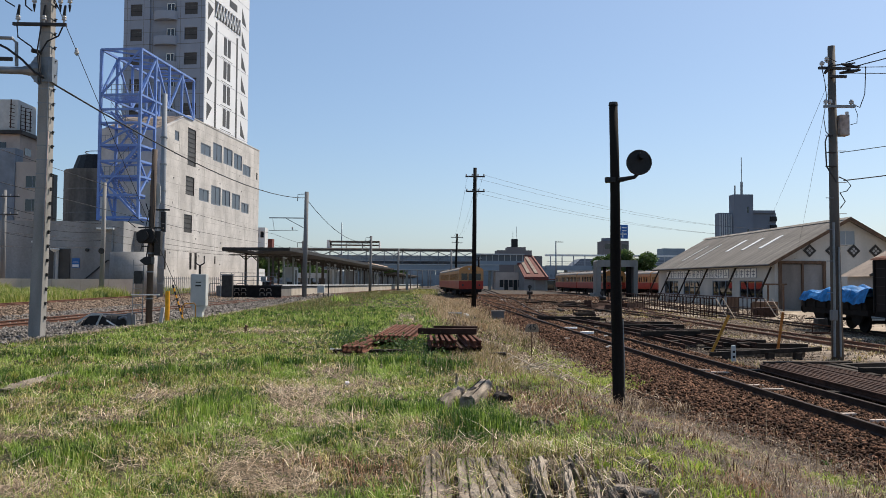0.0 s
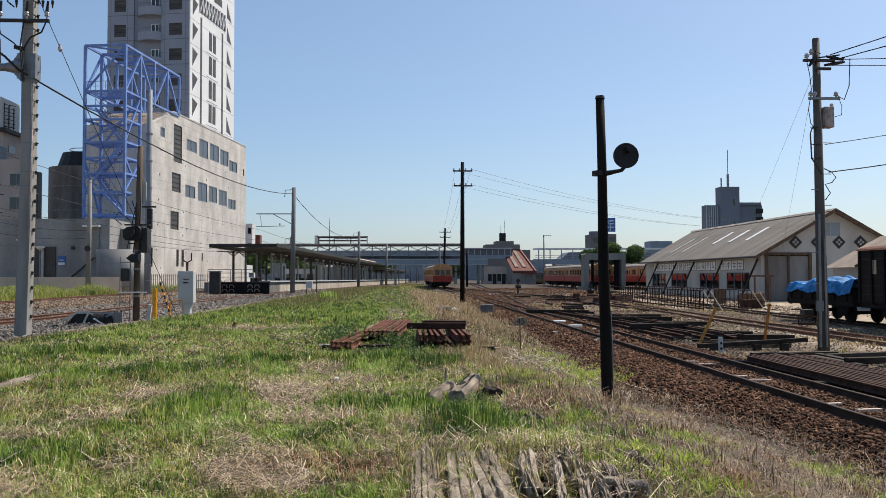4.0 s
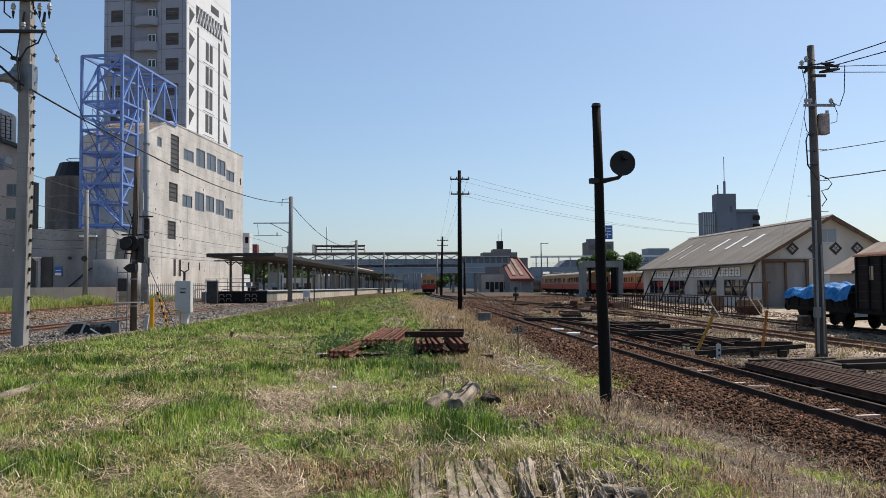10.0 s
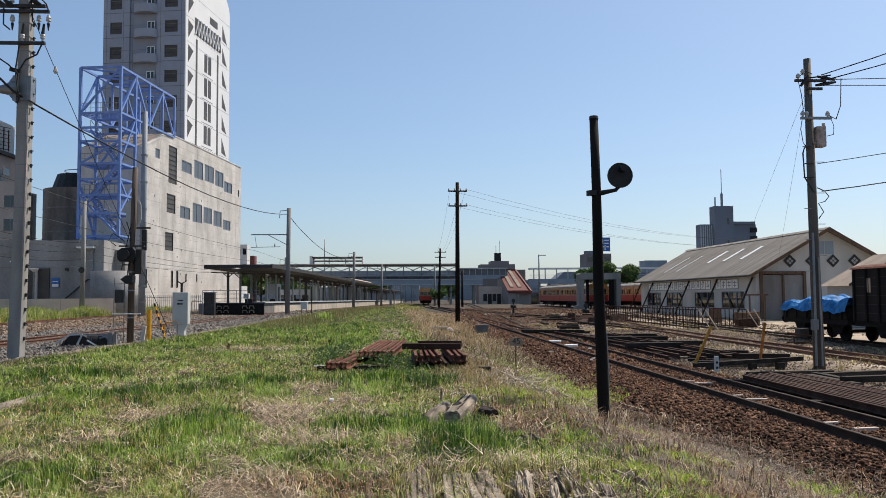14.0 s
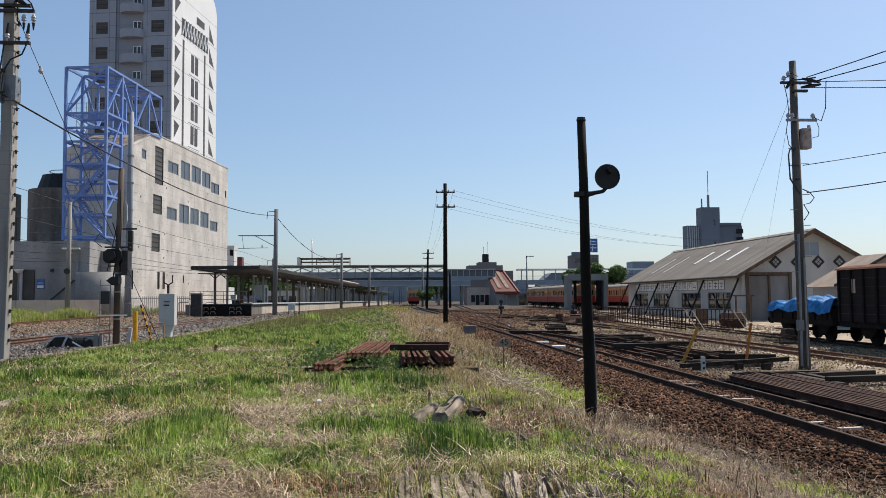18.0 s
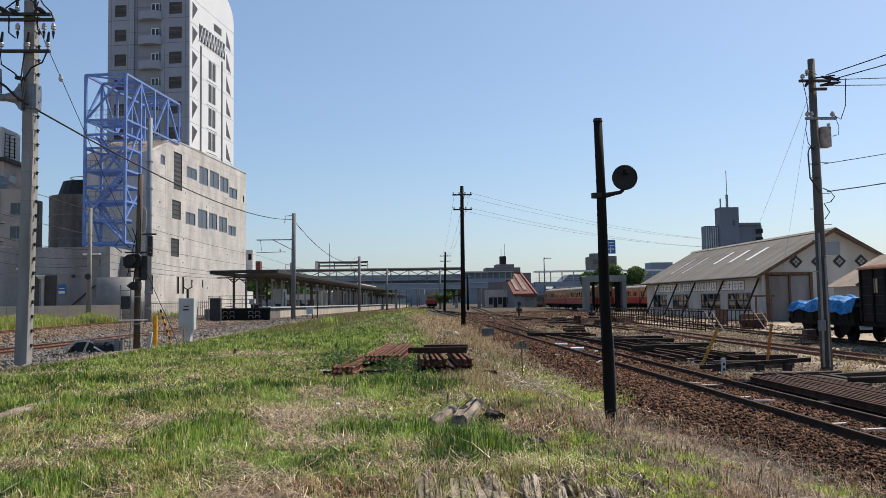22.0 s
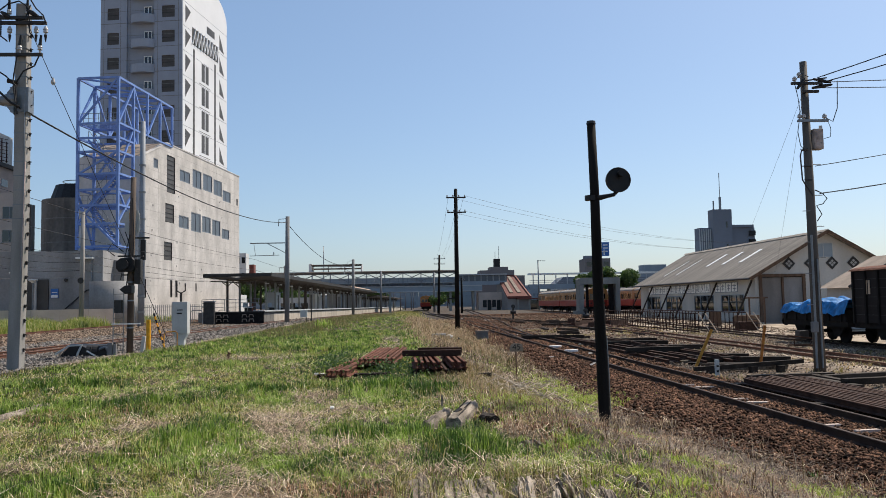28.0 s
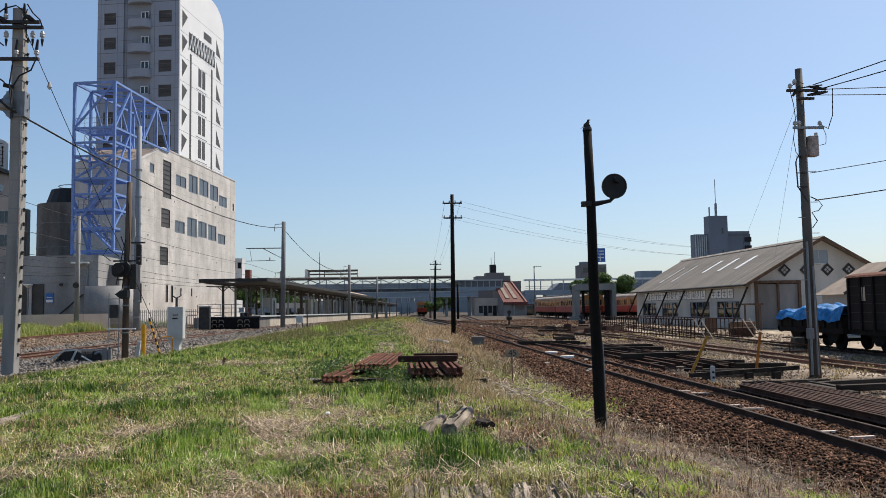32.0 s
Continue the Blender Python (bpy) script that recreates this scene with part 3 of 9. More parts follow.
# ---------------------------------------------------------------- engine shed
def build_shed():
    shed = thing("engine_shed", "cream gabled train shed with a weathered sheet roof", "shed", at=pose(29.33, 66, -0.12))
    L, W, E, R = 32.0, 12.0, 4.1, 7.5
    # side wall facing the yard, with window openings
    wins = [(2.3, 7.2), (9.0, 14.0), (17.6, 22.6), (24.6, 29.5)]
    last = 0.0
    for a, b in wins + [(L, L)]:
        part("wall_panel", Mesh().box(0, 0.18, last, a, 0, E), SHED_WALL, shed)
        if b > a:
            part("wall_panel", Mesh().box(0, 0.18, a, b, 0, 0.9), SHED_WALL, shed)
            part("wall_panel", Mesh().box(0, 0.18, a, b, 2.35, E), SHED_WALL, shed)
        last = b
    for a, b in wins:
        wf = part("window", Mesh().box(0.04, 0.07, a, b, 0.9, 2.35), GLASS, shed)
        fr = Mesh()
        n = 3
        for i in range(n + 1):
            y = a + (b - a) * i / n
            fr.box(-0.02, 0.04, y - 0.028, y + 0.028, 0.9, 2.35)
        fr.box(-0.03, 0.04, a, b, 2.3, 2.37).box(-0.05, 0.04, a - .05, b + .05, 0.84, 0.92)
        part("window_frame", fr, PAINTED_GREY, wf)
    gable = Mesh()
    gable.box(0.18, 0.5, 0.0, 0.18, 0, E).box(4.1, W, 0, 0.18, 0, E).box(0.5, 4.1, 0, 0.18, 3.8, E)
    gable.prism([(0, E), (W, E), (W / 2, R - 0.12)], "y", 0.0, 0.18)
    part("gable_wall", gable, SHED_WALL, shed)
    part("back_wall", Mesh().box(.18, W, L - 0.18, L, 0, E).prism([(0, E), (W, E), (W / 2, R - .12)], "y", L - .18, L), SHED_WALL, shed)
    part("far_wall", Mesh().box(W - 0.18, W, 0.18, L - .18, 0, E), SHED_WALL, shed)
    # big sliding doors on the gable
    for a, b, lo, mat in ((0.55, 2.25, 0.05, material("taupe_door", (0.20, 0.178, 0.16), 0.85, var=0.18, scale=1, fine=9, streak=4)), (2.35, 4.05, 1.3, material("grey_door", (0.25, 0.235, 0.225), 0.85, var=0.18, scale=1, fine=9, streak=4))):
        d = part("sliding_door", Mesh().box(a, b, 0.06, 0.14, lo, 3.7), mat, shed, "plain taupe sliding door")
        part("door_rail", Mesh().box(a + .03, b - .03, 0.05, 0.06, lo + .9, lo + .96), mat, d)
    part("door_frame", Mesh().box(0.3, 0.56, -0.12, 0.1, 0, 3.95).box(4.0, 4.22, -0.12, 0.1, 0, 3.95).box(0.3, 4.22, -0.14, 0.1, 3.76, 3.98)
         .box(2.22, 2.38, -0.1, 0.1, 0, 3.76).box(2.38, 4.0, -0.05, 0.1, 1.22, 1.36), BROWN_WOOD, shed, "brown timber door frame")
    # black sheet behind the doors stands in for the unlit inside
    part("interior_shade_sheet", Mesh().box(0.2, 11.8, 2.0, 2.05, 0, 3.9), BLACK_PAINT, shed)
    part("gable_window", Mesh().box(5.1, 6.65, -0.04, 0.02, 5.35, 6.45), BRIDGE_BLUE, shed, "pale blue boarded gable window")
    part("gable_window_frame", Mesh().box(5.04, 6.71, -0.06, 0, 5.29, 5.35).box(5.04, 6.71, -0.06, 0, 6.45, 6.51).box(5.04, 5.1, -.06, 0, 5.35, 6.45).box(6.65, 6.71, -.06, 0, 5.35, 6.45)
         .box(5.86, 5.9, -.06, 0, 5.35, 6.45), BOX_GREY, shed)
    for x in (2.9, 4.75, 6.57, 8.4):
        em = part("gable_emblem", Mesh().prism([(x - 0.55, 4.83), (x, 4.28), (x + 0.55, 4.83), (x, 5.38)], "y", -0.07, -0.01), STEEL_DARK, shed, "dark diamond emblem board")
        for dx, dz in ((-.17, 0), (.17, 0), (0, -.17), (0, .17)):
            part("emblem_pattern", Mesh().prism([(x + dx - .13, 4.83 + dz), (x + dx, 4.7 + dz), (x + dx + .13, 4.83 + dz), (x + dx, 4.96 + dz)], "y", -0.085, -0.07), CONCRETE_DARK, em)
    # roof: separate sheets on both slopes
    pitch = math.atan2(R - E, W / 2)
    slope = math.hypot(W / 2 + 0.7, (R - E) / (W / 2) * (W / 2 + 0.7))
    sheet = Mesh()
    n = 10
    wv = [(i / n * 1.08 - 0.04, 0.018 * (1 if i % 2 else -1)) for i in range(n + 1)]
    sheet.prism([(u, v) for u, v in wv] + [(u, v - 0.03) for u, v in reversed(wv)], "x", 0, slope)
    # prism on x: (x along slope, u along the ridge, v up)
    data = sheet.data("roof_sheet", SHED_ROOF)
    sky_data = sheet.data("skylight_sheet", SKYLIGHT)
    bright = {8, 12, 16}
    nsh = int((L + 1.4) / 1.0)
    for side in (0, 1):
        for i in range(nsh):
            o = part("roof_sheet", data, None, shed)
            y = -0.7 + i
            m = pose(-0.7, y, E - 0.7 * math.tan(pitch) + random.uniform(0, .012), 0, -math.degrees(pitch), 0)
            if side:
                m = pose(W + 0.7, y + 1, E - 0.7 * math.tan(pitch), 0, -math.degrees(pitch), 180)
            o.matrix_local = m
            if side == 0 and i in bright:
                s = part("skylight", Mesh().box(3.2, 5.6, 0.1, 0.8, 0.02, 0.05), SKYLIGHT, shed, "bright translucent skylight sheet")
                s.matrix_local = m
            if side == 0 and i in (22, 26):
                s = part("skylight", Mesh().box(1.8, 5.2, 0.2, 0.5, 0.02, 0.05), SKYLIGHT, shed, "narrow translucent skylight sheet")
                s.matrix_local = m
    part("ridge_cap", Mesh().prism([(W / 2 - 0.35, R - 0.12), (W / 2, R + 0.1), (W / 2 + 0.35, R - 0.12), (W / 2, R + 0.0)], "y", -0.75, L + 0.75), SHED_ROOF, shed)
    for s in (0, 1):
        a = (-0.7, -0.72, E - 0.7 * math.tan(pitch) - .1) if s == 0 else (W + .7, -0.72, E - .7 * math.tan(pitch) - .1)
        part("bargeboard", Mesh().bar(a, (W / 2, -0.72, R - 0.06), 0.06, 0.26), BROWN_WOOD, shed, "dark brown bargeboard")
    part("gutter", Mesh().tube([(-0.76, -0.7, E - 0.48), (-0.76, L + 0.7, E - 0.5)], 0.07, 8), STEEL_DARK, shed)
    # raking props along the side wall
    for y in (0.4, 7.9, 15.2, 20.6, 27.0, 31.6):
        part("raking_prop", Mesh().bar((-0.1, y, 3.5), (-1.7, y, 0.0), 0.13, 0.12, up=(0, 1, 0)), DARK_WOOD, shed, "dark timber raking prop")
    # sign boards, one for each sign
    chars = [None] * 7 + list("養老渓谷") + list("高滝ダム") + [""] + [None] * 4
    y = 28.6
    pitch_y = (28.6 - 3.4) / len(chars)
    for c in chars:
        if c == "":
            y -= pitch_y
            continue
        rim = part("sign_rim", Mesh().box(-0.04, -0.01, y - pitch_y * .98, y + pitch_y * .04, 2.58, 3.46), FAR_GREY, shed, "dark frame of a sign board")
        bd = part("sign_board", Mesh().box(-0.06, -0.04, y - pitch_y * .9, y - pitch_y * .04, 2.63, 3.41), WHITE_PAINT, rim, "white board with one dark character")
        m = pose(-0.066, y - pitch_y * .46, 3.02, 90, 0, -90)
        if c:
            ob = letters(c, .82, FAR_GREY, "character", rim, m)
        else:
            part("character", Mesh().box(-0.068, -0.06, y - pitch_y * .75, y - pitch_y * .17, 3.12, 3.18).box(-0.068, -0.06, y - pitch_y * .7, y - pitch_y * .22, 2.86, 2.92)
                 .box(-0.068, -0.06, y - pitch_y * .5, y - pitch_y * .4, 2.7, 3.3), FAR_GREY, rim)
        y -= pitch_y
    return shed


build_shed()
leanto = thing("lean_to", "low grey outbuilding with a tan sheet roof", "shed", at=pose(28.4, 50, -0.12))
part("wall", Mesh().box(0, 7, 0, 3, 0, 2.6), CONCRETE_DARK, leanto)
part("roof", Mesh().prism([(-0.4, 2.6), (7.4, 2.6), (3.5, 4.7)], "y", -0.4, 3.4), ROOF_BROWN, leanto, "tan sheet roof")
part("verge", Mesh().bar((-.42, -.42, 2.64), (3.5, -.42, 4.76), .08, .16), STEEL_DARK, leanto, "dark verge board")


# ---------------------------------------------------------------- concrete hall, tower and steel stair frame
def build_hall():
    hall = thing("concrete_hall", "windowed bare-concrete hall beside the line", "building", at=pose(-27.43, 90, 0.2, 0, 0, -7.6))
    D, Z, WID = 31.8, 20.9, 7.4
    # wall towards the line: outline with cut corner; openings left between vertical strips
    tall = [(6, 8.4, 15.2, 19.6), (5.6, 8.1, 11.7, 13.9), (5.3, 7.6, 7.3, 9.4)]
    small = [(2.4, 3.6, 17.5, 18.6)]
    rows = [(9.8, 13, 17.1, 18.5), (13.8, 16.8, 16.9, 19.2), (17.4, 20.7, 17, 19.2), (21.2, 24.4, 16.9, 19), (24.7, 28, 16.5, 18),
            (9.5, 12.6, 11.4, 12.9), (13.4, 16.6, 11.3, 13.7), (17.1, 20.1, 11.5, 13.6), (20.7, 23.8, 11.4, 13.5), (24.4, 27.4, 11.2, 12.6)]
    slits = [(0.3, 0.7, 2.9, 5), (7, 7.7, 3, 5), (8.5, 9.2, 3, 5), (14.8, 15.2, 3.8, 4.8), (30.5, 31.1, 16.5, 17.5)]
    holes = tall + small + rows + slits
    cuts = sorted({0.0, D} | {v for h in holes for v in h[:2]})
    panel = lambda m: part("wall_panel", m, CONCRETE, hall)
    for a, b in zip(cuts, cuts[1:]):
        mid = (a + b) / 2
        inside = sorted((h[2], h[3]) for h in holes if h[0] < mid < h[1])
        top_a, top_b = (min(Z, 18.4 + 2.5 * v / 6.0) for v in (a, b))
        z = 0.0
        for lo, hi in inside:
            panel(Mesh().box(-0.4, 0, a, b, z, lo))
            z = hi
        if a < 6.0 < b:
            panel(Mesh().prism([(a, z), (b, z), (b, Z), (6, Z), (a, top_a)], "x", -0.4, 0))
        else:
            panel(Mesh().prism([(a, z), (b, z), (b, top_b), (a, top_a)], "x", -0.4, 0))
    back = Mesh()
    back.box(-WID, -0.4, D - 0.4, D, 0, Z).box(-WID, -WID + .4, 0.4, D - .4, 0, 18.4)
    part("rear_wall", back, CONCRETE, hall)
    part("front_wall", Mesh().box(-WID, -0.4, 0, 0.4, 0, 18.4), CONCRETE, hall)
    part("roof", Mesh().prism([(0.3, 18.4), (6.0, Z), (D - .4, Z - .6), (D - .4, Z - .9), (6.2, Z - .3), (0.4, 18.1)], "x", -WID, -0.4), ROOF_BROWN, hall, "sloping tan roof behind the wall's edge")
    part("coping", Mesh().bar((-.2, 6.0, Z + .05), (-.2, D, Z + .05), 0.5, 0.12).bar((-.2, 0, 18.45), (-.2, 6.0, Z + .05), 0.5, .12), CONCRETE, hall)
    for h in holes:
        shade = h in tall or h in slits
        w = part("window", Mesh().box(-0.14, -0.08, h[0], h[1], h[2], h[3]), TOWER_SHADE if shade else GLASS_BLUE, hall, "dark louvred opening" if shade else "grey-blue fixed window")
        fr = Mesh()
        fr.box(-0.08, -0.02, h[0], h[0] + .09, h[2], h[3]).box(-0.08, -0.02, h[1] - .09, h[1], h[2], h[3]).box(-.08, -.02, h[0] + .09, h[1] - .09, h[2], h[2] + .09).box(-.08, -.02, h[0] + .09, h[1] - .09, h[3] - .09, h[3])
        if h in rows:
            fr.box(-.08, -.03, (h[0] + h[1]) / 2 - .04, (h[0] + h[1]) / 2 + .04, h[2] + .09, h[3] - .09)
        if h in tall:
            z = h[2] + .5
            while z < h[3] - .2:
                fr.box(-.08, -.04, h[0] + .09, h[1] - .09, z, z + .08)
                z += .55
        part("window_frame", fr, STEEL_DARK if shade else PAINTED_GREY, w)
    for i, z in enumerate(np.arange(1.5, 20.0, .92)):
        a = .02
        stops = sorted((h[0], h[1]) for h in holes if h[2] - .1 < z < h[3] + .1)
        start = max(.02, (z - 18.3) * 6 / 2.5)
        for lo, hi in stops + [(D - .02, D)]:
            if lo > max(a, start):
                part("board_mark", Mesh().box(-.002, .006, max(a, start), lo, z, z + (.05 if i % 4 == 0 else .022)), CONCRETE_LINE_DARK, hall)
            a = max(a, hi)
    for i, y in enumerate(np.arange(3.7, D, 3.7)):
        a = .02
        stops = sorted((h[2], h[3]) for h in holes if h[0] - .1 < y < h[1] + .1)
        top = min(Z, 18.4 + 2.5 * y / 6.0) - .05
        for lo, hi in stops + [(top, top)]:
            if lo > a:
                part("board_mark", Mesh().box(-.002, .005, y, y + .02, a, lo), CONCRETE_LINE_DARK, hall)
            a = max(a, hi)
    for k in range(26):
        y, z = 1.5 + (k * 7.3) % 29, 2.0 + (k * 4.7) % 16
        if not any(h[0] - .3 < y < h[1] + .3 and h[2] - .3 < z < h[3] + .3 for h in holes):
            part("wall_anchor", Mesh().box(0, 0.05, y - .09, y + .09, z - .09, z + .09), CONCRETE_DARK, hall)
    return hall


build_hall()


def build_annex():
    an = thing("annex", "low grey concrete block in front of the hall", "building", at=pose(0, 0, 0.2))
    for b in ((-43, -28.2, 80, 80.4), (-28.6, -28.2, 80.4, 90), (-43, -42.6, 80.4, 92)):
        part("wall", Mesh().box(*b, 0, 7.2), CONCRETE_ANNEX, an)
    part("roof_slab", Mesh().box(-43, -28.2, 80, 92, 7.2, 7.4), CONCRETE_ANNEX, an)
    part("return_wall", Mesh().box(-28.2, -27.2, 83, 89, 0, 6.6), CONCRETE_ANNEX, an, "concrete return wall")
    part("round_turret", Mesh().tube([(-27.2, 80.2, 0), (-27.2, 80.2, 4.4)], 2.2, 40), CONCRETE_ANNEX, an, "rounded concrete drum", smooth=True)
    # flat dark panel stands in for the shade of the entrance recess
    part("entrance", Mesh().box(-35.4, -33.2, 79.85, 80.0, 0, 4.7), TOWER_SHADE, an, "entrance recess, its shade as a dark panel")
    part("entrance_post", Mesh().box(-34.5, -34.25, 79.7, 79.85, 0, 4.7), CONCRETE, an)
    sg = part("wall_sign", Mesh().box(-33.0, -32.3, 79.9, 79.99, 2.9, 3.8), SIGN_BLUE, an, "blue wall sign with white bars")
    part("sign_bar", Mesh().box(-32.95, -32.35, 79.88, 79.9, 2.95, 3.2).box(-32.9, -32.4, 79.88, 79.9, 3.4, 3.46), WHITE_PAINT, sg)
    part("wall_lamp", Mesh().tube([(-31.6, 79.8, 4.6), (-31.6, 80, 4.6)], 0.16, 10), STEEL_DARK, an)
    part("rain_pipe", Mesh().tube([(-29.2, 79.88, 0), (-29.2, 79.88, 6.8)], 0.09, 8), GALV, an)
    part("stair_edge", Mesh().bar((-33.6, 79.8, .1), (-29.6, 79.8, 3.6), .1, .12).bar((-29.6, 79.8, 3.6), (-27.2, 78.1, 3.8), .1, .1), STEEL_DARK, an, "dark sloping stair parapet edge")
    part("canopy_lip", Mesh().box(-30.6, -29, 79.5, 80, 6.6, 6.75), WHITE_PAINT, an)


build_annex()


def build_tower():
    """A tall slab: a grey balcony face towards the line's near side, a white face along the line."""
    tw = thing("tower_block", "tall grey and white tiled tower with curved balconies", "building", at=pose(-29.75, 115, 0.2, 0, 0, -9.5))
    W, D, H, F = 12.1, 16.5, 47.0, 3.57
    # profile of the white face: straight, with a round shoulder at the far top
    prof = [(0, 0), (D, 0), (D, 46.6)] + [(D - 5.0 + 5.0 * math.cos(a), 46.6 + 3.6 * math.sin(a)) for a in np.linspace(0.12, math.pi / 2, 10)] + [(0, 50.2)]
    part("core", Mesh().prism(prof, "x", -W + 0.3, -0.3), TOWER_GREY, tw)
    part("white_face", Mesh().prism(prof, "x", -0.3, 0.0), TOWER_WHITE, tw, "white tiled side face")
    # grey front face in tiers with windows
    floors = int((H + 4) / F)
    base = 2.9
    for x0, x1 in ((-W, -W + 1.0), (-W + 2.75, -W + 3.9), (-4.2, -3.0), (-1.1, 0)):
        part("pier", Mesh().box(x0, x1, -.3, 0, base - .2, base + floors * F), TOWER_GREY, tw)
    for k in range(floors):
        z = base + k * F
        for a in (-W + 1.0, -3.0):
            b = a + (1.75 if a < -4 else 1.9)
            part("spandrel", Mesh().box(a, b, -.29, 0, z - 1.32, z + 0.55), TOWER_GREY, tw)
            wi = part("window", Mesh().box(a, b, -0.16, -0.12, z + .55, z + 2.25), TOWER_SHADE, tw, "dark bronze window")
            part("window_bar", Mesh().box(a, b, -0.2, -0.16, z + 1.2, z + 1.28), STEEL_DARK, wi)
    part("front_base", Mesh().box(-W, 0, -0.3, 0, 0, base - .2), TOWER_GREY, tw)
    for k in range(floors):
        z = base + k * F
        bay = Mesh()
        arc = [(-5.75 + 1.75 * math.cos(a) * 1.0, -0.3 - 1.0 * math.sin(a)) for a in np.linspace(0, math.pi, 13)]
        ring = [(-5.75 + 1.75 * math.cos(a), -0.3 - 1.05 * math.sin(a)) for a in np.linspace(0, math.pi, 13)]
        bay.prism(ring, "z", z - 0.25, z + 0.02)
        inner = [(-5.75 + 1.63 * math.cos(a), -0.3 - 0.93 * math.sin(a)) for a in np.linspace(0, math.pi, 13)]
        bay.prism(ring + list(reversed(inner)), "z", z + .02, z + 0.95)
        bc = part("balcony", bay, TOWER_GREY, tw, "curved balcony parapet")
        dr = part("balcony_door", Mesh().box(-5.6, -4.4, -0.31, -0.28, z + .02, z + 2.2), GLASS, tw)
        part("door_frame", Mesh().box(-5.05, -4.95, -.34, -.31, z + .02, z + 2.2).box(-5.6, -5.52, -.34, -.31, z, z + 2.2).box(-4.5, -4.42, -.34, -.31, z, z + 2.2).box(-5.6, -4.42, -.34, -.31, z + 2.1, z + 2.2), WHITE_PAINT, dr)
        part("floor_joint", Mesh().box(-W, 0, -0.306, -0.3, z - .05, z + .03).box(-W, 0, -.306, -.3, z + 1.7, z + 1.74), JOINT, tw)
    for x in (-W + .5, -W + 3.0, -3.6, -0.55, -7.7):
        part("panel_joint", Mesh().box(x - .03, x + .03, -0.305, -0.3, 0.2, H + 4), JOINT, tw)
    # white face: column of paired dark windows between two dark strips; flat dark triangles as shade of reveals at both
    # edges; lattice band
    for y in (3.7, 11.6):
        part("dark_strip", Mesh().box(0, 0.02, y - .3, y + .3, 0, 39.2), TOWER_SHADE, tw)
    for k in range(10):
        z = base + k * F
        for y in (6.5, 7.95):
            part("paired_window", Mesh().box(0, 0.025, y, y + 1.1, z + .2, z + 2.9), TOWER_SHADE, tw)
        part("window_band", Mesh().box(0, 0.012, 5.6, 9.8, z - .35, z - .25), JOINT, tw)
    for k in range(int((H - 2) / F)):
        z = base + k * F
        part("reveal_shade", Mesh().prism([(.75, z), (.75, z + 2.6), (2.55, z + 2.1)], "x", 0, 0.02), TOWER_SHADE, tw)
        part("reveal_shade", Mesh().prism([(13.4, z), (13.4, z + 2.3), (15.3, z - .3)], "x", 0, 0.02), TOWER_SHADE, tw)
        part("tile_joint", Mesh().box(0, 0.006, 0, D, z + 3.0, z + 3.05), FAR_GREY, tw)
    # dark sheet behind the lattice stands in for the recess's shade
    part("lattice_recess_shade", Mesh().box(0, 0.02, 3.0, 12.6, 39.8, 42.3), TOWER_SHADE, tw)
    zig = Mesh()
    for i in range(9):
        y = 3.0 + i * 9.6 / 9
        zig.bar((0.06, y, 39.8), (0.06, y + 9.4 / 9, 42.3), 0.14, 0.3, up=(1, 0, 0)).bar((0.06, y + 9.4 / 9, 42.3), (0.06, y + 9.4 / 9, 39.8), 0.1, 0.2, up=(1, 0, 0))
    part("lattice", zig, TOWER_WHITE, tw, "white zigzag lattice")
    part("top_slot", Mesh().box(0, 0.02, 8.4, 11.4, 43.1, 44.2), TOWER_SHADE, tw)
    return tw


build_tower()


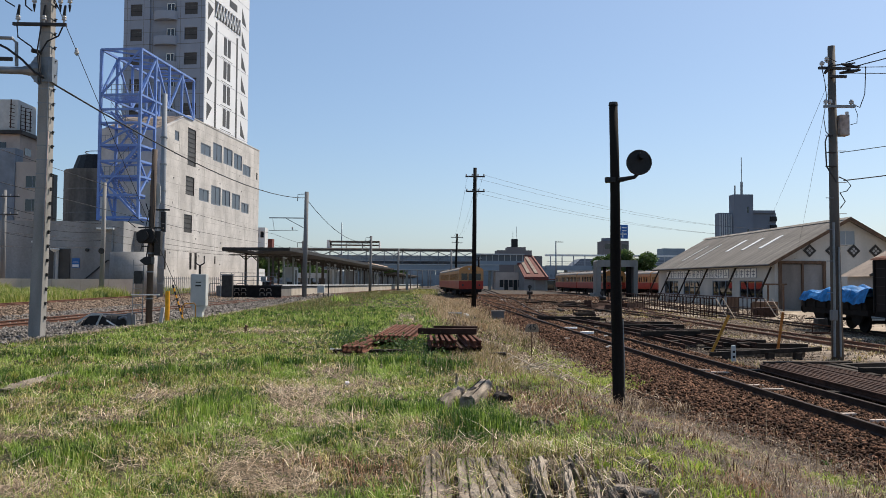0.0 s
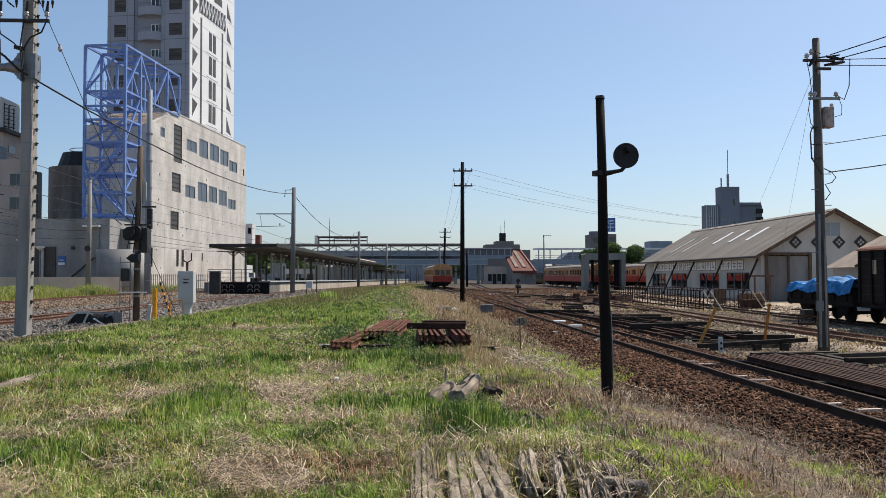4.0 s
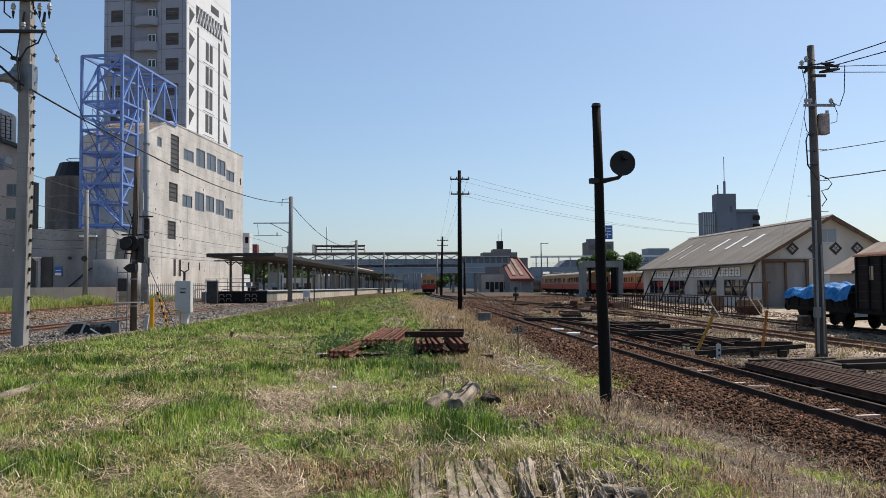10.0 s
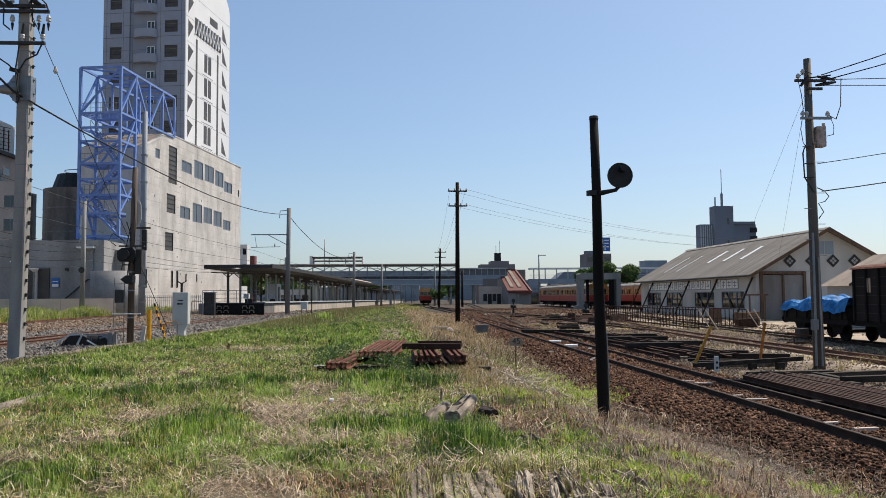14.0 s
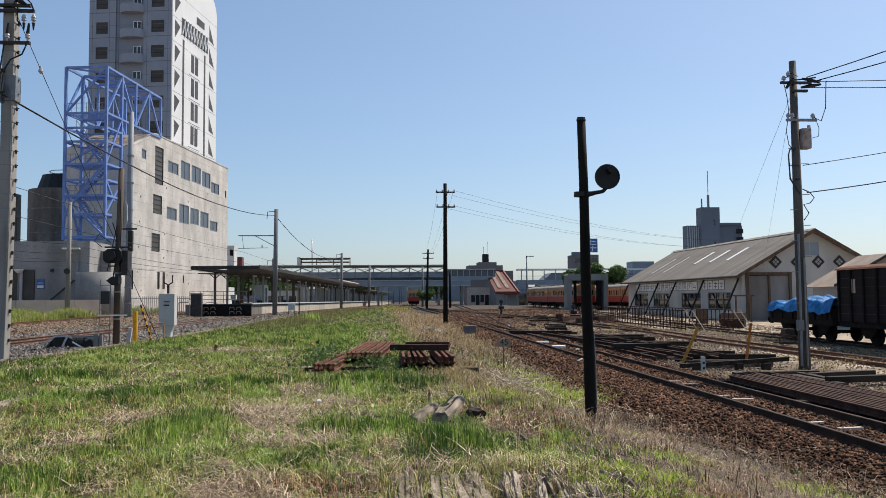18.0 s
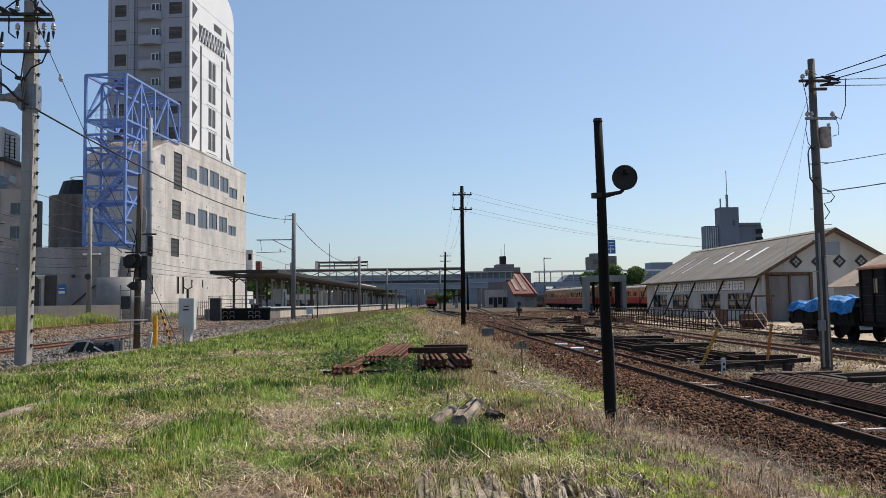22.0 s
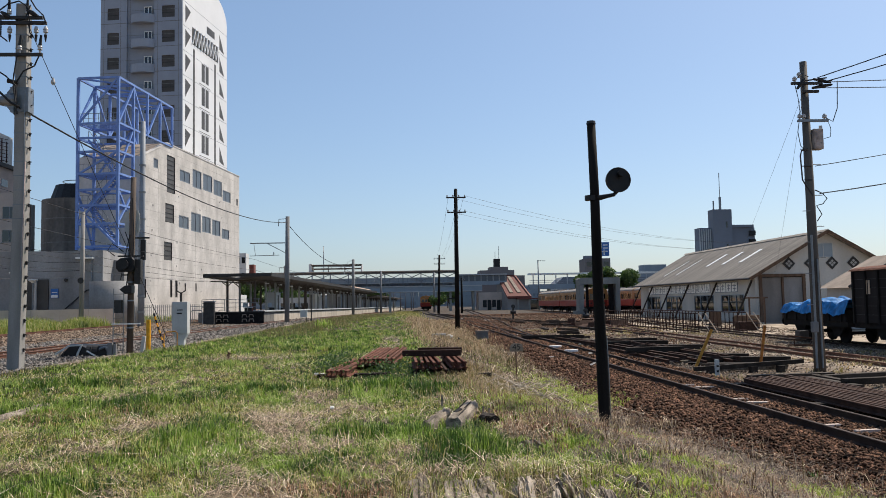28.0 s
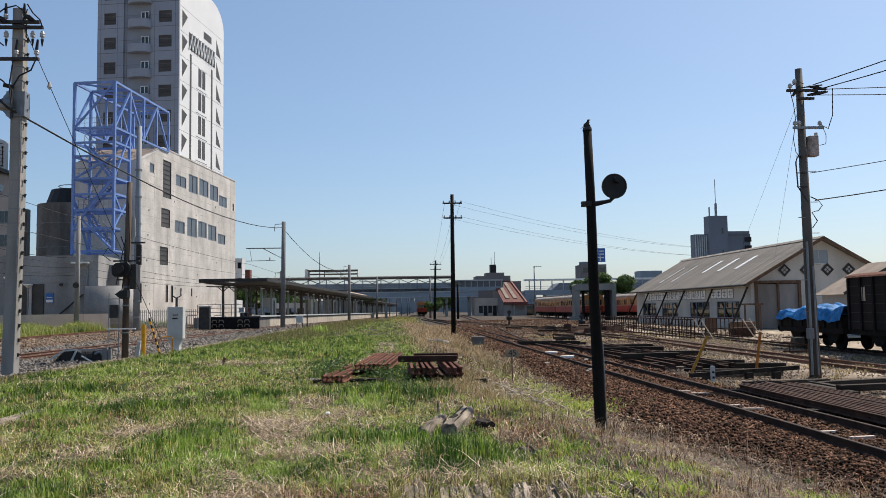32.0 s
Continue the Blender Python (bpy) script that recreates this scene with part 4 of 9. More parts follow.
def build_truss():
    tr = thing("steel_stair_frame", "blue painted steel lattice frame rising over the hall roof", "steel frame", at=pose(-28.2, 84, 0, 0, 0, -7.6))
    W, top, low, bay = 4.25, 25.6, 8.0, 3.35
    beam = lambda a, b, w=0.22, name="beam": part(name, Mesh().bar(a, b, w, w), BLUE_STEEL, tr)
    ends = [low, low, 20.8, 21.0, 21.0]
    for i in range(5):
        y = i * bay
        for x in (-W, 0):
            beam((x, y, ends[i]), (x, y, top), 0.26 if i < 2 else 0.24, "post")
        beam((-W, y, top), (0, y, top), 0.22)
        if i < 4:
            for x in (-W, 0):
                beam((x, y, top), (x, y + bay, top), 0.22)
                beam((x, y, 20.9), (x, y + bay, 20.9), 0.2)
                beam((x, y, 20.9) if i % 2 == 0 else (x, y, top - .2), (x, y + bay, top - .2) if i % 2 == 0 else (x, y + bay, 20.9), 0.19, "brace")
            beam((-W, y, top), (0, y + bay, top), 0.16, "brace")
    zs = [8.3, 10.6, 12.5, 14.1, 15.7, 18.0, 19.4, 20.9]
    for i, z in enumerate(zs):
        for a, b in (((-W, 0, z), (0, 0, z)), ((-W, bay, z), (0, bay, z)), ((0, 0, z), (0, bay, z)), ((-W, 0, z), (-W, bay, z))):
            beam(a, b, 0.21)
    for a, b in (((0, 0, 10.6), (0, bay, 14.1)), ((0, 0, 14.1), (0, bay, 10.6)), ((0, 0, 15.7), (0, bay, 20.9)), ((-W, 0, 20.9), (0, 0, top)), ((-W, 0, 15.7), (0, 0, 18.0)),
                 ((-W, 0, 12.5), (0, 0, 8.3)), ((-W, bay, 8.3), (-W, 0, 14.1)), ((-W, 0, 10.6), (0, 0, 15.7)), ((-W, bay, 15.7), (0, bay, 20.9))):
        beam(a, b, 0.18, "brace")
    # open stairs inside
    for i, (z0, z1) in enumerate(((8.5, 12.5), (12.5, 15.7), (15.7, 19.4))):
        y0, y1 = (0.5, bay - .5)
        x0, x1 = (-W + .6, -0.7) if i % 2 else (-0.7, -W + .6)
        st = Mesh()
        for y in (1.0, 2.2):
            st.bar((x0, y, z0), (x1, y, z1), 0.06, 0.25)
        n, treads = 14, []
        for k in range(n):
            f = (k + .5) / n
            x, z = x0 + (x1 - x0) * f, z0 + (z1 - z0) * f
            treads.append(Mesh().box(x - .14, x + .14, 1.04, 2.16, z - .02, z + .02))
        flight = part("stair_flight", st, BLUE_STEEL, tr)
        for q in treads:
            part("tread", q, BLUE_STEEL, flight)
        rl = Mesh()
        for y in (1.0, 2.2):
            rl.bar((x0, y, z0 + 1.0), (x1, y, z1 + 1.0), 0.05)
            for k in range(7):
                f = k / 6
                p = (x0 + (x1 - x0) * f, y, z0 + (z1 - z0) * f)
                rl.bar(p, (p[0], y, p[2] + 1.0), 0.04)
        part("stair_rail", rl, GALV, tr)
    for z in (20.95, 15.75, 12.55):
        rl = Mesh()
        for k in range(9):
            x = -W + W * k / 8
            rl.bar((x, 0.1, z), (x, 0.1, z + 1.0), 0.04)
        rl.bar((-W, 0.1, z + 1), (0, 0.1, z + 1), 0.05).bar((-W, 0.1, z + .5), (0, .1, z + .5), 0.03)
        part("guard_rail", rl, GALV, tr)
        for q in range(9):
            part("grating_bar", Mesh().box(-W + .1, -.1, .3 + q * .33, .36 + q * .33, z - .1, z - .05), BLUE_STEEL, tr)
    return tr


build_truss()


# ---------------------------------------------------------------- poles and masts
def insulator(parent, x, y, z, h=0.22):
    part("insulator", Mesh().tube([(x, y, z), (x, y, z + h * .3), (x, y, z + h * .35), (x, y, z + h * .6), (x, y, z + h * .65), (x, y, z + h)],
                                  [.03, .03, .07, .055, .07, .03], 8), INSULATOR, parent)


def build_signal_mast():
    m = thing("signal_mast", "leaning dark wooden mast with a round black signal disc", "signal", at=pose(3.33, 13.45, 0.0))
    part("mast", Mesh().tube([(0.02, 0, -0.3), (0.03, 0, 0.0), (-0.02, 0, 2.2), (-0.03, 0, 3.8), (-0.055, 0, 4.97)], [.105, .10, .09, .078, .072], 14), POLE_WOOD, m, smooth=True)
    part("mast_cap", Mesh().tube([(-0.055, 0, 4.95), (-0.055, 0, 5.0)], [.082, .07], 14), STEEL_DARK, m)
    part("bracket", Mesh().tube([(-.08, 0, 3.70), (.05, -.05, 3.70), (.16, -.08, 3.72), (.27, -.1, 3.74), (.33, -.1, 3.80)], [.03, .045, .035, .032, .03], 8)
         .tube([(-.1, 0, 3.66), (-.1, 0, 3.74)], .1, 12), BLACK_PAINT, m)
    d = part("disc", Mesh().tube([(.34, -.14, 3.98), (.34, -.09, 3.98)], .205, 32), BLACK_PAINT, m, "round black background disc")
    part("disc_rim", Mesh().tube([(.34 + .2 * math.cos(a), -.145, 3.98 + .2 * math.sin(a)) for a in np.linspace(0, 2 * math.pi, 33)], .012, 6, cap=False), STEEL_DARK, d)
    part("lens_hood", Mesh().tube([(.37, -.30, 4.08), (.37, -.14, 4.08)], [.062, .055], 14), BLACK_PAINT, d)
    part("wire_strip", Mesh().tube([(.115, -.02, 0.02), (.11, -.02, .8), (.09, -.03, 1.4)], .012, 6), GALV, m, "bright metal earthing strip")
    return m


build_signal_mast()


def build_right_pole():
    p = thing("utility_pole", "concrete utility pole with crossarms and a small transformer", "utility pole", at=pose(11.98, 23, -0.15))
    part("shaft", Mesh().tube([(.04, 0, -.1), (0, 0, 3), (-.04, 0, 9.0)], [.165, .14, .10], 18), POLE_DARK, p, smooth=True)
    for z, a, b, mat in ((8.32, -.5, .42, STEEL_DARK), (7.22, -.36, .55, GALV), (8.08, -.18, .3, STEEL_DARK)):
        part("crossarm", Mesh().box(a, b, -.2, -.12, z - .035, z + .035), mat, p)
    for x, z in ((-.4, 8.37), (-.26, 8.5), (-.3, 7.27), (-.18, 7.27), (.44, 7.27)):
        insulator(p, x, -.16, z - .02, .17)
    part("lightning_arm", Mesh().bar((-.15, -.1, 8.4), (.6, -.1, 8.5), .035).bar((.1, -.1, 8.3), (.75, -.1, 8.42), .035), STEEL_DARK, p)
    for a, b in (((.2, -.1, 8.46), (.72, -.1, 8.36)), ((.15, -.1, 8.2), (.75, -.1, 8.3)), ((-.35, -.2, 8.15), (-.12, -.2, 8.45))):
        part("strain_insulator", Mesh().tube([a, tuple((Vector(a) + Vector(b)) / 2), b], [.035, .06, .03], 8), BLACK_PAINT, p)
    part("transformer", Mesh().box(.08, .36, -.22, .06, 6.38, 6.98), material("faded_pinkish_paint", (.30, .25, .23), .7, var=.35, scale=6, fine=30), p, "small grey transformer box", bevel=.03)
    part("transformer_bushing", Mesh().tube([(.34, -.1, 6.95), (.34, -.1, 7.08)], .05, 8), INSULATOR, p)
    part("foot_cage", Mesh().tube([(-.08, -.12, 6.4), (-.26, -.12, 6.36), (-.31, -.12, 6.2), (-.28, -.12, 5.5), (0, -.12, 5.5)], .022, 6)
         .tube([(-.28, -.12, 5.5), (0, -.12, 5.05)], .02, 6).tube([(-.3, -.12, 5.9), (0, -.12, 5.9)], .015, 6), STEEL_DARK, p)
    for k in range(12):
        z = 1.9 + k * .45
        part("step_bolt", Mesh().tube([(0, -.1, z), (.3 if k % 2 else -.3, -.1, z)], .012, 5), GALV, p)
    part("conduit", Mesh().tube([(-.10, -.13, 3.9), (-.11, -.15, 2), (-.14, -.18, .1)], .035, 8).tube([(.02, -.17, 3.2), (.03, -.19, .1)], .028, 8), GALV, p, "pale cable conduits")
    part("meter_box", Mesh().box(-.29, -.11, -.34, -.2, 1.12, 1.42), CONCRETE_POLE, p, bevel=.02)
    part("cable_clutter", Mesh().tube([(.08, -.12, 5.2), (.3, -.12, 5.1), (.42, -.12, 4.95), (.3, -.12, 4.8), (.1, -.12, 4.75), (.25, -.12, 4.5), (.1, -.12, 4.3)], .016, 6), CABLE, p)
    part("drop_wire", Mesh().tube([(.5, -.16, 7.3), (.62, -.15, 7.0), (.6, -.15, 6.75), (.42, -.14, 6.7)], .011, 6), CABLE, p)
    part("drop_wire", Mesh().tube([(-.3, -.16, 7.3), (-.36, -.14, 6.9), (-.3, -.14, 6.5), (-.14, -.14, 6.3)], .011, 6), CABLE, p)
    part("drop_wire", Mesh().tube([(-.42, -.16, 8.4), (-.34, -.2, 7.9), (-.3, -.2, 7.5), (-.32, -.18, 7.3)], .012, 6), CABLE, p)
    part("cable_loop", Mesh().tube([(.9, -.12, 8.4), (.86, -.12, 7.6), (.7, -.14, 7.2), (.48, -.16, 7.3)], .014, 6).tube([(-.4, -.16, 8.4), (-.2, -.2, 8.6), (0, -.2, 8.5)], .012, 6), CABLE, p)
    return p


build_right_pole()


def build_left_pole():
    p = thing("catenary_pole", "square-sided concrete line pole with insulators and bracket", "utility pole", at=pose(-10.45, 23.3, 0.12))
    body = lambda z: -.1 + .02 * min(z, 5)
    part("shaft", Mesh().tube([(-.1, 0, -.2), (0, 0, 5), (-.01, 0, 10.5)], [.24, .23, .215], 4), CONCRETE_LINE, p, bevel=.02).matrix_local = pose(0, 0, 0, 0, 0, 44)
    part("edge_plate", Mesh().bar((.05, -.175, 0), (.15, -.165, 6), .05, .03), material("pinkish_plate", (.42, .33, .31), .8, var=.3, scale=3, fine=20), p, "pinkish pale cover strip")
    for k in range(24):
        z = .8 + k * .4
        x = body(z)
        part("band", Mesh().tube([(x, 0, z), (x, 0, z + .022)], .231, 4), GALV, p).matrix_local = pose(0, 0, 0, 0, 0, 44)
        part("step_bolt", Mesh().tube([(x + .14, .0, z), (x + .27, -.03, z + .01)], .014, 5).tube([(x + .21, -.02, z - .06), (x + .21, -.02, z + .04)], .03, 6), STEEL_DARK, p)
    part("earth_wire", Mesh().tube([(.13, -.19, 8.0), (.13, -.19, 5.2), (.08, -.19, 2.6), (.04, -.2, .1)], .014, 6), GALV, p, "thin bright earthing wire")
    for z, a, b in ((9.0, -.85, .62), (9.9, -1.4, .72), (10.05, -1.4, .62)):
        part("crossarm", Mesh().box(a, b, -.3, -.2, z - .04, z + .04), STEEL_DARK, p)
    for x, z in ((-.72, 9.05), (.0, 9.05), (.55, 9.05), (-.3, 10.08), (.2, 10.08)):
        insulator(p, x, -.25, z, .24)
        part("insulator_cap", Mesh().tube([(x, -.25, z + .2), (x + (.03 if z < 9.3 else 0), -.25, z + .5)], [.05, .03], 8), BLACK_PAINT, p)
    for x, z in ((-.28, 9.86), (.44, 9.86), (.7, 9.86)):
        insulator(p, x, -.25, z - .32, .26)
        part("insulator_tail", Mesh().tube([(x, -.25, z - .5), (x, -.25, z - .3)], [.015, .045], 8), BLACK_PAINT, p)
    for a, b in (((-.95, -.25, 10.32), (-.45, -.25, 10.05)), ((.2, -.3, 10.25), (.5, -.3, 10.08)), ((-.5, -.3, 10.2), (-.25, -.3, 10.02))):
        part("strain_insulator", Mesh().tube([a, tuple(Vector(a).lerp(Vector(b), .5)), b], [.035, .075, .035], 8), BLACK_PAINT, p)
    part("top_loop", Mesh().tube([(-.6, -.3, 10.2), (-.3, -.32, 10.42), (.0, -.32, 10.5), (.2, -.3, 10.36), (.25, -.3, 10.1)], .02, 6).tube([(.3, -.3, 10.55), (.45, -.3, 10.3), (.65, -.3, 10.1), (.72, -.3, 9.9)], .02, 6)
         .tube([(-.5, -.3, 10.0), (-.48, -.34, 9.5), (-.3, -.34, 9.35)], .022, 6).tube([(.28, -.3, 10.0), (.3, -.34, 9.6), (.42, -.34, 9.45)], .02, 6), CABLE, p)
    part("bracket_arm", Mesh().tube([(-.16, -.15, 7.72), (-.26, -.2, 7.72), (-.42, -.22, 7.70), (-.56, -.24, 7.69), (-1.3, -.3, 7.68), (-5.5, -.4, 7.6)], [.25, .22, .15, .11, .10, .10], 12), GALV, p, "heavy round bracket arm")
    part("arm_flange", Mesh().bar((-.02, -.02, 7.4), (-.02, -.02, 8.1), .5, .34), GALV, p)
    part("flange_rib", Mesh().prism([(-.12, 7.3), (-.12, 8.14), (-.3, 7.92), (-.34, 7.55)], "y", -.3, .1), GALV, p)
    part("arm_rod", Mesh().tube([(-.3, -.3, 8.25), (-.05, -.24, 8.2)], .06, 8).tube([(-5, -.5, 8.0), (-.8, -.35, 7.98)], .06, 8), STEEL_DARK, p)
    part("hoop", Mesh().tube([(-2.5, -.3, 8.62), (-.84, -.3, 8.58), (-.72, -.3, 8.46), (-.70, -.3, 7.8)], .05, 8), GALV, p, "bent grey pipe hoop")
    part("jumper_cable", Mesh().tube([(-.72, -.3, 8.95), (-.66, -.35, 8.6), (-.3, -.36, 8.35), (-.05, -.36, 8.1), (.0, -.36, 7.3)], .022, 6).tube([(.55, -.3, 8.95), (.45, -.35, 8.65), (.15, -.35, 8.5), (-.02, -.35, 8.2)], .022, 6)
         .tube([(-1.0, -.3, 10.3), (-1.0, -.4, 9.6), (-.75, -.4, 9.45)], .02, 6).tube([(.3, -.3, 10.4), (.2, -.4, 9.95), (.4, -.4, 9.85)], .02, 6).tube([(-.05, -.3, 9.0), (-.1, -.4, 8.2), (-.02, -.4, 7.6)], .022, 6)
         .tube([(.05, -.35, 7.5), (-.15, -.4, 7.6), (-.5, -.4, 7.95), (-.9, -.4, 8.25), (-1.8, -.4, 8.7), (-4, -.4, 9.3)], .032, 8), CABLE, p)
    return p


build_left_pole()


def lattice_pole(name, label, x, y, h, r, mat, arms=(), z0=None, lean=0.0, cat="utility pole", group=""):
    z0 = ground_z(x, y) if z0 is None else z0
    p = thing(name, label, cat, group, pose(x, y, z0))
    part("shaft", Mesh().tube([(0, 0, -.2), (lean * .5, 0, h * .5), (lean, 0, h)], [r * 1.1, r, r * .8], 12), mat, p, smooth=True)
    for z, a, b in arms:
        part("crossarm", Mesh().box(a + lean, b + lean, -.06 - r, .06 - r, z - .05, z + .05), STEEL_DARK, p)
        for k in range(4):
            xx = a + lean + (b - a) * (k + .15) / 3.3
            part("insulator", Mesh().tube([(xx, -r, z + .05), (xx, -r, z + .2)], .05, 6), INSULATOR, p)
    return p


def build_poles():
    lattice_pole("timber_pole", "tall dark timber pole with two crossarms in dry grass", 4.5, 63, 10.65, .165, POLE_WOOD, ((9.95, -.75, .75), (8.8, -.7, .75)), z0=.15, lean=.05)
    lattice_pole("timber_pole", "dark timber telegraph pole with crossarms", 6.9, 142, 10.3, .2, POLE_WOOD, ((9.6, -1.0, 1.0), (8.7, -.9, .9)), z0=0, lean=.3)
    lattice_pole("timber_pole", "dark timber pole beside the turnout", 11.6, 150, 6.6, .2, POLE_WOOD, ((6.2, -.8, .6),), z0=-.1)
    lattice_pole("concrete_pole", "grey concrete pole behind the track", 7.5, 172, 8.6, .22, CONCRETE_POLE, (), z0=-.1)
    lattice_pole("concrete_pole", "slim concrete pole among the weeds", -28.3, 75, 10.2, .2, CONCRETE_LINE, (), z0=.55, lean=.1)
    solid("pole_disc", Mesh().tube([(0, -.03, 0), (0, 0, 0)], .27, 16), STEEL_DARK, "small dark round plate on the concrete pole", "sign", at=pose(-28.28, 74.76, 4.55))
    lattice_pole("timber_pole", "wooden pole with insulators by the low wall", -36.6, 74, 9.2, .2, CONCRETE_POLE, ((8.6, -.9, 1.4), (7.0, -.6, 1.3)), z0=.7)
    tall = lattice_pole("steel_pole", "thick blue-grey steel pole with bands beside the hall", -22.6, 73.5, 18.2, .27, PAINTED_GREY, (), z0=.4, lean=.1)
    for z in (1.2, 2.6, 4.2, 5.6, 7.0, 9.4, 11.8, 14.2):
        part("band", Mesh().tube([(.0055 * z, 0, z), (.0055 * z, 0, z + .14)], .31, 14), GALV, tall)
    part("junction_box", Mesh().box(.1, .5, -.55, -.25, 5.8, 7.6), BLACK_PAINT, tall, "dark junction box")
    part("bracket", Mesh().box(-.9, .8, -.35, -.25, 7.7, 7.85), STEEL_DARK, tall)
    lattice_pole("station_lamp_post", "slim grey lamp post by the station", 31, 180, 11.2, .16, GALV, ((11.0, 0, 1.6),), z0=-.15, cat="lamp post")
    lattice_pole("steel_pole", "thin aerial mast beyond the platform", -21.6, 240, 19.0, .16, GALV, (), z0=0)
    for k, (x, y) in enumerate(((-3.2, 226), (-1.4, 240), (.6, 232), (2.2, 262), (3.9, 250), (-5.2, 258), (5.2, 285))):
        lattice_pole("far_pole", "thin distant line pole under the bridge", x, y, 7.5 + k % 3, .14, CONCRETE_POLE, ((6.6, -.9, .9),), z0=-.1, group="far line poles")
    # catenary poles of the main line with their bracket arms
    for x, y, h, reach, arm in ((-10.5, 78, 10.1, -3.4, 7.6), (-7.0, 127, 8.7, -3.6, 7.6), (-3.6, 168, 8.6, -3.4, 7.6), (-16.2, 118, 7.4, 3.0, 6.4)):
        z0 = ground_z(x, y)
        p = thing("catenary_mast", "concrete catenary mast with a steel bracket arm", "utility pole", "catenary masts", pose(x, y, z0))
        part("shaft", Mesh().tube([(0, 0, -.2), (.12, 0, h)], [.23, .19], 12), CONCRETE_POLE, p, smooth=True)
        part("bracket", Mesh().tube([(0, 0, arm), (reach, 0, arm)], .05, 8).tube([(0, 0, arm - 1.0), (reach * .55, 0, arm)], .035, 6), GALV, p)
        part("steady_arm", Mesh().tube([(reach, 0, arm - 1.2), (reach * .2, 0, arm - 1.15)], .03, 6).tube([(reach * .9, 0, arm), (reach * .85, 0, arm - 1.2)], .02, 6), GALV, p)
        part("top_hoop", Mesh().tube([(.1, 0, h - .2), (-.7, 0, h - .25), (-.75, 0, h - .9)], .035, 6), STEEL_DARK, p)
        insulator(p, reach * .35, 0, arm - 1.2, .35)


build_poles()


def wire(a, b, drop, r, label="thin dark overhead wire"):
    solid("overhead_wire", Mesh().tube(sag(a, b, drop), r, 5), CABLE, label, "cable", "overhead wires")


def build_wires():
    top = (4.5, 63, 10.1)
    for dx, dz in ((-.7, -.0), (.7, .05), (.72, -1.15), (-.68, -1.15)):
        wire((4.55 + dx, 63, 10.2 + dz), (43 + dx, 98 + dx, 8.6 + dz * .7), .9, .009)
    for dx in (-.6, 0.2, .6):
        wire((4.55 + dx, 63, 10.1), (7.2 + dx, 142, 9.8), 1.0, .008)
    P = (11.75, 23, -.15)
    wire((12.3, 22.9, 8.35), (25, 15, 12.8), .3, .016)
    wire((12.4, 22.9, 8.2), (25, 14, 11.6), .3, .016)
    wire((12.5, 22.9, 8.22), (30, 18, 8.6), .3, .012)
    wire((12.4, 22.9, 8.05), (30, 18, 8.0), .3, .012)
    wire((12.1, 22.9, 5.75), (24, 22, 8.0), .15, .011, "thin black service cable overhead")
    wire((12.2, 22.9, 4.95), (24, 22, 7.5), .3, .016, "twisted black service cable")
    wire((11.85, 22.9, 7.9), (31.3, 73.4, 5.75), .05, .005, "thin guy wire towards the shed roof")
    wire((11.8, 22.9, 7.6), (31.05, 65.8, 4.2), .1, .005, "thin guy wire to the shed gable")
    wire((31.05, 65.8, 4.1), (29.1, 71, 3.0), .2, .008, "thin guy wire to the shed sign")
    solid("stay_ball", Mesh().tube([(0, 0, -.12), (0, 0, -.05), (0, 0, .02), (0, 0, .1)], [.02, .07, .05, .02], 10), INSULATOR, "white porcelain ball on a stay wire", "insulator", at=pose(-9.83, 23.78, 8.57))
    # main line: heavy feeder and thin wires
    wire((-10.45, 23.0, 7.62), (-10.45, 78, 9.85), .9, .028, "heavy black feeder cable")
    wire((-10.45, 78, 9.8), (-7.0, 127, 8.3), 1.6, .03, "heavy black feeder cable")
    wire((-10.2, 22.96, 9.96), (-7.66, 28.54, .45), .0, .010, "stay wire with a porcelain ball")
    for z0, z1, x in ((5.6, 5.4, -13.5), (6.8, 6.4, -13.5)):
        wire((x - 1.4, 10, z0 + .3), (x, 78, z1), .5, .012)
        wire((x, 78, z1), (-9.8, 127, z1 - .2), .4, .014)
    for z, z1 in ((6.9, 5.8), (5.6, 5.0), (4.6, 4.3)):
        wire((-36, 73, z + 1.4), (-28.3, 75, z1 + 1.2), .3, .018)
        wire((-28.3, 75, z1 + 1.2), (-17, 118, 5.4), .5, .018)
        wire((-20, 20, z - 1.2), (-28.2, 75, z1 + .6), .3, .014)


build_wires()


# ---------------------------------------------------------------- platform with canopy
PA = 0.069                       # the platform's turn from the way ahead


def build_platform():
    pf = thing("platform", "long island platform with a pale concrete edge wall", "platform", at=pose(-13.1, 80, .45, -0.2, 0, -math.degrees(PA)))
    L, Wd = 215.0, 6.2
    # slab and end wall are darkened: the end's shade lies in their colour
    part("slab", Mesh().box(-Wd, -.12, 0, L, -.4, 1.0), DRUM, pf)
    for k in range(60):
        y = 5.0 + k * 3.4
        if y < L - 4:
            part("edge_block", Mesh().box(-.12, 0, y + .02, y + 3.38, -.35, .82), PLATFORM_WALL, pf)
    part("end_ramp", Mesh().box(-.12, -.01, 0, 5.0, -.35, .95), DRUM, pf, "platform end wall, its shade put into the grey")
    part("coping", Mesh().box(-.9, .16, 0, L, 1.0, 1.14), BRIDGE_WHITE, pf, "pale coping along the platform edge")
    rl = Mesh()
    for k in range(6):
        rl.tube([(-Wd + .3 + k * 1.1, .1, 1.1), (-Wd + .3 + k * 1.1, .1, 2.25)], .03, 6)
    for z in (1.5, 1.9, 2.25):
        rl.tube([(-Wd + .3, .1, z), (-.3, .1, z)], .03, 6)
    part("end_railing", rl, GALV, pf)
    return pf


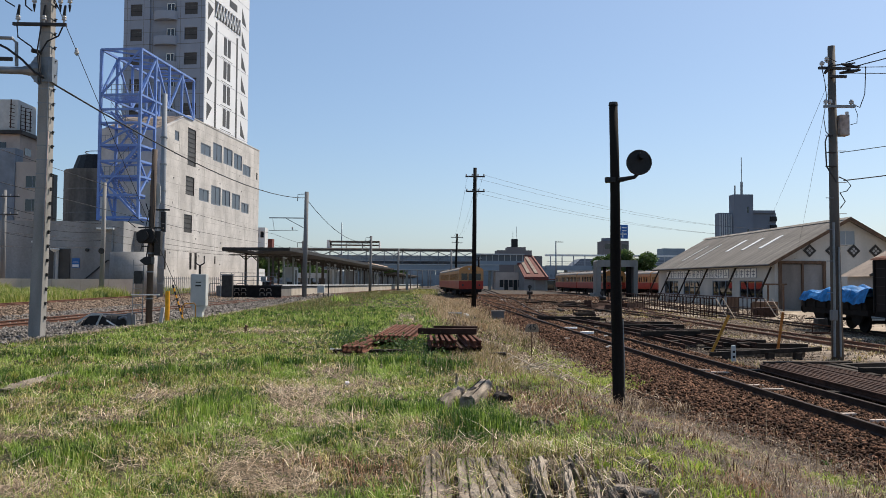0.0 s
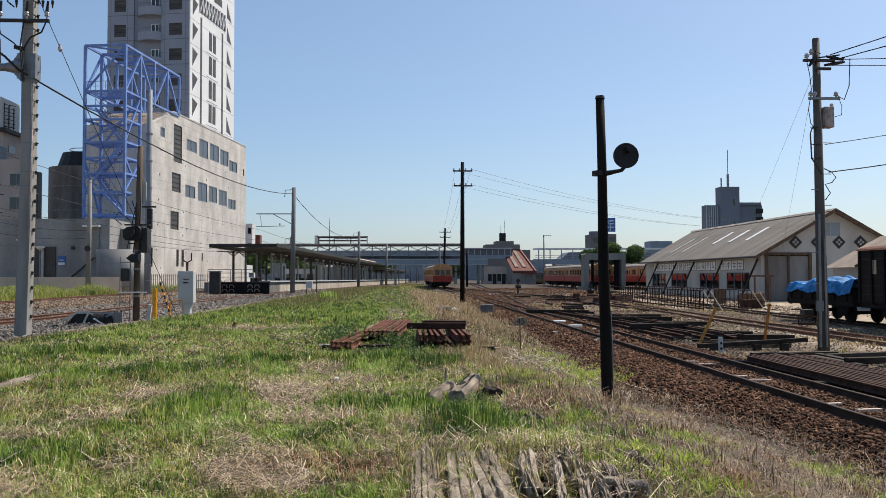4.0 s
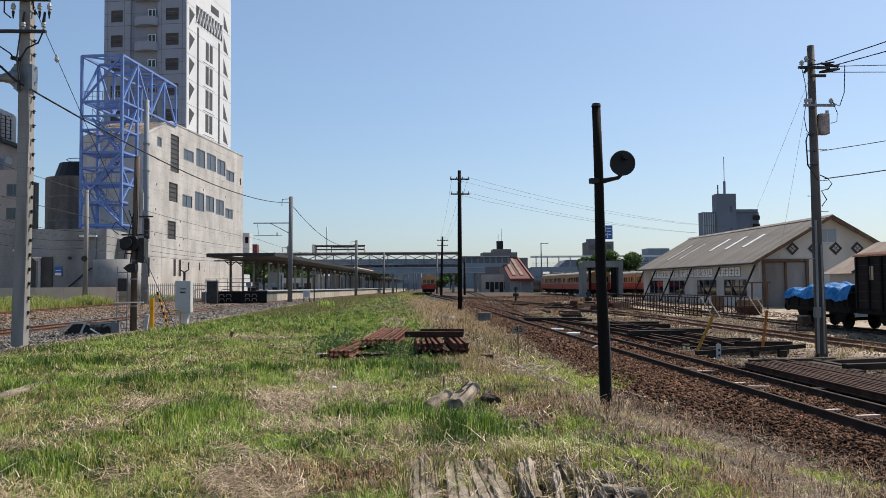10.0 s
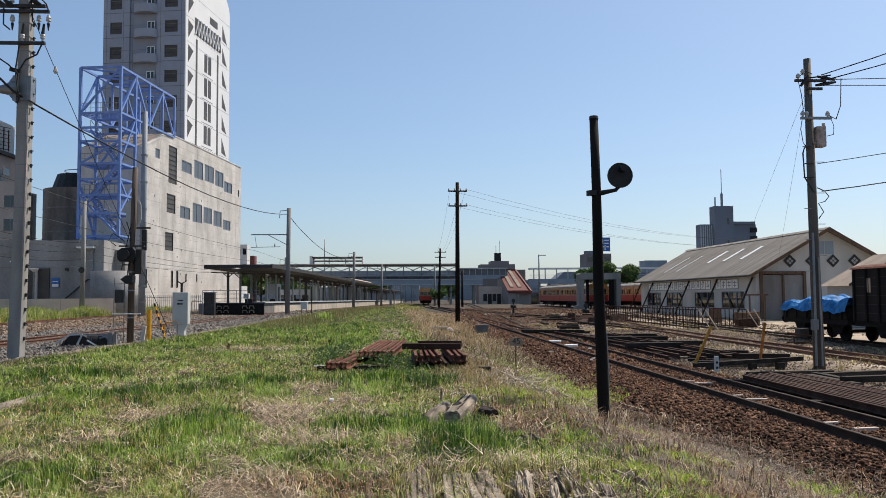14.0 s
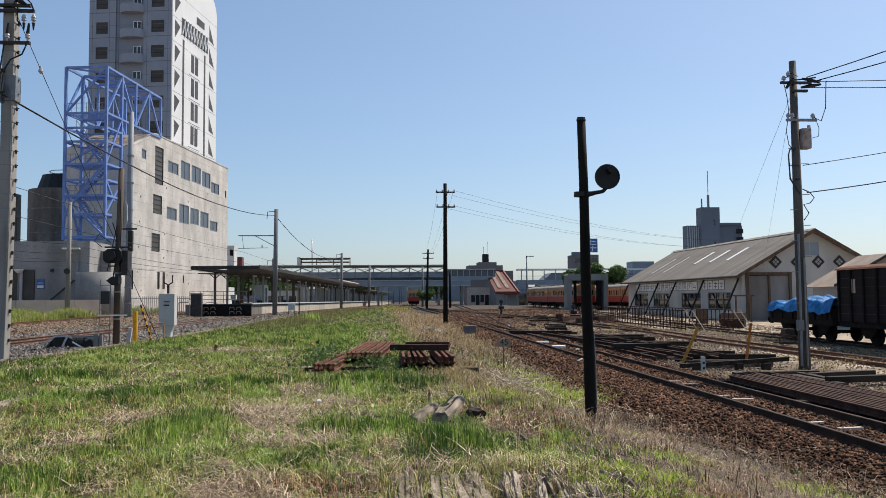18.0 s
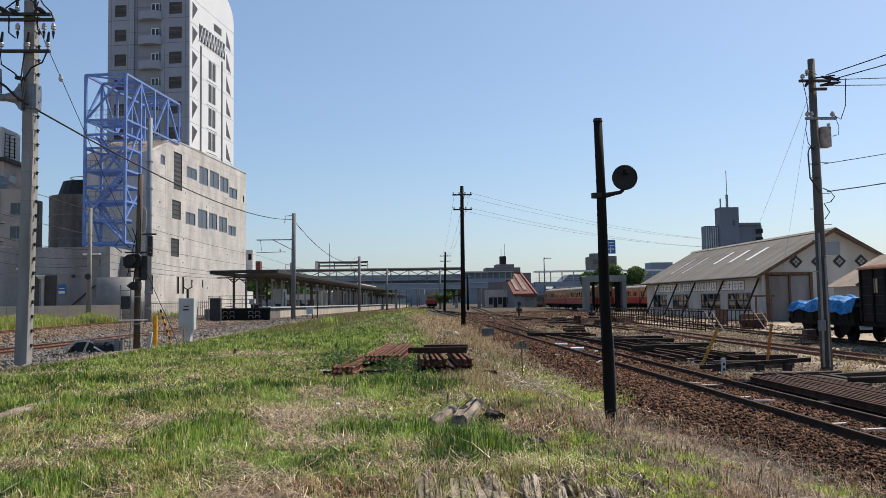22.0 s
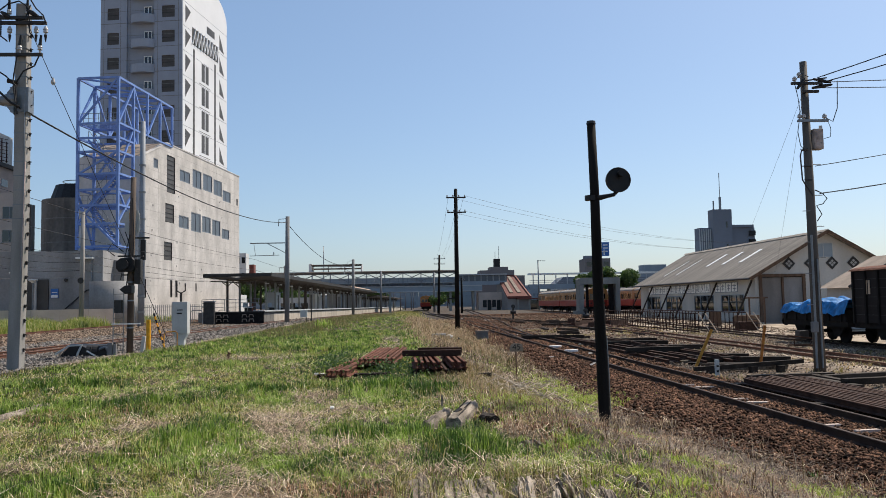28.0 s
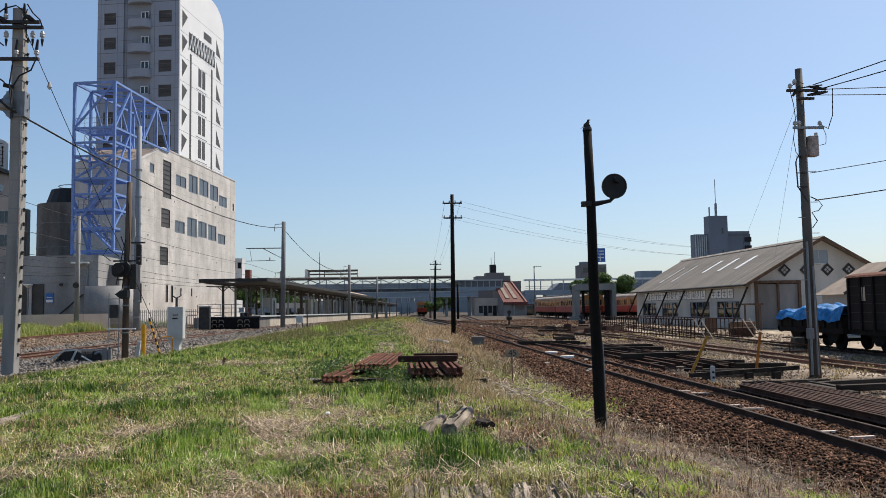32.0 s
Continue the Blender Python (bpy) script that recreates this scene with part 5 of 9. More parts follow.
build_platform()


def build_canopy():
    cp = thing("platform_canopy", "brown steel platform canopy on rows of columns", "canopy", at=pose(-13.1, 80, .45, -0.2, 0, -math.degrees(PA)))
    roof = Mesh()
    sect = [(-6.3, 4.55), (-3.0, 4.2), (.35, 4.6), (.35, 4.8), (-3.0, 4.42), (-6.3, 4.75)]
    roof.prism(sect, "y", 2, 112)
    part("roof", roof, CANOPY, cp)
    part("fascia", Mesh().box(.35, .43, 2, 112, 4.5, 4.86).box(-6.38, -6.3, 2, 112, 4.45, 4.8).box(-6.3, .35, 1.9, 2, 4.5, 4.82), STEEL_DARK, cp, "dark brown fascia")
    low = [(a, b - .75) for a, b in sect]
    part("far_roof", Mesh().prism(low, "y", 112.2, 205), CANOPY, cp)
    part("roof_step", Mesh().prism([(-5.4, 4.7), (-.6, 4.7), (-1.0, 5.3), (-5, 5.3)], "y", 75, 110), BRIDGE_ROOF, cp, "raised tan roof lantern")
    for k in range(42):
        y = 4 + k * 4.75
        for x in (-1.7, -4.5):
            h = 4.1 if y < 112 else 3.4
            post = part("column", Mesh().box(x - .1, x + .1, y - .1, y + .1, 1.0, h + .1), CANOPY_POST if k % 3 else CANOPY, cp)
            part("column_brace", Mesh().bar((x, y, h - .5), (x + .7, y, h + .1), .08).bar((x, y, h - .5), (x - .7, y, h + .1), .08), CANOPY, post)
        part("cross_beam", Mesh().box(-6.2, .2, y - .1, y + .1, (4.1 if y < 112 else 3.35), (4.2 if y < 112 else 3.45)), CANOPY, cp)
    for k in range(16):
        y = 8 + k * 6.5
        part("strip_light", Mesh().box(-1.6, -1.45, y, y + 1.3, 3.95, 4.03), WHITE_PAINT, cp)
    # things standing under the canopy
    for i, (x, y, w, d, h, mat, lab, nm) in enumerate((
            (-3.2, 18, 1.2, 2.4, 2.2, FAR_PALE, "pale platform kiosk with a dark opening", "kiosk"), (-3.1, 46, .6, 6, 2.4, CONCRETE, "pale platform wall panel", "wall_panel"),
            (-3.1, 66, 1.6, 5, 2.6, CONCRETE_DARK, "grey waiting room", "waiting_room"), (-3.1, 92, 2.0, 9, 2.7, CONCRETE_DARK, "grey platform stair housing", "stair_housing"))):
        m = pose(-13.1, 80, .45, -0.2, 0, -math.degrees(PA)) @ pose(x, y, 1.0)
        o = thing(nm, lab, "kiosk", at=m)
        part("body", Mesh().box(-w / 2, w / 2, 0, d, 0, h), mat, o)
        part("opening", Mesh().box(w / 2 - .02, w / 2 + .01, d * .3, d * .65, 0.1, h * .85), BLACK_PAINT, o)
    for k, x in enumerate((-3.4, -2.6, -3.4, -2.6)):
        m = pose(-13.1, 80, .45, -0.2, 0, -math.degrees(PA)) @ pose(x, 7 + k * 8, 1.0)
        o = thing("bench", "row of platform seats under the canopy", "bench", "platform benches", m)
        part("seat", Mesh().box(-.25, .25, 0, 2.0, .4, .47), BRIDGE_BLUE, o)
        part("backrest", Mesh().box(-.3, -.25, 0, 2.0, .5, .95), BRIDGE_BLUE, o)
        part("leg", Mesh().box(-.2, .2, .2, .28, 0, .4), STEEL_DARK, o)
        part("leg", Mesh().box(-.2, .2, 1.7, 1.78, 0, .4), STEEL_DARK, o)


build_canopy()


# ---------------------------------------------------------------- footbridge and station
def build_bridge():
    br = thing("footbridge", "long pale blue covered footbridge with steel trusses", "bridge", at=pose(0, 195, 0))
    x0, x1 = -46.0, 14.0
    part("deck_girder", Mesh().box(x0, 20, 0, 5, 4.8, 5.9), BRIDGE_BLUE, br, "pale blue deck girder")
    part("girder_flange", Mesh().box(x0, 20, -.15, 5.15, 5.9, 6.1).box(x0, 20, -.15, 5.15, 4.65, 4.8), BRIDGE_WHITE, br)
    part("side_panel", Mesh().box(x0, x1, .2, .3, 6.9, 8.0), BRIDGE_BLUE, br, "blue-grey glazed side panels")
    part("rear_panel", Mesh().box(x0, x1, 4.6, 4.7, 6.1, 7.6), FAR_GREY, br)
    part("side_rail", Mesh().box(x0, x1, .12, .2, 8.0, 8.12).box(x0, x1, .12, .2, 6.8, 6.9).box(x0, x1, .12, .2, 7.4, 7.44), BRIDGE_WHITE, br)
    part("roof", Mesh().box(x0, x1, -.5, 5.4, 9.35, 9.75), BRIDGE_ROOF, br, "tan flat bridge roof")
    part("roof_edge", Mesh().box(x0, x1, -.6, -.5, 9.25, 9.5), CANOPY, br)
    n = 14
    for i in range(n + 1):
        x = x0 + (x1 - x0) * i / n
        part("truss_post", Mesh().box(x - .12, x + .12, -.1, .12, 6.1, 9.3), PAINTED_GREY, br)
        if i < n:
            w = (x1 - x0) / n
            part("truss_diagonal", Mesh().bar((x, .0, 9.2 if i % 2 else 7.2), (x + w, .0, 7.2 if i % 2 else 9.2), .16), PAINTED_GREY, br)
            for q in range(1, 4):
                part("panel_mullion", Mesh().box(x + w * q / 4 - .05, x + w * q / 4 + .05, .14, .2, 6.1, 8.0), PAINTED_GREY, br)
            part("rear_diagonal", Mesh().bar((x, 4.8, 7.4 if i % 2 else 9.2), (x + w, 4.8, 9.2 if i % 2 else 7.4), .18), PAINTED_GREY, br)
    part("top_chord", Mesh().box(x0, x1, -.12, .12, 9.05, 9.25), PAINTED_GREY, br)
    for x in (-30, -16, -2, 9.5, 12.5, 18):
        part("pier", Mesh().box(x - .25, x + .25, 1.2, 1.7, -.2, 4.7).box(x - .25, x + .25, 3.6, 4.1, -.2, 4.7), CANOPY_POST, br)
    part("pier_frame", Mesh().bar((9.5, 1.4, 4.5), (12.5, 1.4, 1.5), .2).bar((9.5, 1.4, 1.5), (12.5, 1.4, 4.5), .2).box(8.6, 13.6, .8, 4.6, 2.9, 3.1), STEEL_DARK, br)
    # second, glazed stretch to the stair house
    part("east_panel", Mesh().box(x1, 26, .2, .3, 6.1, 7.0), BRIDGE_BLUE, br)
    part("east_roof", Mesh().box(x1, 26, -.3, 5.2, 8.4, 8.7), BRIDGE_WHITE, br)
    for i in range(9):
        x = x1 + i * 1.45
        part("mullion", Mesh().box(x - .08, x + .08, .15, .33, 7.0, 8.4), BRIDGE_WHITE, br)
    part("east_glass", Mesh().box(x1, 26, .32, .36, 7.0, 8.4), GLASS_BLUE, br)
    # upper storey on the west side
    up = thing("bridge_canopy_house", "raised flat canopy above the footbridge", "canopy", at=pose(-21, 200, 9.75))
    part("roof", Mesh().box(0, 12.2, 0, 4, 1.7, 2.0).box(0.4, 12, 0, 4, .9, 1.1), CANOPY, up)
    part("end_wall", Mesh().box(-.6, .2, 0, 4, 0, 2.2).box(12, 12.3, 0, 4, 0, 2.0), FAR_PALE, up)
    part("post", Mesh().box(4, 4.2, 0, .2, 0, 1.7), CANOPY, up)
    part("post", Mesh().box(8, 8.2, 0, .2, 0, 1.7), CANOPY, up)


build_bridge()


def build_station():
    st = thing("stair_house", "pale stair house with a sloping red-brown roof", "building", at=pose(0, 192, -.15))
    sec = [(19.6, 0), (30.8, 0), (30.8, 2.6), (28.0, 8.2), (24.0, 8.2), (22.6, 5.2), (19.6, 4.4)]
    A, B, C, D = (Vector(p) for p in ((23.9, 6.2, 8.4), (28.3, 6.2, 8.4), (30.6, -3.5, 3.1), (25.2, -3.5, 3.1)))
    dn = Vector((0, .25, -.3))
    part("roof", Mesh().add([A, B, C, D, A + dn, B + dn, C + dn, D + dn], [(0, 1, 2, 3), (7, 6, 5, 4), (0, 4, 5, 1), (1, 5, 6, 2), (2, 6, 7, 3), (3, 7, 4, 0)]), RED_ROOF, st, "sloping red-brown roof")
    lo = [Vector((p.x, p.y + .4, 0)) for p in (A, B, C, D)]
    tp = [p + dn * 1.2 for p in (A, B, C, D)]
    part("wall", Mesh().add(tp + lo, [(0, 1, 2, 3), (7, 6, 5, 4), (0, 4, 5, 1), (1, 5, 6, 2), (2, 6, 7, 3), (3, 7, 4, 0)]), material("pale_mauve_wall", (.30, .28, .27), .8, var=.1, scale=.4, fine=4), st)
    part("ridge_edge", Mesh().bar(A, B, .5, .4).bar(B, C, .4, .4).bar(D, C, .4, .5), RED_ROOF, st)
    lift = Vector((0, -.12, .1))
    for f in (.2, .55):
        p, q = A.lerp(B, f), D.lerp(C, f)
        part("roof_light", Mesh().add([p.lerp(q, .04) + lift, p.lerp(q, .04) + lift + Vector((.75, 0, 0)), p.lerp(q, .8) + lift + Vector((.8, 0, 0)), p.lerp(q, .8) + lift,
                                       p.lerp(q, .04), p.lerp(q, .04) + Vector((.75, 0, 0)), p.lerp(q, .8) + Vector((.8, 0, 0)), p.lerp(q, .8)],
                                      [(0, 1, 2, 3), (0, 4, 5, 1), (1, 5, 6, 2), (2, 6, 7, 3), (3, 7, 4, 0)]), ROOF_BROWN, st, "bright slanting roof light")
    part("lower_block", Mesh().box(19.0, 25.6, 2, 6.5, 0, 4.4), PINK_WALL, st, "shaded lower wall")
    for k in range(5):
        part("opening", Mesh().box(20.0 + k * 1.1, 20.9 + k * 1.1, 1.95, 2.0, .1 if k % 2 else .9, 2.6), BLACK_PAINT, st)
    part("porch_roof", Mesh().box(27.2, 33.0, -4.5, 4, 2.6, 2.85), RED_ROOF, st)
    for x in (27.5, 30.1, 32.7):
        part("porch_post", Mesh().box(x - .12, x + .12, -4.3, -4.06, 0, 2.6), CANOPY_POST, st)
    part("porch_glass", Mesh().box(27.6, 32.6, -2.0, -1.9, .2, 2.5), GLASS, st)
    hs = thing("station_building", "stepped mauve station building with a rooftop tank", "building", at=pose(0, 215, -.15))
    part("wall", Mesh().box(21.2, 33.4, 0, 10, 0, 9.0).box(21.7, 30.8, 1, 9, 9.0, 10.5).box(24.5, 29.3, 2, 8, 10.5, 11.4), FAR_MAUVE, hs)
    part("rooftop_tank", Mesh().box(25.7, 27.3, 3, 5, 11.4, 13.6), BLACK_PAINT, hs, "dark rooftop housing")
    part("aerial", Mesh().tube([(26.1, 4, 13.6), (26.1, 4, 15.6)], .06, 6).tube([(27, 4, 13.6), (27.1, 4, 17)], .05, 6), GALV, hs)
    pw = thing("covered_walkway", "white elevated covered walkway", "bridge", at=pose(0, 205, 0))
    part("roof", Mesh().box(33, 84, 0, 3, 8.6, 9.0), WHITE_PAINT, pw, "bright white roof slab")
    part("deck", Mesh().box(33, 84, 0, 3, 5.0, 6.2), BRIDGE_BLUE, pw)
    for k in range(18):
        x = 34 + k * 2.9
        part("post", Mesh().box(x - .12, x + .12, .1, .3, 6.2, 8.6), BRIDGE_WHITE, pw)
    part("railing", Mesh().box(33, 84, .1, .15, 7.1, 7.2).box(33, 84, .1, .15, 6.6, 6.66), BRIDGE_WHITE, pw)
    for x in (38, 50, 62, 74):
        part("pier", Mesh().box(x - .3, x + .3, 1.2, 1.8, -.2, 5), CANOPY_POST, pw)
    # concrete washing portal over the yard tracks
    po = thing("concrete_portal", "grey concrete portal frame over the yard track", "portal", at=pose(.4, 111, .05))
    part("leg", Mesh().box(24.3, 24.95, 0, 2.2, 0, 4.1), PORTAL_GREY, po, bevel=.08)
    part("leg", Mesh().box(29.4, 30.0, 0, 2.2, 0, 4.1), PORTAL_GREY, po, bevel=.08)
    part("lintel", Mesh().prism([(24.3, 4.1), (30.0, 4.1), (30.0, 4.8), (29.8, 5.0), (24.5, 5.0), (24.3, 4.8)], "y", 0, 2.2), PORTAL_GREY, po)
    part("footing", Mesh().box(23.9, 25.3, -.3, 2.4, 0, .5), PORTAL_GREY, po)
    part("dark_post", Mesh().box(25.4, 25.7, .5, 1.0, 0, 4.1), UNDER, po)
    part("dark_post", Mesh().box(28.6, 29.2, .5, 1.2, 0, 4.1), UNDER, po)
    part("steps", Mesh().box(26.0, 27.6, -.9, -.3, 0, .6).box(26.2, 27.6, -.6, -.2, .6, 1.3), STEEL_DARK, po)


build_station()


# ---------------------------------------------------------------- far buildings
def far_block(label, x, y, w, d, h, mat, rows=0, cols=0, name="apartment_building", z0=-.2, glass=None):
    b = thing(name, label, "building", at=pose(x, y, z0))
    part("wall", Mesh().box(0, w, 0, d, 0, h), mat, b)
    for r in range(rows):
        for c in range(cols):
            x0 = w * (c + .2) / cols
            z = h * (r + .35) / rows
            part("window", Mesh().box(x0, x0 + w * .6 / cols, -.05, 0.0, z, z + h * .38 / rows), glass or GLASS, b)
    return b


def build_far():
    # grey office tower behind the shed
    fb = thing("office_tower", "blue-grey office tower with a rooftop aerial", "building", at=pose(.8, 210, -.2))
    part("main_wall", Mesh().box(78.0, 93.0, 0, 3, 0, 20.5), FAR_GREY, fb)
    part("core", Mesh().box(81.4, 86.4, -1.5, 2, 0, 25.2), FAR_GREY, fb)
    part("side_block", Mesh().box(86.6, 92.6, -.5, 2.5, 20.5, 21.2), FAR_GREY, fb)
    for k in range(6):
        part("fin", Mesh().box(78.1 + k * .58, 78.3 + k * .58, -.3, 0, 2, 20.2), FAR_PALE, fb)
    for k in range(4):
        part("window", Mesh().box(84.8, 85.2, -1.55, -1.5, 3 + k * 5.8, 4.6 + k * 5.8), GLASS, fb)
    for k in range(3):
        part("balcony_slot", Mesh().box(91.4, 93.05, -.55, 2, 14 + k * 2.2, 15.2 + k * 2.2), BLACK_PAINT, fb)
    part("aerial_lattice", Mesh().bar((85.2, 3, 25.2), (85.2, 3, 29), .5).tube([(85.2, 3, 29), (85.2, 3, 35.5)], .1, 6), GALV, fb)
    part("aerial", Mesh().tube([(83.4, 3, 25.2), (83.4, 3, 28)], .2, 6), GALV, fb)
    # building with a blue roof sign
    sb = far_block("mauve-grey building with a blue roof sign", 55.4, 240, 7.6, 8, 14.5, FAR_MAUVE, 4, 3)
    part("curved_roof", Mesh().tube([(2.2, 3, 14.0), (2.2, 3, 15.4)], 2.1, 16), FAR_GREY, sb)
    rs = part("roof_sign", Mesh().box(4.2, 7.4, .2, .6, 15.2, 19.3), SIGN_BLUE, sb, "blue roof sign with pale bars")
    part("sign_bar", Mesh().box(4.7, 5.3, .15, .2, 17.4, 18.9).box(5.6, 7.0, .15, .2, 18.3, 18.6).box(5.6, 7.0, .15, .2, 17.4, 17.7).box(4.6, 7.0, .15, .2, 16.4, 16.7).box(5.7, 6.0, .15, .2, 15.5, 17.1), WHITE_PAINT, rs)
    tb = far_block("grey far block with a greenish roof screen", 72, 240, 10, 8, 9.8, HAZE_PALE, 2, 4)
    part("roof_screen", Mesh().box(1.2, 7.8, 0, 6, 9.8, 12.4), BRIDGE_BLUE, tb)
    part("dark_corner", Mesh().box(-1.5, 2.0, -1, 4, 0, 8.8), FAR_GREY, tb)
    wh = far_block("pale gabled house behind the walkway", 43, 222, 9, 8, 6.4, FAR_PALE, 0, 0, "house")
    part("roof", Mesh().prism([(-.5, 6.4), (9.5, 6.4), (7, 8.6), (2, 8.6)], "y", -.5, 8.5), FAR_GREY, wh)
    far_block("low pale house behind the platform", -36, 140, 9, 8, 4.2, FAR_PALE, 1, 4, "house")
    far_block("low white shop behind the platform", -24, 150, 10, 8, 3.6, FAR_PALE, 1, 5, "house")
    far_block("white far block behind the hall", -39.2, 200, 2.6, 4, 15.0, FAR_PALE, 4, 2)
    rb = far_block("red-brown rooftop sign block", -39.0, 215, 1.6, 3, 13.0, RED_ROOF, 0, 0, "rooftop_block")
    # buildings on the west side
    ob = thing("office_block", "beige and brown office block with dark windows", "building", at=pose(0, 0, .3))
    # the wing's blue-grey holds the shade of its front
    part("left_wing", Mesh().box(-66, -53.1, 109.8, 112, 0, 19.0), PAINTED_GREY, ob, "wing with its shade put into the blue-grey")
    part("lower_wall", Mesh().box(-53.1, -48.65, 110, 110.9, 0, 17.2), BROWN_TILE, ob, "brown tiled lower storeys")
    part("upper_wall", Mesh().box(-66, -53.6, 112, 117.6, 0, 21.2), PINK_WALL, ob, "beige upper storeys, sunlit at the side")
    part("roof_edge", Mesh().box(-66, -53.1, 111.4, 118.2, 21.2, 21.7), STEEL_DARK, ob)
    part("roof_tank", Mesh().box(-66, -53.9, 111.8, 117.2, 21.7, 25.9), BOX_GREY, ob, "pale roof plant screen")
    part("side_shaft", Mesh().box(-48.65, -48.1, 110.1, 111.2, 0, 15.6), TOWER_SHADE, ob, "dark brown side shaft")
    for r in range(5):
        w = part("window", Mesh().box(-51.7, -49.9, 109.94, 110.0, 1.4 + r * 3.1, 2.9 + r * 3.1), GLASS, ob)
        part("window_frame", Mesh().box(-51.8, -49.8, 109.9, 109.98, 1.28 + r * 3.1, 1.4 + r * 3.1).box(-50.85, -50.77, 109.9, 109.94, 1.4 + r * 3.1, 2.9 + r * 3.1), GALV, w)
    for r in range(3):
        part("side_window", Mesh().box(-53.6, -53.55, 113.4, 115.2, 18.6 - r * 3.1, 19.6 - r * 3.1), GLASS, ob)
        part("window", Mesh().box(-58.6, -55.4, 111.9, 112.0, 14 + r * 2.4, 15.3 + r * 2.4), GLASS, ob)
    rack = part("aerial_rack", Mesh().bar((-54.6, 111.1, 22.1), (-53.2, 114.4, 22.1), .09), RUST_DARK, ob, "rusty aerial rack on the roof edge")
    for k in range(5):
        part("rack_post", Mesh().tube([(-54.5 + k * .3, 111.2 + k * .75, 21.9), (-54.5 + k * .3, 111.2 + k * .75, 25.8 - .25 * k)], .08, 5), RUST_DARK, rack)
    for k in range(1, 7):
        part("rack_bar", Mesh().bar((-54.6, 111.1, 22.1 + k * .5), (-53.2, 114.4, 22.1 + k * .5), .07), RUST_DARK, rack)
    sb2 = thing("white_sign_board", "blank white notice board on posts", "sign", at=pose(-36.3, 70, .6))
    part("board", Mesh().box(-.9, .6, 0, .08, .6, 2.4), WHITE_PAINT, sb2)
    part("post", Mesh().box(-.7, -.62, .08, .16, 0, 2.3), GALV, sb2)
    part("post", Mesh().box(.3, .38, .08, .16, 0, 2.3), GALV, sb2)
    dk = thing("dark_office_block", "dark rounded office block behind the stair frame", "building", at=pose(-42.3, 96, .3))
    part("drum", Mesh().tube([(4, 4, 0), (4, 4, 14.6)], 3.9, 20), DRUM, dk, "stained grey concrete drum", smooth=False)
    for z in (6.5, 9.4, 12.2):
        part("drum_joint", Mesh().tube([(4, 4, z), (4, 4, z + .12)], 3.93, 20), JOINT, dk)
    part("rooftop", Mesh().tube([(4.4, 4, 14.6), (4.4, 4, 16.4)], [3.4, 2.8], 20), BLACK_PAINT, dk)
    part("roof_railing", Mesh().tube([(4.4 + 2 * math.cos(a), 4 + 2 * math.sin(a), 16.9) for a in np.linspace(0, 6.283, 17)], .05, 5), GALV, dk)
    part("body", Mesh().box(3.5, 8.2, 5, 12, 0, 14.0), DRUM, dk)
    for k in range(22):
        x = -88 + k * 12.5
        h = 7.5 + (k * 37 % 11) * .55
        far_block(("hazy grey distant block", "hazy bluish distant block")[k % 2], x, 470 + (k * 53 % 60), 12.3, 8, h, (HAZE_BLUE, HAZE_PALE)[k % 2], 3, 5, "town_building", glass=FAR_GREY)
    # distant low town beyond the station; walls and windows carry haze in their colour
    rs_ = random.Random(5)
    for k in range(26):
        x = -70 + k * 9.5 + rs_.uniform(-2, 2)
        y = 330 + rs_.uniform(0, 120)
        h = rs_.uniform(3, 8)
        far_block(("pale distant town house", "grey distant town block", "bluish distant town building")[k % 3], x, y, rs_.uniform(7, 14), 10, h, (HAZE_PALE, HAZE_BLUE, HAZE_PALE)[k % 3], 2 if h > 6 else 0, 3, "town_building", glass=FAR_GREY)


build_far()


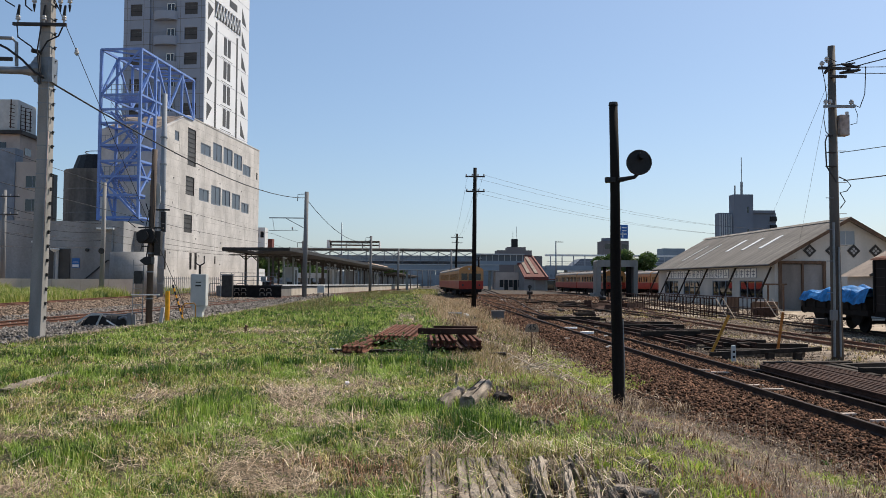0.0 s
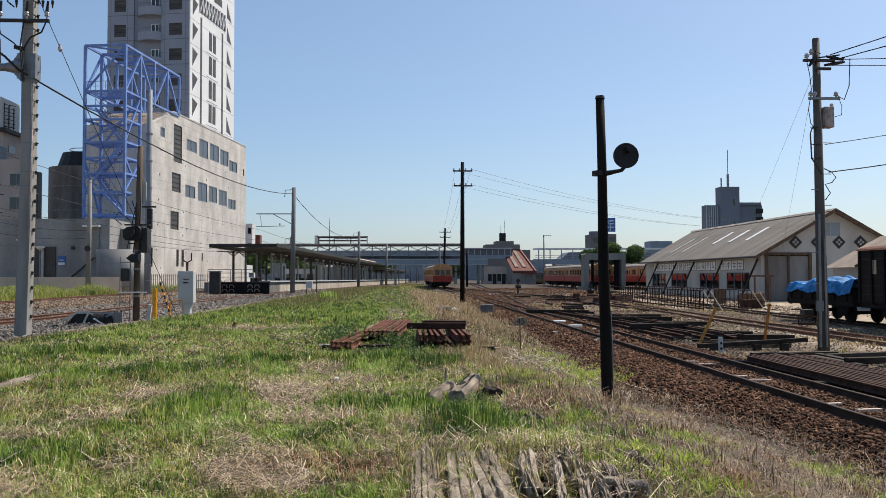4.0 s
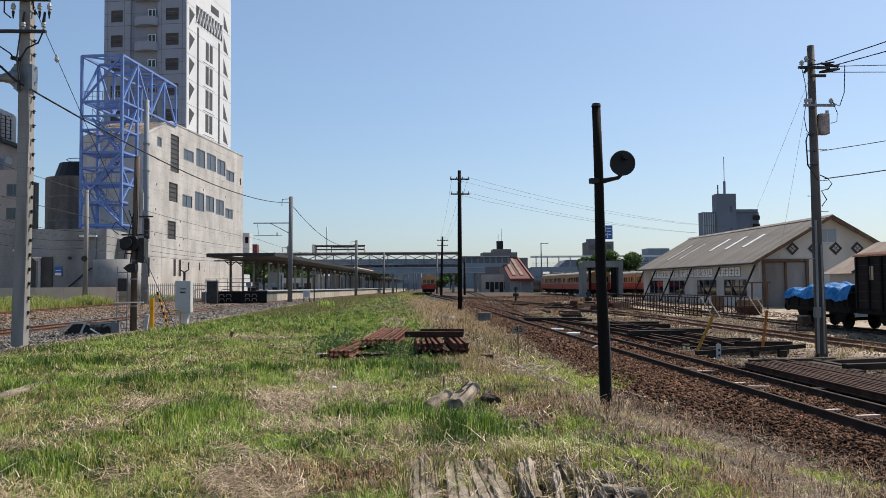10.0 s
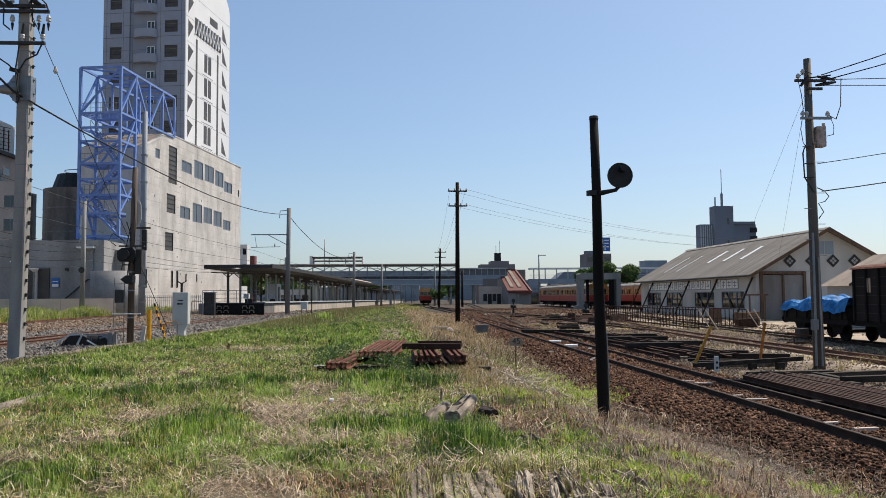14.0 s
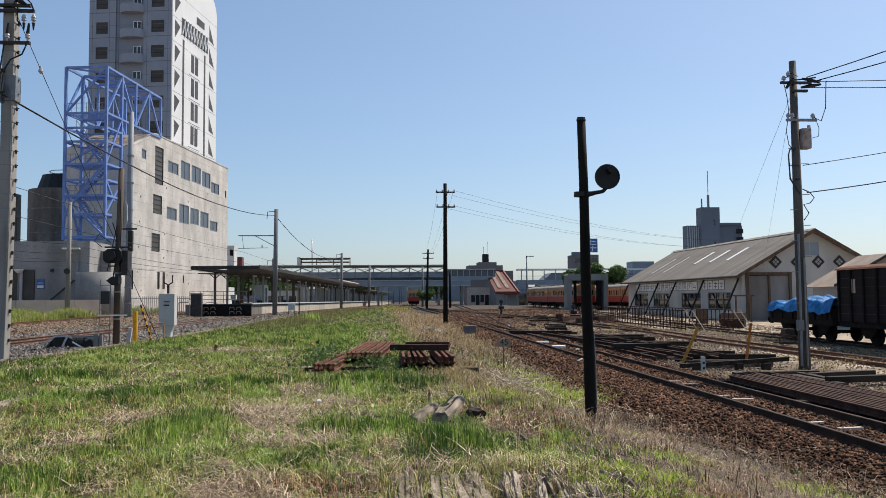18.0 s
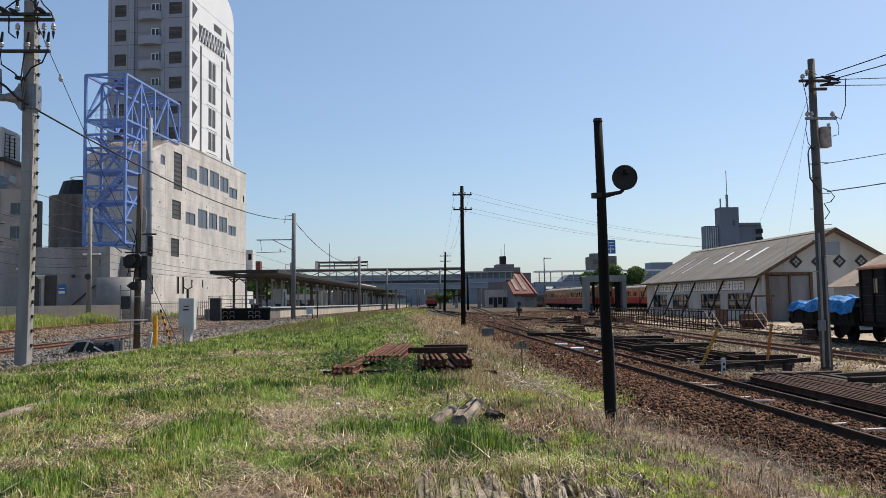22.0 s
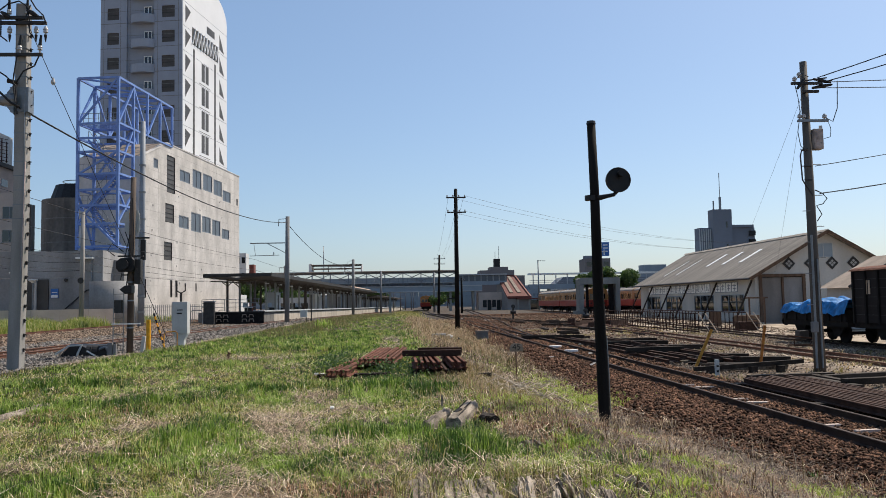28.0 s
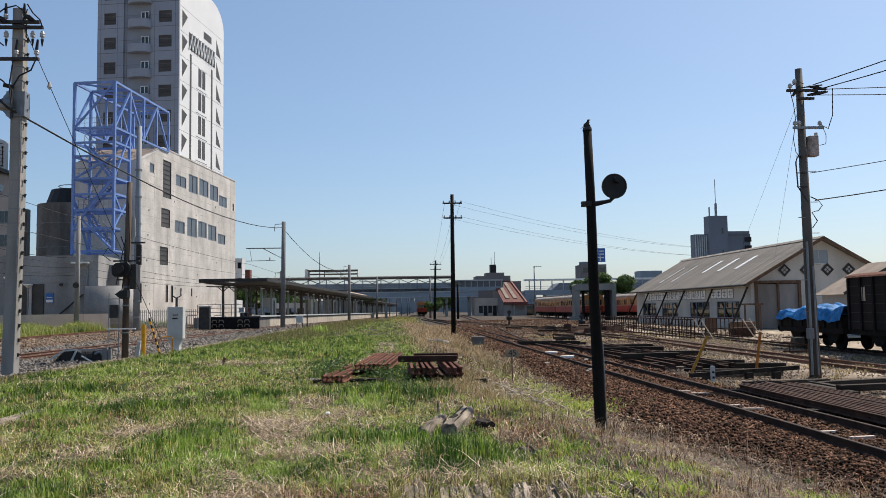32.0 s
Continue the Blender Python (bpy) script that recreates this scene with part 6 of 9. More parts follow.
# ---------------------------------------------------------------- beside the main line
def build_left_side():
    w = thing("low_wall", "long low pinkish block wall behind the weeds", "wall", at=pose(-40.5, 63.5, .55, 0, 0, 45), kind="structure")
    for k in range(8):
        part("wall_panel", Mesh().box(k * 2.52, k * 2.52 + 2.5, 0, .15, 0, 1.46), PINK_WALL, w)
    fe = thing("picket_fence", "grey metal picket fence beside the hall", "fence", at=pose(-24.6, 77.5, .55, 0, 0, 42))
    for k in range(38):
        part("picket", Mesh().box(k * .2, k * .2 + .05, 0, .03, 0, 1.75), CANOPY_POST, fe)
    part("fence_rail", Mesh().box(-.1, 7.6, -.02, .0, 1.5, 1.56).box(-.1, 7.6, -.02, 0, .25, .31), CANOPY_POST, fe)
    # signal post with ladder
    s = thing("signal_post", "brown signal post with black signal heads, plate and ladder", "signal", at=pose(-9.45, 29.5, .3))
    part("post", Mesh().tube([(0, 0, -.2), (.04, 0, 3.4), (.1, 0, 6.35)], [.115, .11, .095], 12), material("brown_post", (.10, .075, .06), .8, var=.3, scale=4, fine=30, streak=5), s, smooth=True)
    oval = [(.02 + .27 * math.cos(a), 4.75 + (.22 if math.sin(a) > 0 else -.22) + .27 * math.sin(a)) for a in np.linspace(0, 2 * math.pi, 25)[:-1]]
    plate = part("back_plate", Mesh().prism(oval, "y", .12, .15), BOX_GREY, s, "grey oblong back plate")
    part("plate_batten", Mesh().box(-.07, .0, .09, .12, 4.4, 5.1), YELLOW_OLD, plate)
    h = part("signal_head", Mesh().prism([(-.38, 3.08), (-.3, 2.98), (.18, 2.98), (.24, 3.1), (.24, 3.38), (.14, 3.5), (-.24, 3.46), (-.4, 3.34)], "y", -.34, .0), BLACK_PAINT, s, "black signal head", bevel=.03)
    part("hood", Mesh().tube([(-.1, -.55, 3.24), (-.1, -.34, 3.24)], [.19, .16], 14), BLACK_PAINT, h)
    part("side_case", Mesh().box(.2, .42, -.2, .06, 2.55, 3.42), STEEL_DARK, s, bevel=.02)
    part("bracket", Mesh().box(-.42, .46, -.06, .06, 3.52, 3.57).box(-.3, .3, -.06, .06, 2.86, 2.9), STEEL_DARK, s)
    part("lower_head", Mesh().prism([(-.26, 2.36), (-.06, 2.2), (.16, 2.24), (.16, 2.5), (-.08, 2.5)], "y", -.36, .02), BLACK_PAINT, s, bevel=.02)
    part("pipe_band", Mesh().tube([(.02, 0, 2.6), (.02, 0, 2.66)], .13, 12).tube([(.02, 0, 1.95), (.02, 0, 2.0)], .13, 12).tube([(.01, 0, 1.0), (.01, 0, 1.05)], .13, 12), GALV, s)
    part("cable_box", Mesh().box(-.46, -.22, -.26, -.06, 1.55, 2.0), STEEL_DARK, s)
    part("cable_run", Mesh().tube([(-.12, -.1, 2.3), (-.02, -.14, 3.0), (.0, -.13, 4.0), (-.14, -.12, 4.4)], .02, 6).tube([(-.3, -.1, 2.7), (-.16, -.14, 3.4), (.02, -.12, 4.3)], .016, 6).tube([(.1, -.1, 2.9), (.16, -.12, 4.2), (.1, -.1, 5.6)], .016, 6)
         .tube([(-.2, -.12, 3.7), (-.6, -.1, 4.0), (-.75, -.1, 3.75), (-.5, -.1, 3.55)], .018, 6), CABLE, s)
    ld = Mesh()
    for x in (-.55, -.2):
        ld.tube([(x, -.1, 0), (x + .02, -.1, 2.4)], .018, 6)
    for k in range(8):
        ld.tube([(-.55, -.1, .25 + k * .28), (-.2, -.1, .25 + k * .28)], .014, 5)
    part("ladder", ld, GALV, s)
    part("crossbar", Mesh().box(-.6, .4, -.14, -.1, 1.14, 1.18), WHITE_PAINT, s)
    # relay cabinet on its neck
    b = thing("relay_cabinet", "pale grey relay cabinet on a narrow foot", "cabinet", at=pose(-8.85, 34.0, .38))
    part("body", Mesh().box(-.32, .3, -.2, .25, .55, 1.85), BOX_GREY, b, bevel=.03)
    part("door", Mesh().box(-.27, .25, -.215, -.2, .62, 1.78), BOX_GREY, b)
    part("neck", Mesh().prism([(-.14, 0), (.14, 0), (.16, .3), (.28, .55), (-.28, .55), (-.16, .3)], "y", -.15, .2), BOX_GREY, b)
    part("base", Mesh().box(-.4, .4, -.35, .35, -.1, .05), CONCRETE, b)
    part("aerial_fork", Mesh().tube([(0, 0, 1.85), (0, 0, 2.2)], .05, 8).tube([(-.17, 0, 2.3), (0, 0, 2.2), (.17, 0, 2.3), (.17, 0, 2.6)], .03, 6).tube([(-.17, 0, 2.3), (-.17, 0, 2.6)], .03, 6), STEEL_DARK, b)
    part("stencil_bar", Mesh().box(-.12, .1, -.222, -.215, 1.35, 1.41).box(-.1, .12, -.222, -.215, 1.5, 1.54), STEEL_DARK, b)
    y = solid("yellow_post", Mesh().tube([(0, 0, -.1), (0, 0, 1.22)], .085, 14), YELLOW, "round bright yellow marker post", "post", at=pose(-9.25, 31.0, .35))
    st = thing("striped_bar", "leaning black and yellow striped bar", "barrier", at=pose(-9.15, 31.3, .35))
    a, bb = Vector((0, 0, 1.45)), Vector((.5, -.1, -.05))
    for k in range(12):
        p, q = a.lerp(bb, k / 12), a.lerp(bb, (k + 1) / 12)
        part("stripe", Mesh().tube([p, q], .035, 8), YELLOW if k % 2 else BLACK_PAINT, st)
    conc = solid("concrete_stake", Mesh().box(-.06, .06, -.05, .05, -.1, .72), CONCRETE, "slim pale concrete stake by the signal", "post", at=pose(-9.08, 29.6, .3, 0, 8, 0), bevel=.01)
    hp = thing("yellow_hoop", "low yellow tube hoop guard", "barrier", at=pose(-8.9, 32.5, .36))
    part("tube", Mesh().tube([(-.22, 0, -.1), (-.2, 0, .62), (-.12, 0, .7), (.2, .1, .72), (.27, .1, .64), (.27, .1, -.1)], .025, 8), YELLOW_OLD, hp)
    # point machine and loose parts
    pm = thing("point_machine", "dark point machine with bright metal edges beside the rail", "machine", at=pose(-11.0, 29.3, .27))
    part("casing", Mesh().prism([(-.8, 0), (.3, 0), (.25, .38), (.05, .48), (-.35, .46), (-.62, .2)], "y", -.25, .3), BLACK_PAINT, pm, bevel=.03)
    part("motor", Mesh().tube([(.2, -.05, .27), (.8, -.05, .24)], .22, 14), STEEL_DARK, pm)
    part("gear_cover", Mesh().prism([(.55, 0), (.95, 0), (.9, .42), (.62, .46)], "y", -.3, .2), BLACK_PAINT, pm, bevel=.03)
    part("bright_edge", Mesh().bar((-.8, -.28, .2), (-.35, -.28, .48), .04, .06).bar((-.35, -.28, .48), (.1, -.28, .5), .04, .05).bar((-.1, -.28, .1), (.06, -.28, .46), .04, .06), BOX_GREY, pm)
    part("end_plate", Mesh().box(.98, 1.16, -.36, -.3, -.05, .42), BOX_GREY, pm, "pale bare metal end plate")
    part("rod", Mesh().bar((-1.1, -.4, .05), (-.3, -.42, .02), .06).bar((.3, -.4, .3), (.7, -.42, .06), .04).bar((-.1, -.4, .04), (.9, -.45, .02), .05), WHITE_PAINT, pm, "bright bare operating rods")
    part("hose", Mesh().tube([(.7, -.32, .35), (.9, -.38, .42), (1.12, -.32, .2), (1.1, -.4, 0)], .045, 8), GALV, pm)
    part("pipe", Mesh().tube([(-.5, .2, .5), (.9, .2, .46)], .03, 8), GALV, pm)
    part("bracket", Mesh().bar((.35, -.34, 0), (.42, -.34, .44), .07, .03).bar((-.55, -.34, 0), (-.5, -.34, .3), .06, .03), STEEL_DARK, pm)
    ps = thing("short_post", "short grey concrete stub post", "post", at=pose(-9.75, 28.6, .3))
    part("stub", Mesh().box(-.14, .02, -.06, .06, -.1, .55), CONCRETE_POLE, ps, bevel=.01)
    part("second_stub", Mesh().box(.04, .14, -.05, .05, -.1, .5), CONCRETE_POLE, ps)
    for k in range(30):
        yy = 24 + k * 2.02
        x = float(bank_left(np.array([yy]))[0]) - .35
        solid("trough_lid", Mesh().box(-.2, .2, 0, 1.98, -.08, .05), DIRTY, "dirty concrete cable trough lid", "trough", "cable trough", at=pose(x, yy, ground_z(x, yy) + .02, 0, 0, -1 + random.uniform(-.7, .7)), bevel=.01)
    # far cabinets near the platform end
    c = thing("dark_cabinet", "dark blue-grey equipment cabinet by the platform end", "cabinet", at=pose(-16.4, 72, .5))
    part("body", Mesh().box(-.45, .45, 0, .6, 0, 1.9), STEEL_DARK, c, bevel=.05)
    part("top", Mesh().box(-.5, .5, -.05, .65, 1.9, 2.0), FAR_GREY, c)
    c2 = thing("small_cabinet", "grey trackside box on legs", "cabinet", at=pose(-8.6, 75, .35))
    part("body", Mesh().box(-.3, .3, 0, .4, .55, 1.2), BOX_GREY, c2)
    for x in (-.25, .25):
        part("leg", Mesh().box(x - .03, x + .03, .1, .2, -.1, .55), STEEL_DARK, c2)
    part("post", Mesh().tube([(.7, 0, -.1), (.7, 0, 2.6)], .05, 8), STEEL_DARK, c2)
    bf = thing("buffer_stop", "dark rail buffer stop frames at the platform end", "buffer stop", at=pose(-14.4, 74, .45))
    part("panel", Mesh().box(-2.1, 2.4, -.06, .06, 0, 1.0), UNDER, bf, "dark boarded panel")
    for x in (-1.75, -1.15, .5, 1.1):
        for z in (.2, .58):
            part("loop", Mesh().tube([(x, -.08, z), (x + .05, -.14, z + .22), (x + .36, -.14, z + .22), (x + .42, -.08, z)], .05, 6), ROOF_BROWN, bf, "tan padded loop")
    part("beam", Mesh().box(-2.2, 2.5, -.1, .1, 1.0, 1.1), STEEL_DARK, bf)
    rh = thing("handrail", "grey tubular guard rail by the line", "railing", at=pose(-18.4, 74, .5))
    for x in (0, 1.2, 2.4):
        part("hoop", Mesh().tube([(x, 0, 0), (x, 0, 1.1), (x + .1, 0, 1.2), (x + .9, 0, 1.2), (x + 1.0, 0, 1.1), (x + 1.0, 0, 0)], .035, 6), GALV, rh)
    lp = thing("street_lamp", "white street lamp with a dish shade", "lamp post", at=pose(-35.6, 78, .5))
    part("post", Mesh().tube([(0, 0, 0), (0, 0, 5.0)], .08, 8), GALV, lp)
    part("shade", Mesh().tube([(0, 0, 4.7), (0, 0, 4.95), (0, 0, 5.05)], [.12, .42, .4], 14), WHITE_PAINT, lp)
    copy_thing(lp, pose(-34.35, 79.2, -.15))


build_left_side()


# ---------------------------------------------------------------- the yard
def loose_rail(length, mat=None):
    return Mesh().prism([(u * 1.0, v + .145) for u, v in RAIL_OUTLINE], "y", 0, length).data("rail", mat or RUST)


def build_rail_piles():
    # rusty rails lying in the grass: a fanned pile and a two-layer stack with cross rails
    z = .44
    for k in range(13):
        y0 = 17.5 + (1.4 if k > 4 else 0.0) + random.uniform(0, .25)
        x0 = -1.55 + .105 * k + (0.12 if k > 4 else 0)
        p = solid("loose_rail", Mesh().prism([(u, v + .145) for u, v in RAIL_OUTLINE], "y", 0, (3.6 if k < 5 else 3.7) + random.uniform(-.25, .25)), RUST,
                  "rusty short rail lying in a pile on the grass", "rail", "rusty rail pile", at=pose(x0, y0, z + .02 + (.14 if k > 4 else 0), (1.0 if k > 4 else 0), random.uniform(-4, 4), -6 + random.uniform(-.6, .6)))
    for layer in range(2):
        for k in range(9):
            if layer and k in (5,):
                continue
            solid("loose_rail", Mesh().prism([(u, v + .145) for u, v in RAIL_OUTLINE], "y", 0, 3.8 + random.uniform(-.3, .2)), RUST_DARK if layer == 0 else RUST,
                  "rusty rail in a two-layer stack on the grass", "rail", "rusty rail stack",
                  at=pose(.36 + k * .128 + (.03 if k > 5 else 0), 17.5 + random.uniform(0, .3), z + layer * .148, 0, random.uniform(-3, 3), random.uniform(-1.2, 1.2)))
    for x, y, zz, l, yaw in ((.08, 19.75, .30, 1.4, 83), (.47, 20.6, .31, 1.1, 81)):
        solid("timber_beam", Mesh().box(-.08, .08, -l, 0, 0, .14), RUST_DARK, "dark rusty beam lying across the rails", "beam", "cross beams", at=pose(x, y, z + zz, 0, 0, yaw), bevel=.012)
    solid("support_sleeper", Mesh().box(-1.2, .4, -.1, .1, 0, .12), DARK_WOOD, "dark sleeper under the rail pile", "sleeper", at=pose(-.6, 18.3, .36))
    solid("support_sleeper", Mesh().box(-.1, 1.8, -.1, .1, 0, .12), DARK_WOOD, "dark sleeper under the rail stack", "sleeper", at=pose(.2, 18.0, .33))
    # long bundle in the yard
    for k in range(12):
        solid("long_rail", Mesh().prism([(u, v + .145) for u, v in RAIL_OUTLINE], "y", 0, 13), RUST_DARK, "long dark rusty rail in a bundle on sleepers", "rail", "long rail bundle",
              at=pose(8.2 + k * .128, 6.4 + random.uniform(-.2, .5), -.06, 0, 0, random.uniform(-.15, .15)))
    for y in (19.9, 16.0, 12.0):
        solid("support_sleeper", Mesh().box(-.3, 2.2, -.12, .12, 0, .14), DARK_WOOD, "dark sleeper under the rail bundle", "sleeper", "bundle sleepers", at=pose(8.2, y - .5, -.19), bevel=.01)
    for k, (x, y, l, yaw, zz) in enumerate(((10.3, 12, 8.6, 1, 0), (10.6, 12.5, 8.4, -2, 0), (10.2, 18.5, 2.2, -80, .1), (9.0, 20.9, 2.4, -84, .0), (10.6, 20.4, 2.3, -75, 0))):
        solid("old_sleeper", Mesh().box(-.1, .1, 0, l if l < 3 else 2.2, 0, .15), DARK_WOOD, "dark discarded sleeper on the gravel", "sleeper", "discarded sleepers", at=pose(x, y + (6 if l > 3 else 0), -.16 + zz, 0, 0, yaw), bevel=.012)
    # stretch of old timbers and rails between the tracks
    rs = random.Random(11)
    for k in range(26):
        y = 23.6 + k * .85 + rs.uniform(-.3, .3)
        solid("old_sleeper", Mesh().box(-1.05, 1.05, -.1, .1, 0, .15), DARK_WOOD if k % 4 else OLD_WOOD, "weathered sleeper in a disused yard row", "sleeper", "discarded sleepers",
              at=pose(10.2 + rs.uniform(-.35, .35) - k * .03, y, -.22 + (.1 if k % 5 == 0 else 0), rs.uniform(-1, 1), 0, rs.uniform(-20, 20)), bevel=.012)
    for k in range(8):
        solid("long_rail", Mesh().prism([(u, v + .145) for u, v in RAIL_OUTLINE], "y", 0, 15 + rs.uniform(-2, 2)), RUST_DARK, "dark rail laid out between the tracks", "rail", "spare rails",
              at=pose(8.75 + k * .33, 24.2 + rs.uniform(0, 2.5), -.13 + .06 * (k % 3), 0, rs.uniform(-12, 12), 2.0 + rs.uniform(-3.0, 3.0)))
    for x, y, l, yaw, zz in ((11.9, 36, 3.2, 86, .12), (12.6, 33.5, 2.6, 80, .05), (10.5, 30, 2.2, 95, .2), (12.2, 28.2, 2.4, 70, 0), (12.8, 26.4, 3.0, 78, 0), (13.0, 41, 3.0, 84, 0), (10, 44, 3.4, 75, .1)):
        solid("timber_beam", Mesh().box(-.12, .12, 0, l, 0, .2), DARK_WOOD, "dark heavy timber beam lying in the yard", "beam", "yard beams", at=pose(x, y, -.16 + zz, 0, 0, yaw), bevel=.015)
    # low barrier beam on stub posts
    br = thing("barrier_beam", "low weathered timber barrier on stub posts", "barrier", at=pose(8.35, 23.0, -.17))
    part("beam", Mesh().bar((0, 0, .16), (3.3, .25, .30), .12, .12), DARK_WOOD, br)
    for x in (.5, 1.75, 2.55):
        part("stub_post", Mesh().box(x - .09, x + .09, -.02, .2, -.1, .2), DARK_WOOD, br)
    for x, y, zt, lean, lab in ((8.78, 24.3, 1.2, .62, "leaning faded yellow marker bar"), (11.75, 26.3, 1.22, .2, "rusty orange marker bar")):
        yb = thing("marker_bar", lab, "post", "yellow marker bars", pose(x, y, -.15))
        part("bar", Mesh().bar((0, 0, -.1), (lean, 0, zt), .08, .04, up=(0, 1, 0)), YELLOW_OLD if lean > .5 else ORANGE_OLD, yb)
    wp = thing("white_marker_post", "short white marker post with dark marks", "post", at=pose(8.62, 22.0, -.18))
    part("post", Mesh().box(-.055, .055, -.04, .04, -.1, .5), BOX_GREY, wp, bevel=.01)
    for z in (.16, .3):
        part("mark", Mesh().box(-.03, .03, -.046, -.04, z, z + .06), BLACK_PAINT, wp)
    for x, y in ((7.02, 36.8), (7.05, 33.5)):
        solid("white_pad", Mesh().prism([(.3 * math.cos(a), .16 * math.sin(a)) for a in np.linspace(0, 6.283, 15)[:-1]], "z", -.04, .05), WHITE_PAINT, "flat white oval pad between the rails", "pad", "white pads", at=pose(x, y, -.07, 0, 0, 8), bevel=.015)
    for x, y in ((7.0, 19.9), (7.25, 19.3), (7.05, 16.9), (7.2, 16.3), (7.0, 13.2), (7.3, 12.6)):
        solid("pale_slab", Mesh().box(-.22, .2, -.045, .045, -.05, .012), PINK_WALL, "pale flat slab between the rails", "slab", "pale slabs", at=pose(x, y, -.11, 0, 0, random.uniform(-12, 12)), bevel=.01)


build_rail_piles()


def build_wagons():
    # open wagon under a tarpaulin
    wg = thing("open_wagon", "black open goods wagon on the sunken track", "wagon", at=pose(19.6, 32.9, -.04))
    part("underframe", Mesh().box(-1.15, 1.15, 0, 5.6, .72, .95), UNDER, wg)
    part("body", Mesh().box(-1.2, 1.2, .05, 5.55, .95, 1.45), UNDER, wg, bevel=.03)
    for k in range(6):
        part("side_rib", Mesh().box(-1.27, -1.2, .3 + k * .97, .42 + k * .97, .95, 1.25), UNDER, wg)
    for y in (1.2, 4.4):
        for gx in (-.95, .85):
            part("axle_guard", Mesh().prism([(y - .55, .72), (y + .55, .72), (y + .2, .3), (y - .2, .3)], "x", gx, gx + .1), UNDER, wg)
        part("wheel", Mesh().tube([(-.64, y, .43), (-.52, y, .43)], .43, 18).tube([(.52, y, .43), (.64, y, .43)], .43, 18).tube([(-.6, y, .43), (.6, y, .43)], .07, 8), UNDER, wg)
    for x in (-.85, .85):
        part("buffer", Mesh().tube([(x, 5.6, .85), (x, 6.0, .85), (x, 6.02, .85)], [.09, .09, .2], 12), UNDER, wg)
    part("brake_lever", Mesh().bar((-1.2, 2.6, .55), (-1.22, 5.2, .4), .05), UNDER, wg)
    # tarpaulin: a creased sheet over the load
    n, m = 60, 70
    v, f = [], []
    for j in range(m + 1):
        for i in range(n + 1):
            u, w = i / n, j / m
            x, y = -1.34 + 2.68 * u, -.1 + 5.7 * w
            edge = min(1, min(u, 1 - u) * 12.0)
            lump = .22 * noise.noise((x * .9, y * .6, 2.1)) + .24 * abs(noise.noise((x * 1.3 + y * .5, y * 1.1, 5.0))) + .11 * abs(noise.noise((x * 2.6, y * 2.1 - x, 8))) + .02 * abs(noise.noise((x * 9, y * 8, 4)))
            zz = 1.50 + (.20 + lump) * edge ** .7 * (1 - .55 * step(w, .8, 1.0)) - .22 * (1 - edge) * (1 + .9 * noise.noise((0, y * .8, 3)) + .4 * noise.noise((1, y * 3.1, 3)))
            v.append((x - (0.05 * noise.noise((y * 3, 1, 1)) if u < .2 else 0), y, zz))
    for j in range(m):
        for i in range(n):
            a = j * (n + 1) + i
            f.append((a, a + 1, a + n + 2, a + n + 1))
    mm = Mesh().add(v, f)
    tp = solid("tarpaulin", mm, TARP, "creased bright blue tarpaulin over the wagon load", "tarpaulin", at=pose(19.6, 32.9, -.04))
    so = tp.modifiers.new("thickness", "SOLIDIFY")
    so.thickness = .012
    # covered wagon
    cw = thing("covered_wagon", "black covered goods wagon with a rust-red roof edge", "wagon", at=pose(19.6, 25.15, -.04))
    part("underframe", Mesh().box(-1.15, 1.15, 0, 7.2, .72, .95), UNDER, cw)
    part("body", Mesh().box(-1.24, 1.24, .05, 7.15, .95, 3.0), material("wagon_brown_paint", (.013, .010, .010), .8, var=.3, scale=2, fine=20, streak=4), cw, "dark brown boarded body")
    part("roof", Mesh().prism([(1.34 * math.cos(a), 3.0 + .22 * math.sin(a)) for a in np.linspace(0, math.pi, 11)], "y", 0, 7.2), RUST, cw, "rust-red curved roof")
    for k in range(9):
        part("side_rib", Mesh().box(-1.31, -1.24, .08 + k * .86, .18 + k * .86, .9, 2.98), UNDER, cw)
    for z in (1.25, 1.6, 1.95, 2.3, 2.65):
        part("board_joint", Mesh().box(-1.25, -1.243, .1, 7.1, z, z + .02), BLACK_PAINT, cw)
    for y in (1.6, 5.6):
        part("wheel", Mesh().tube([(-.64, y, .43), (-.52, y, .43)], .43, 18).tube([(.52, y, .43), (.64, y, .43)], .43, 18).tube([(-.6, y, .43), (.6, y, .43)], .07, 8), UNDER, cw)
        part("axle_guard", Mesh().prism([(y - .55, .72), (y + .55, .72), (y + .2, .3), (y - .2, .3)], "x", -.95, -.85), UNDER, cw)
    part("window_slit", Mesh().box(-1.262, -1.245, 5.86, 5.98, 2.07, 2.62), BRIDGE_ROOF, cw, "pale slit window")
    part("window_slit", Mesh().box(-1.262, -1.245, 6.06, 6.18, 2.07, 2.62), BRIDGE_ROOF, cw, "pale slit window")
    part("end_ladder", Mesh().bar((-1.0, 7.2, 1.0), (-1.0, 7.2, 2.9), .05).bar((-.6, 7.2, 1.0), (-.6, 7.2, 2.9), .05), UNDER, cw)
    hc = thing("hand_trolley", "small rusty rail trolley on the ground", "trolley", at=pose(16.9, 33.4, -.15))
    part("frame", Mesh().tube([(-.5, 0, .1), (.5, 0, .1), (.6, 0, .35), (-.5, 0, .5), (-.5, 0, .1)], .03, 6).tube([(-.5, .6, .1), (.5, .6, .1), (.6, .6, .35), (-.5, .6, .5)], .03, 6), RUST_DARK, hc)
    part("box", Mesh().box(-.2, .2, .1, .5, .35, .7), STEEL_DARK, hc)


build_wagons()


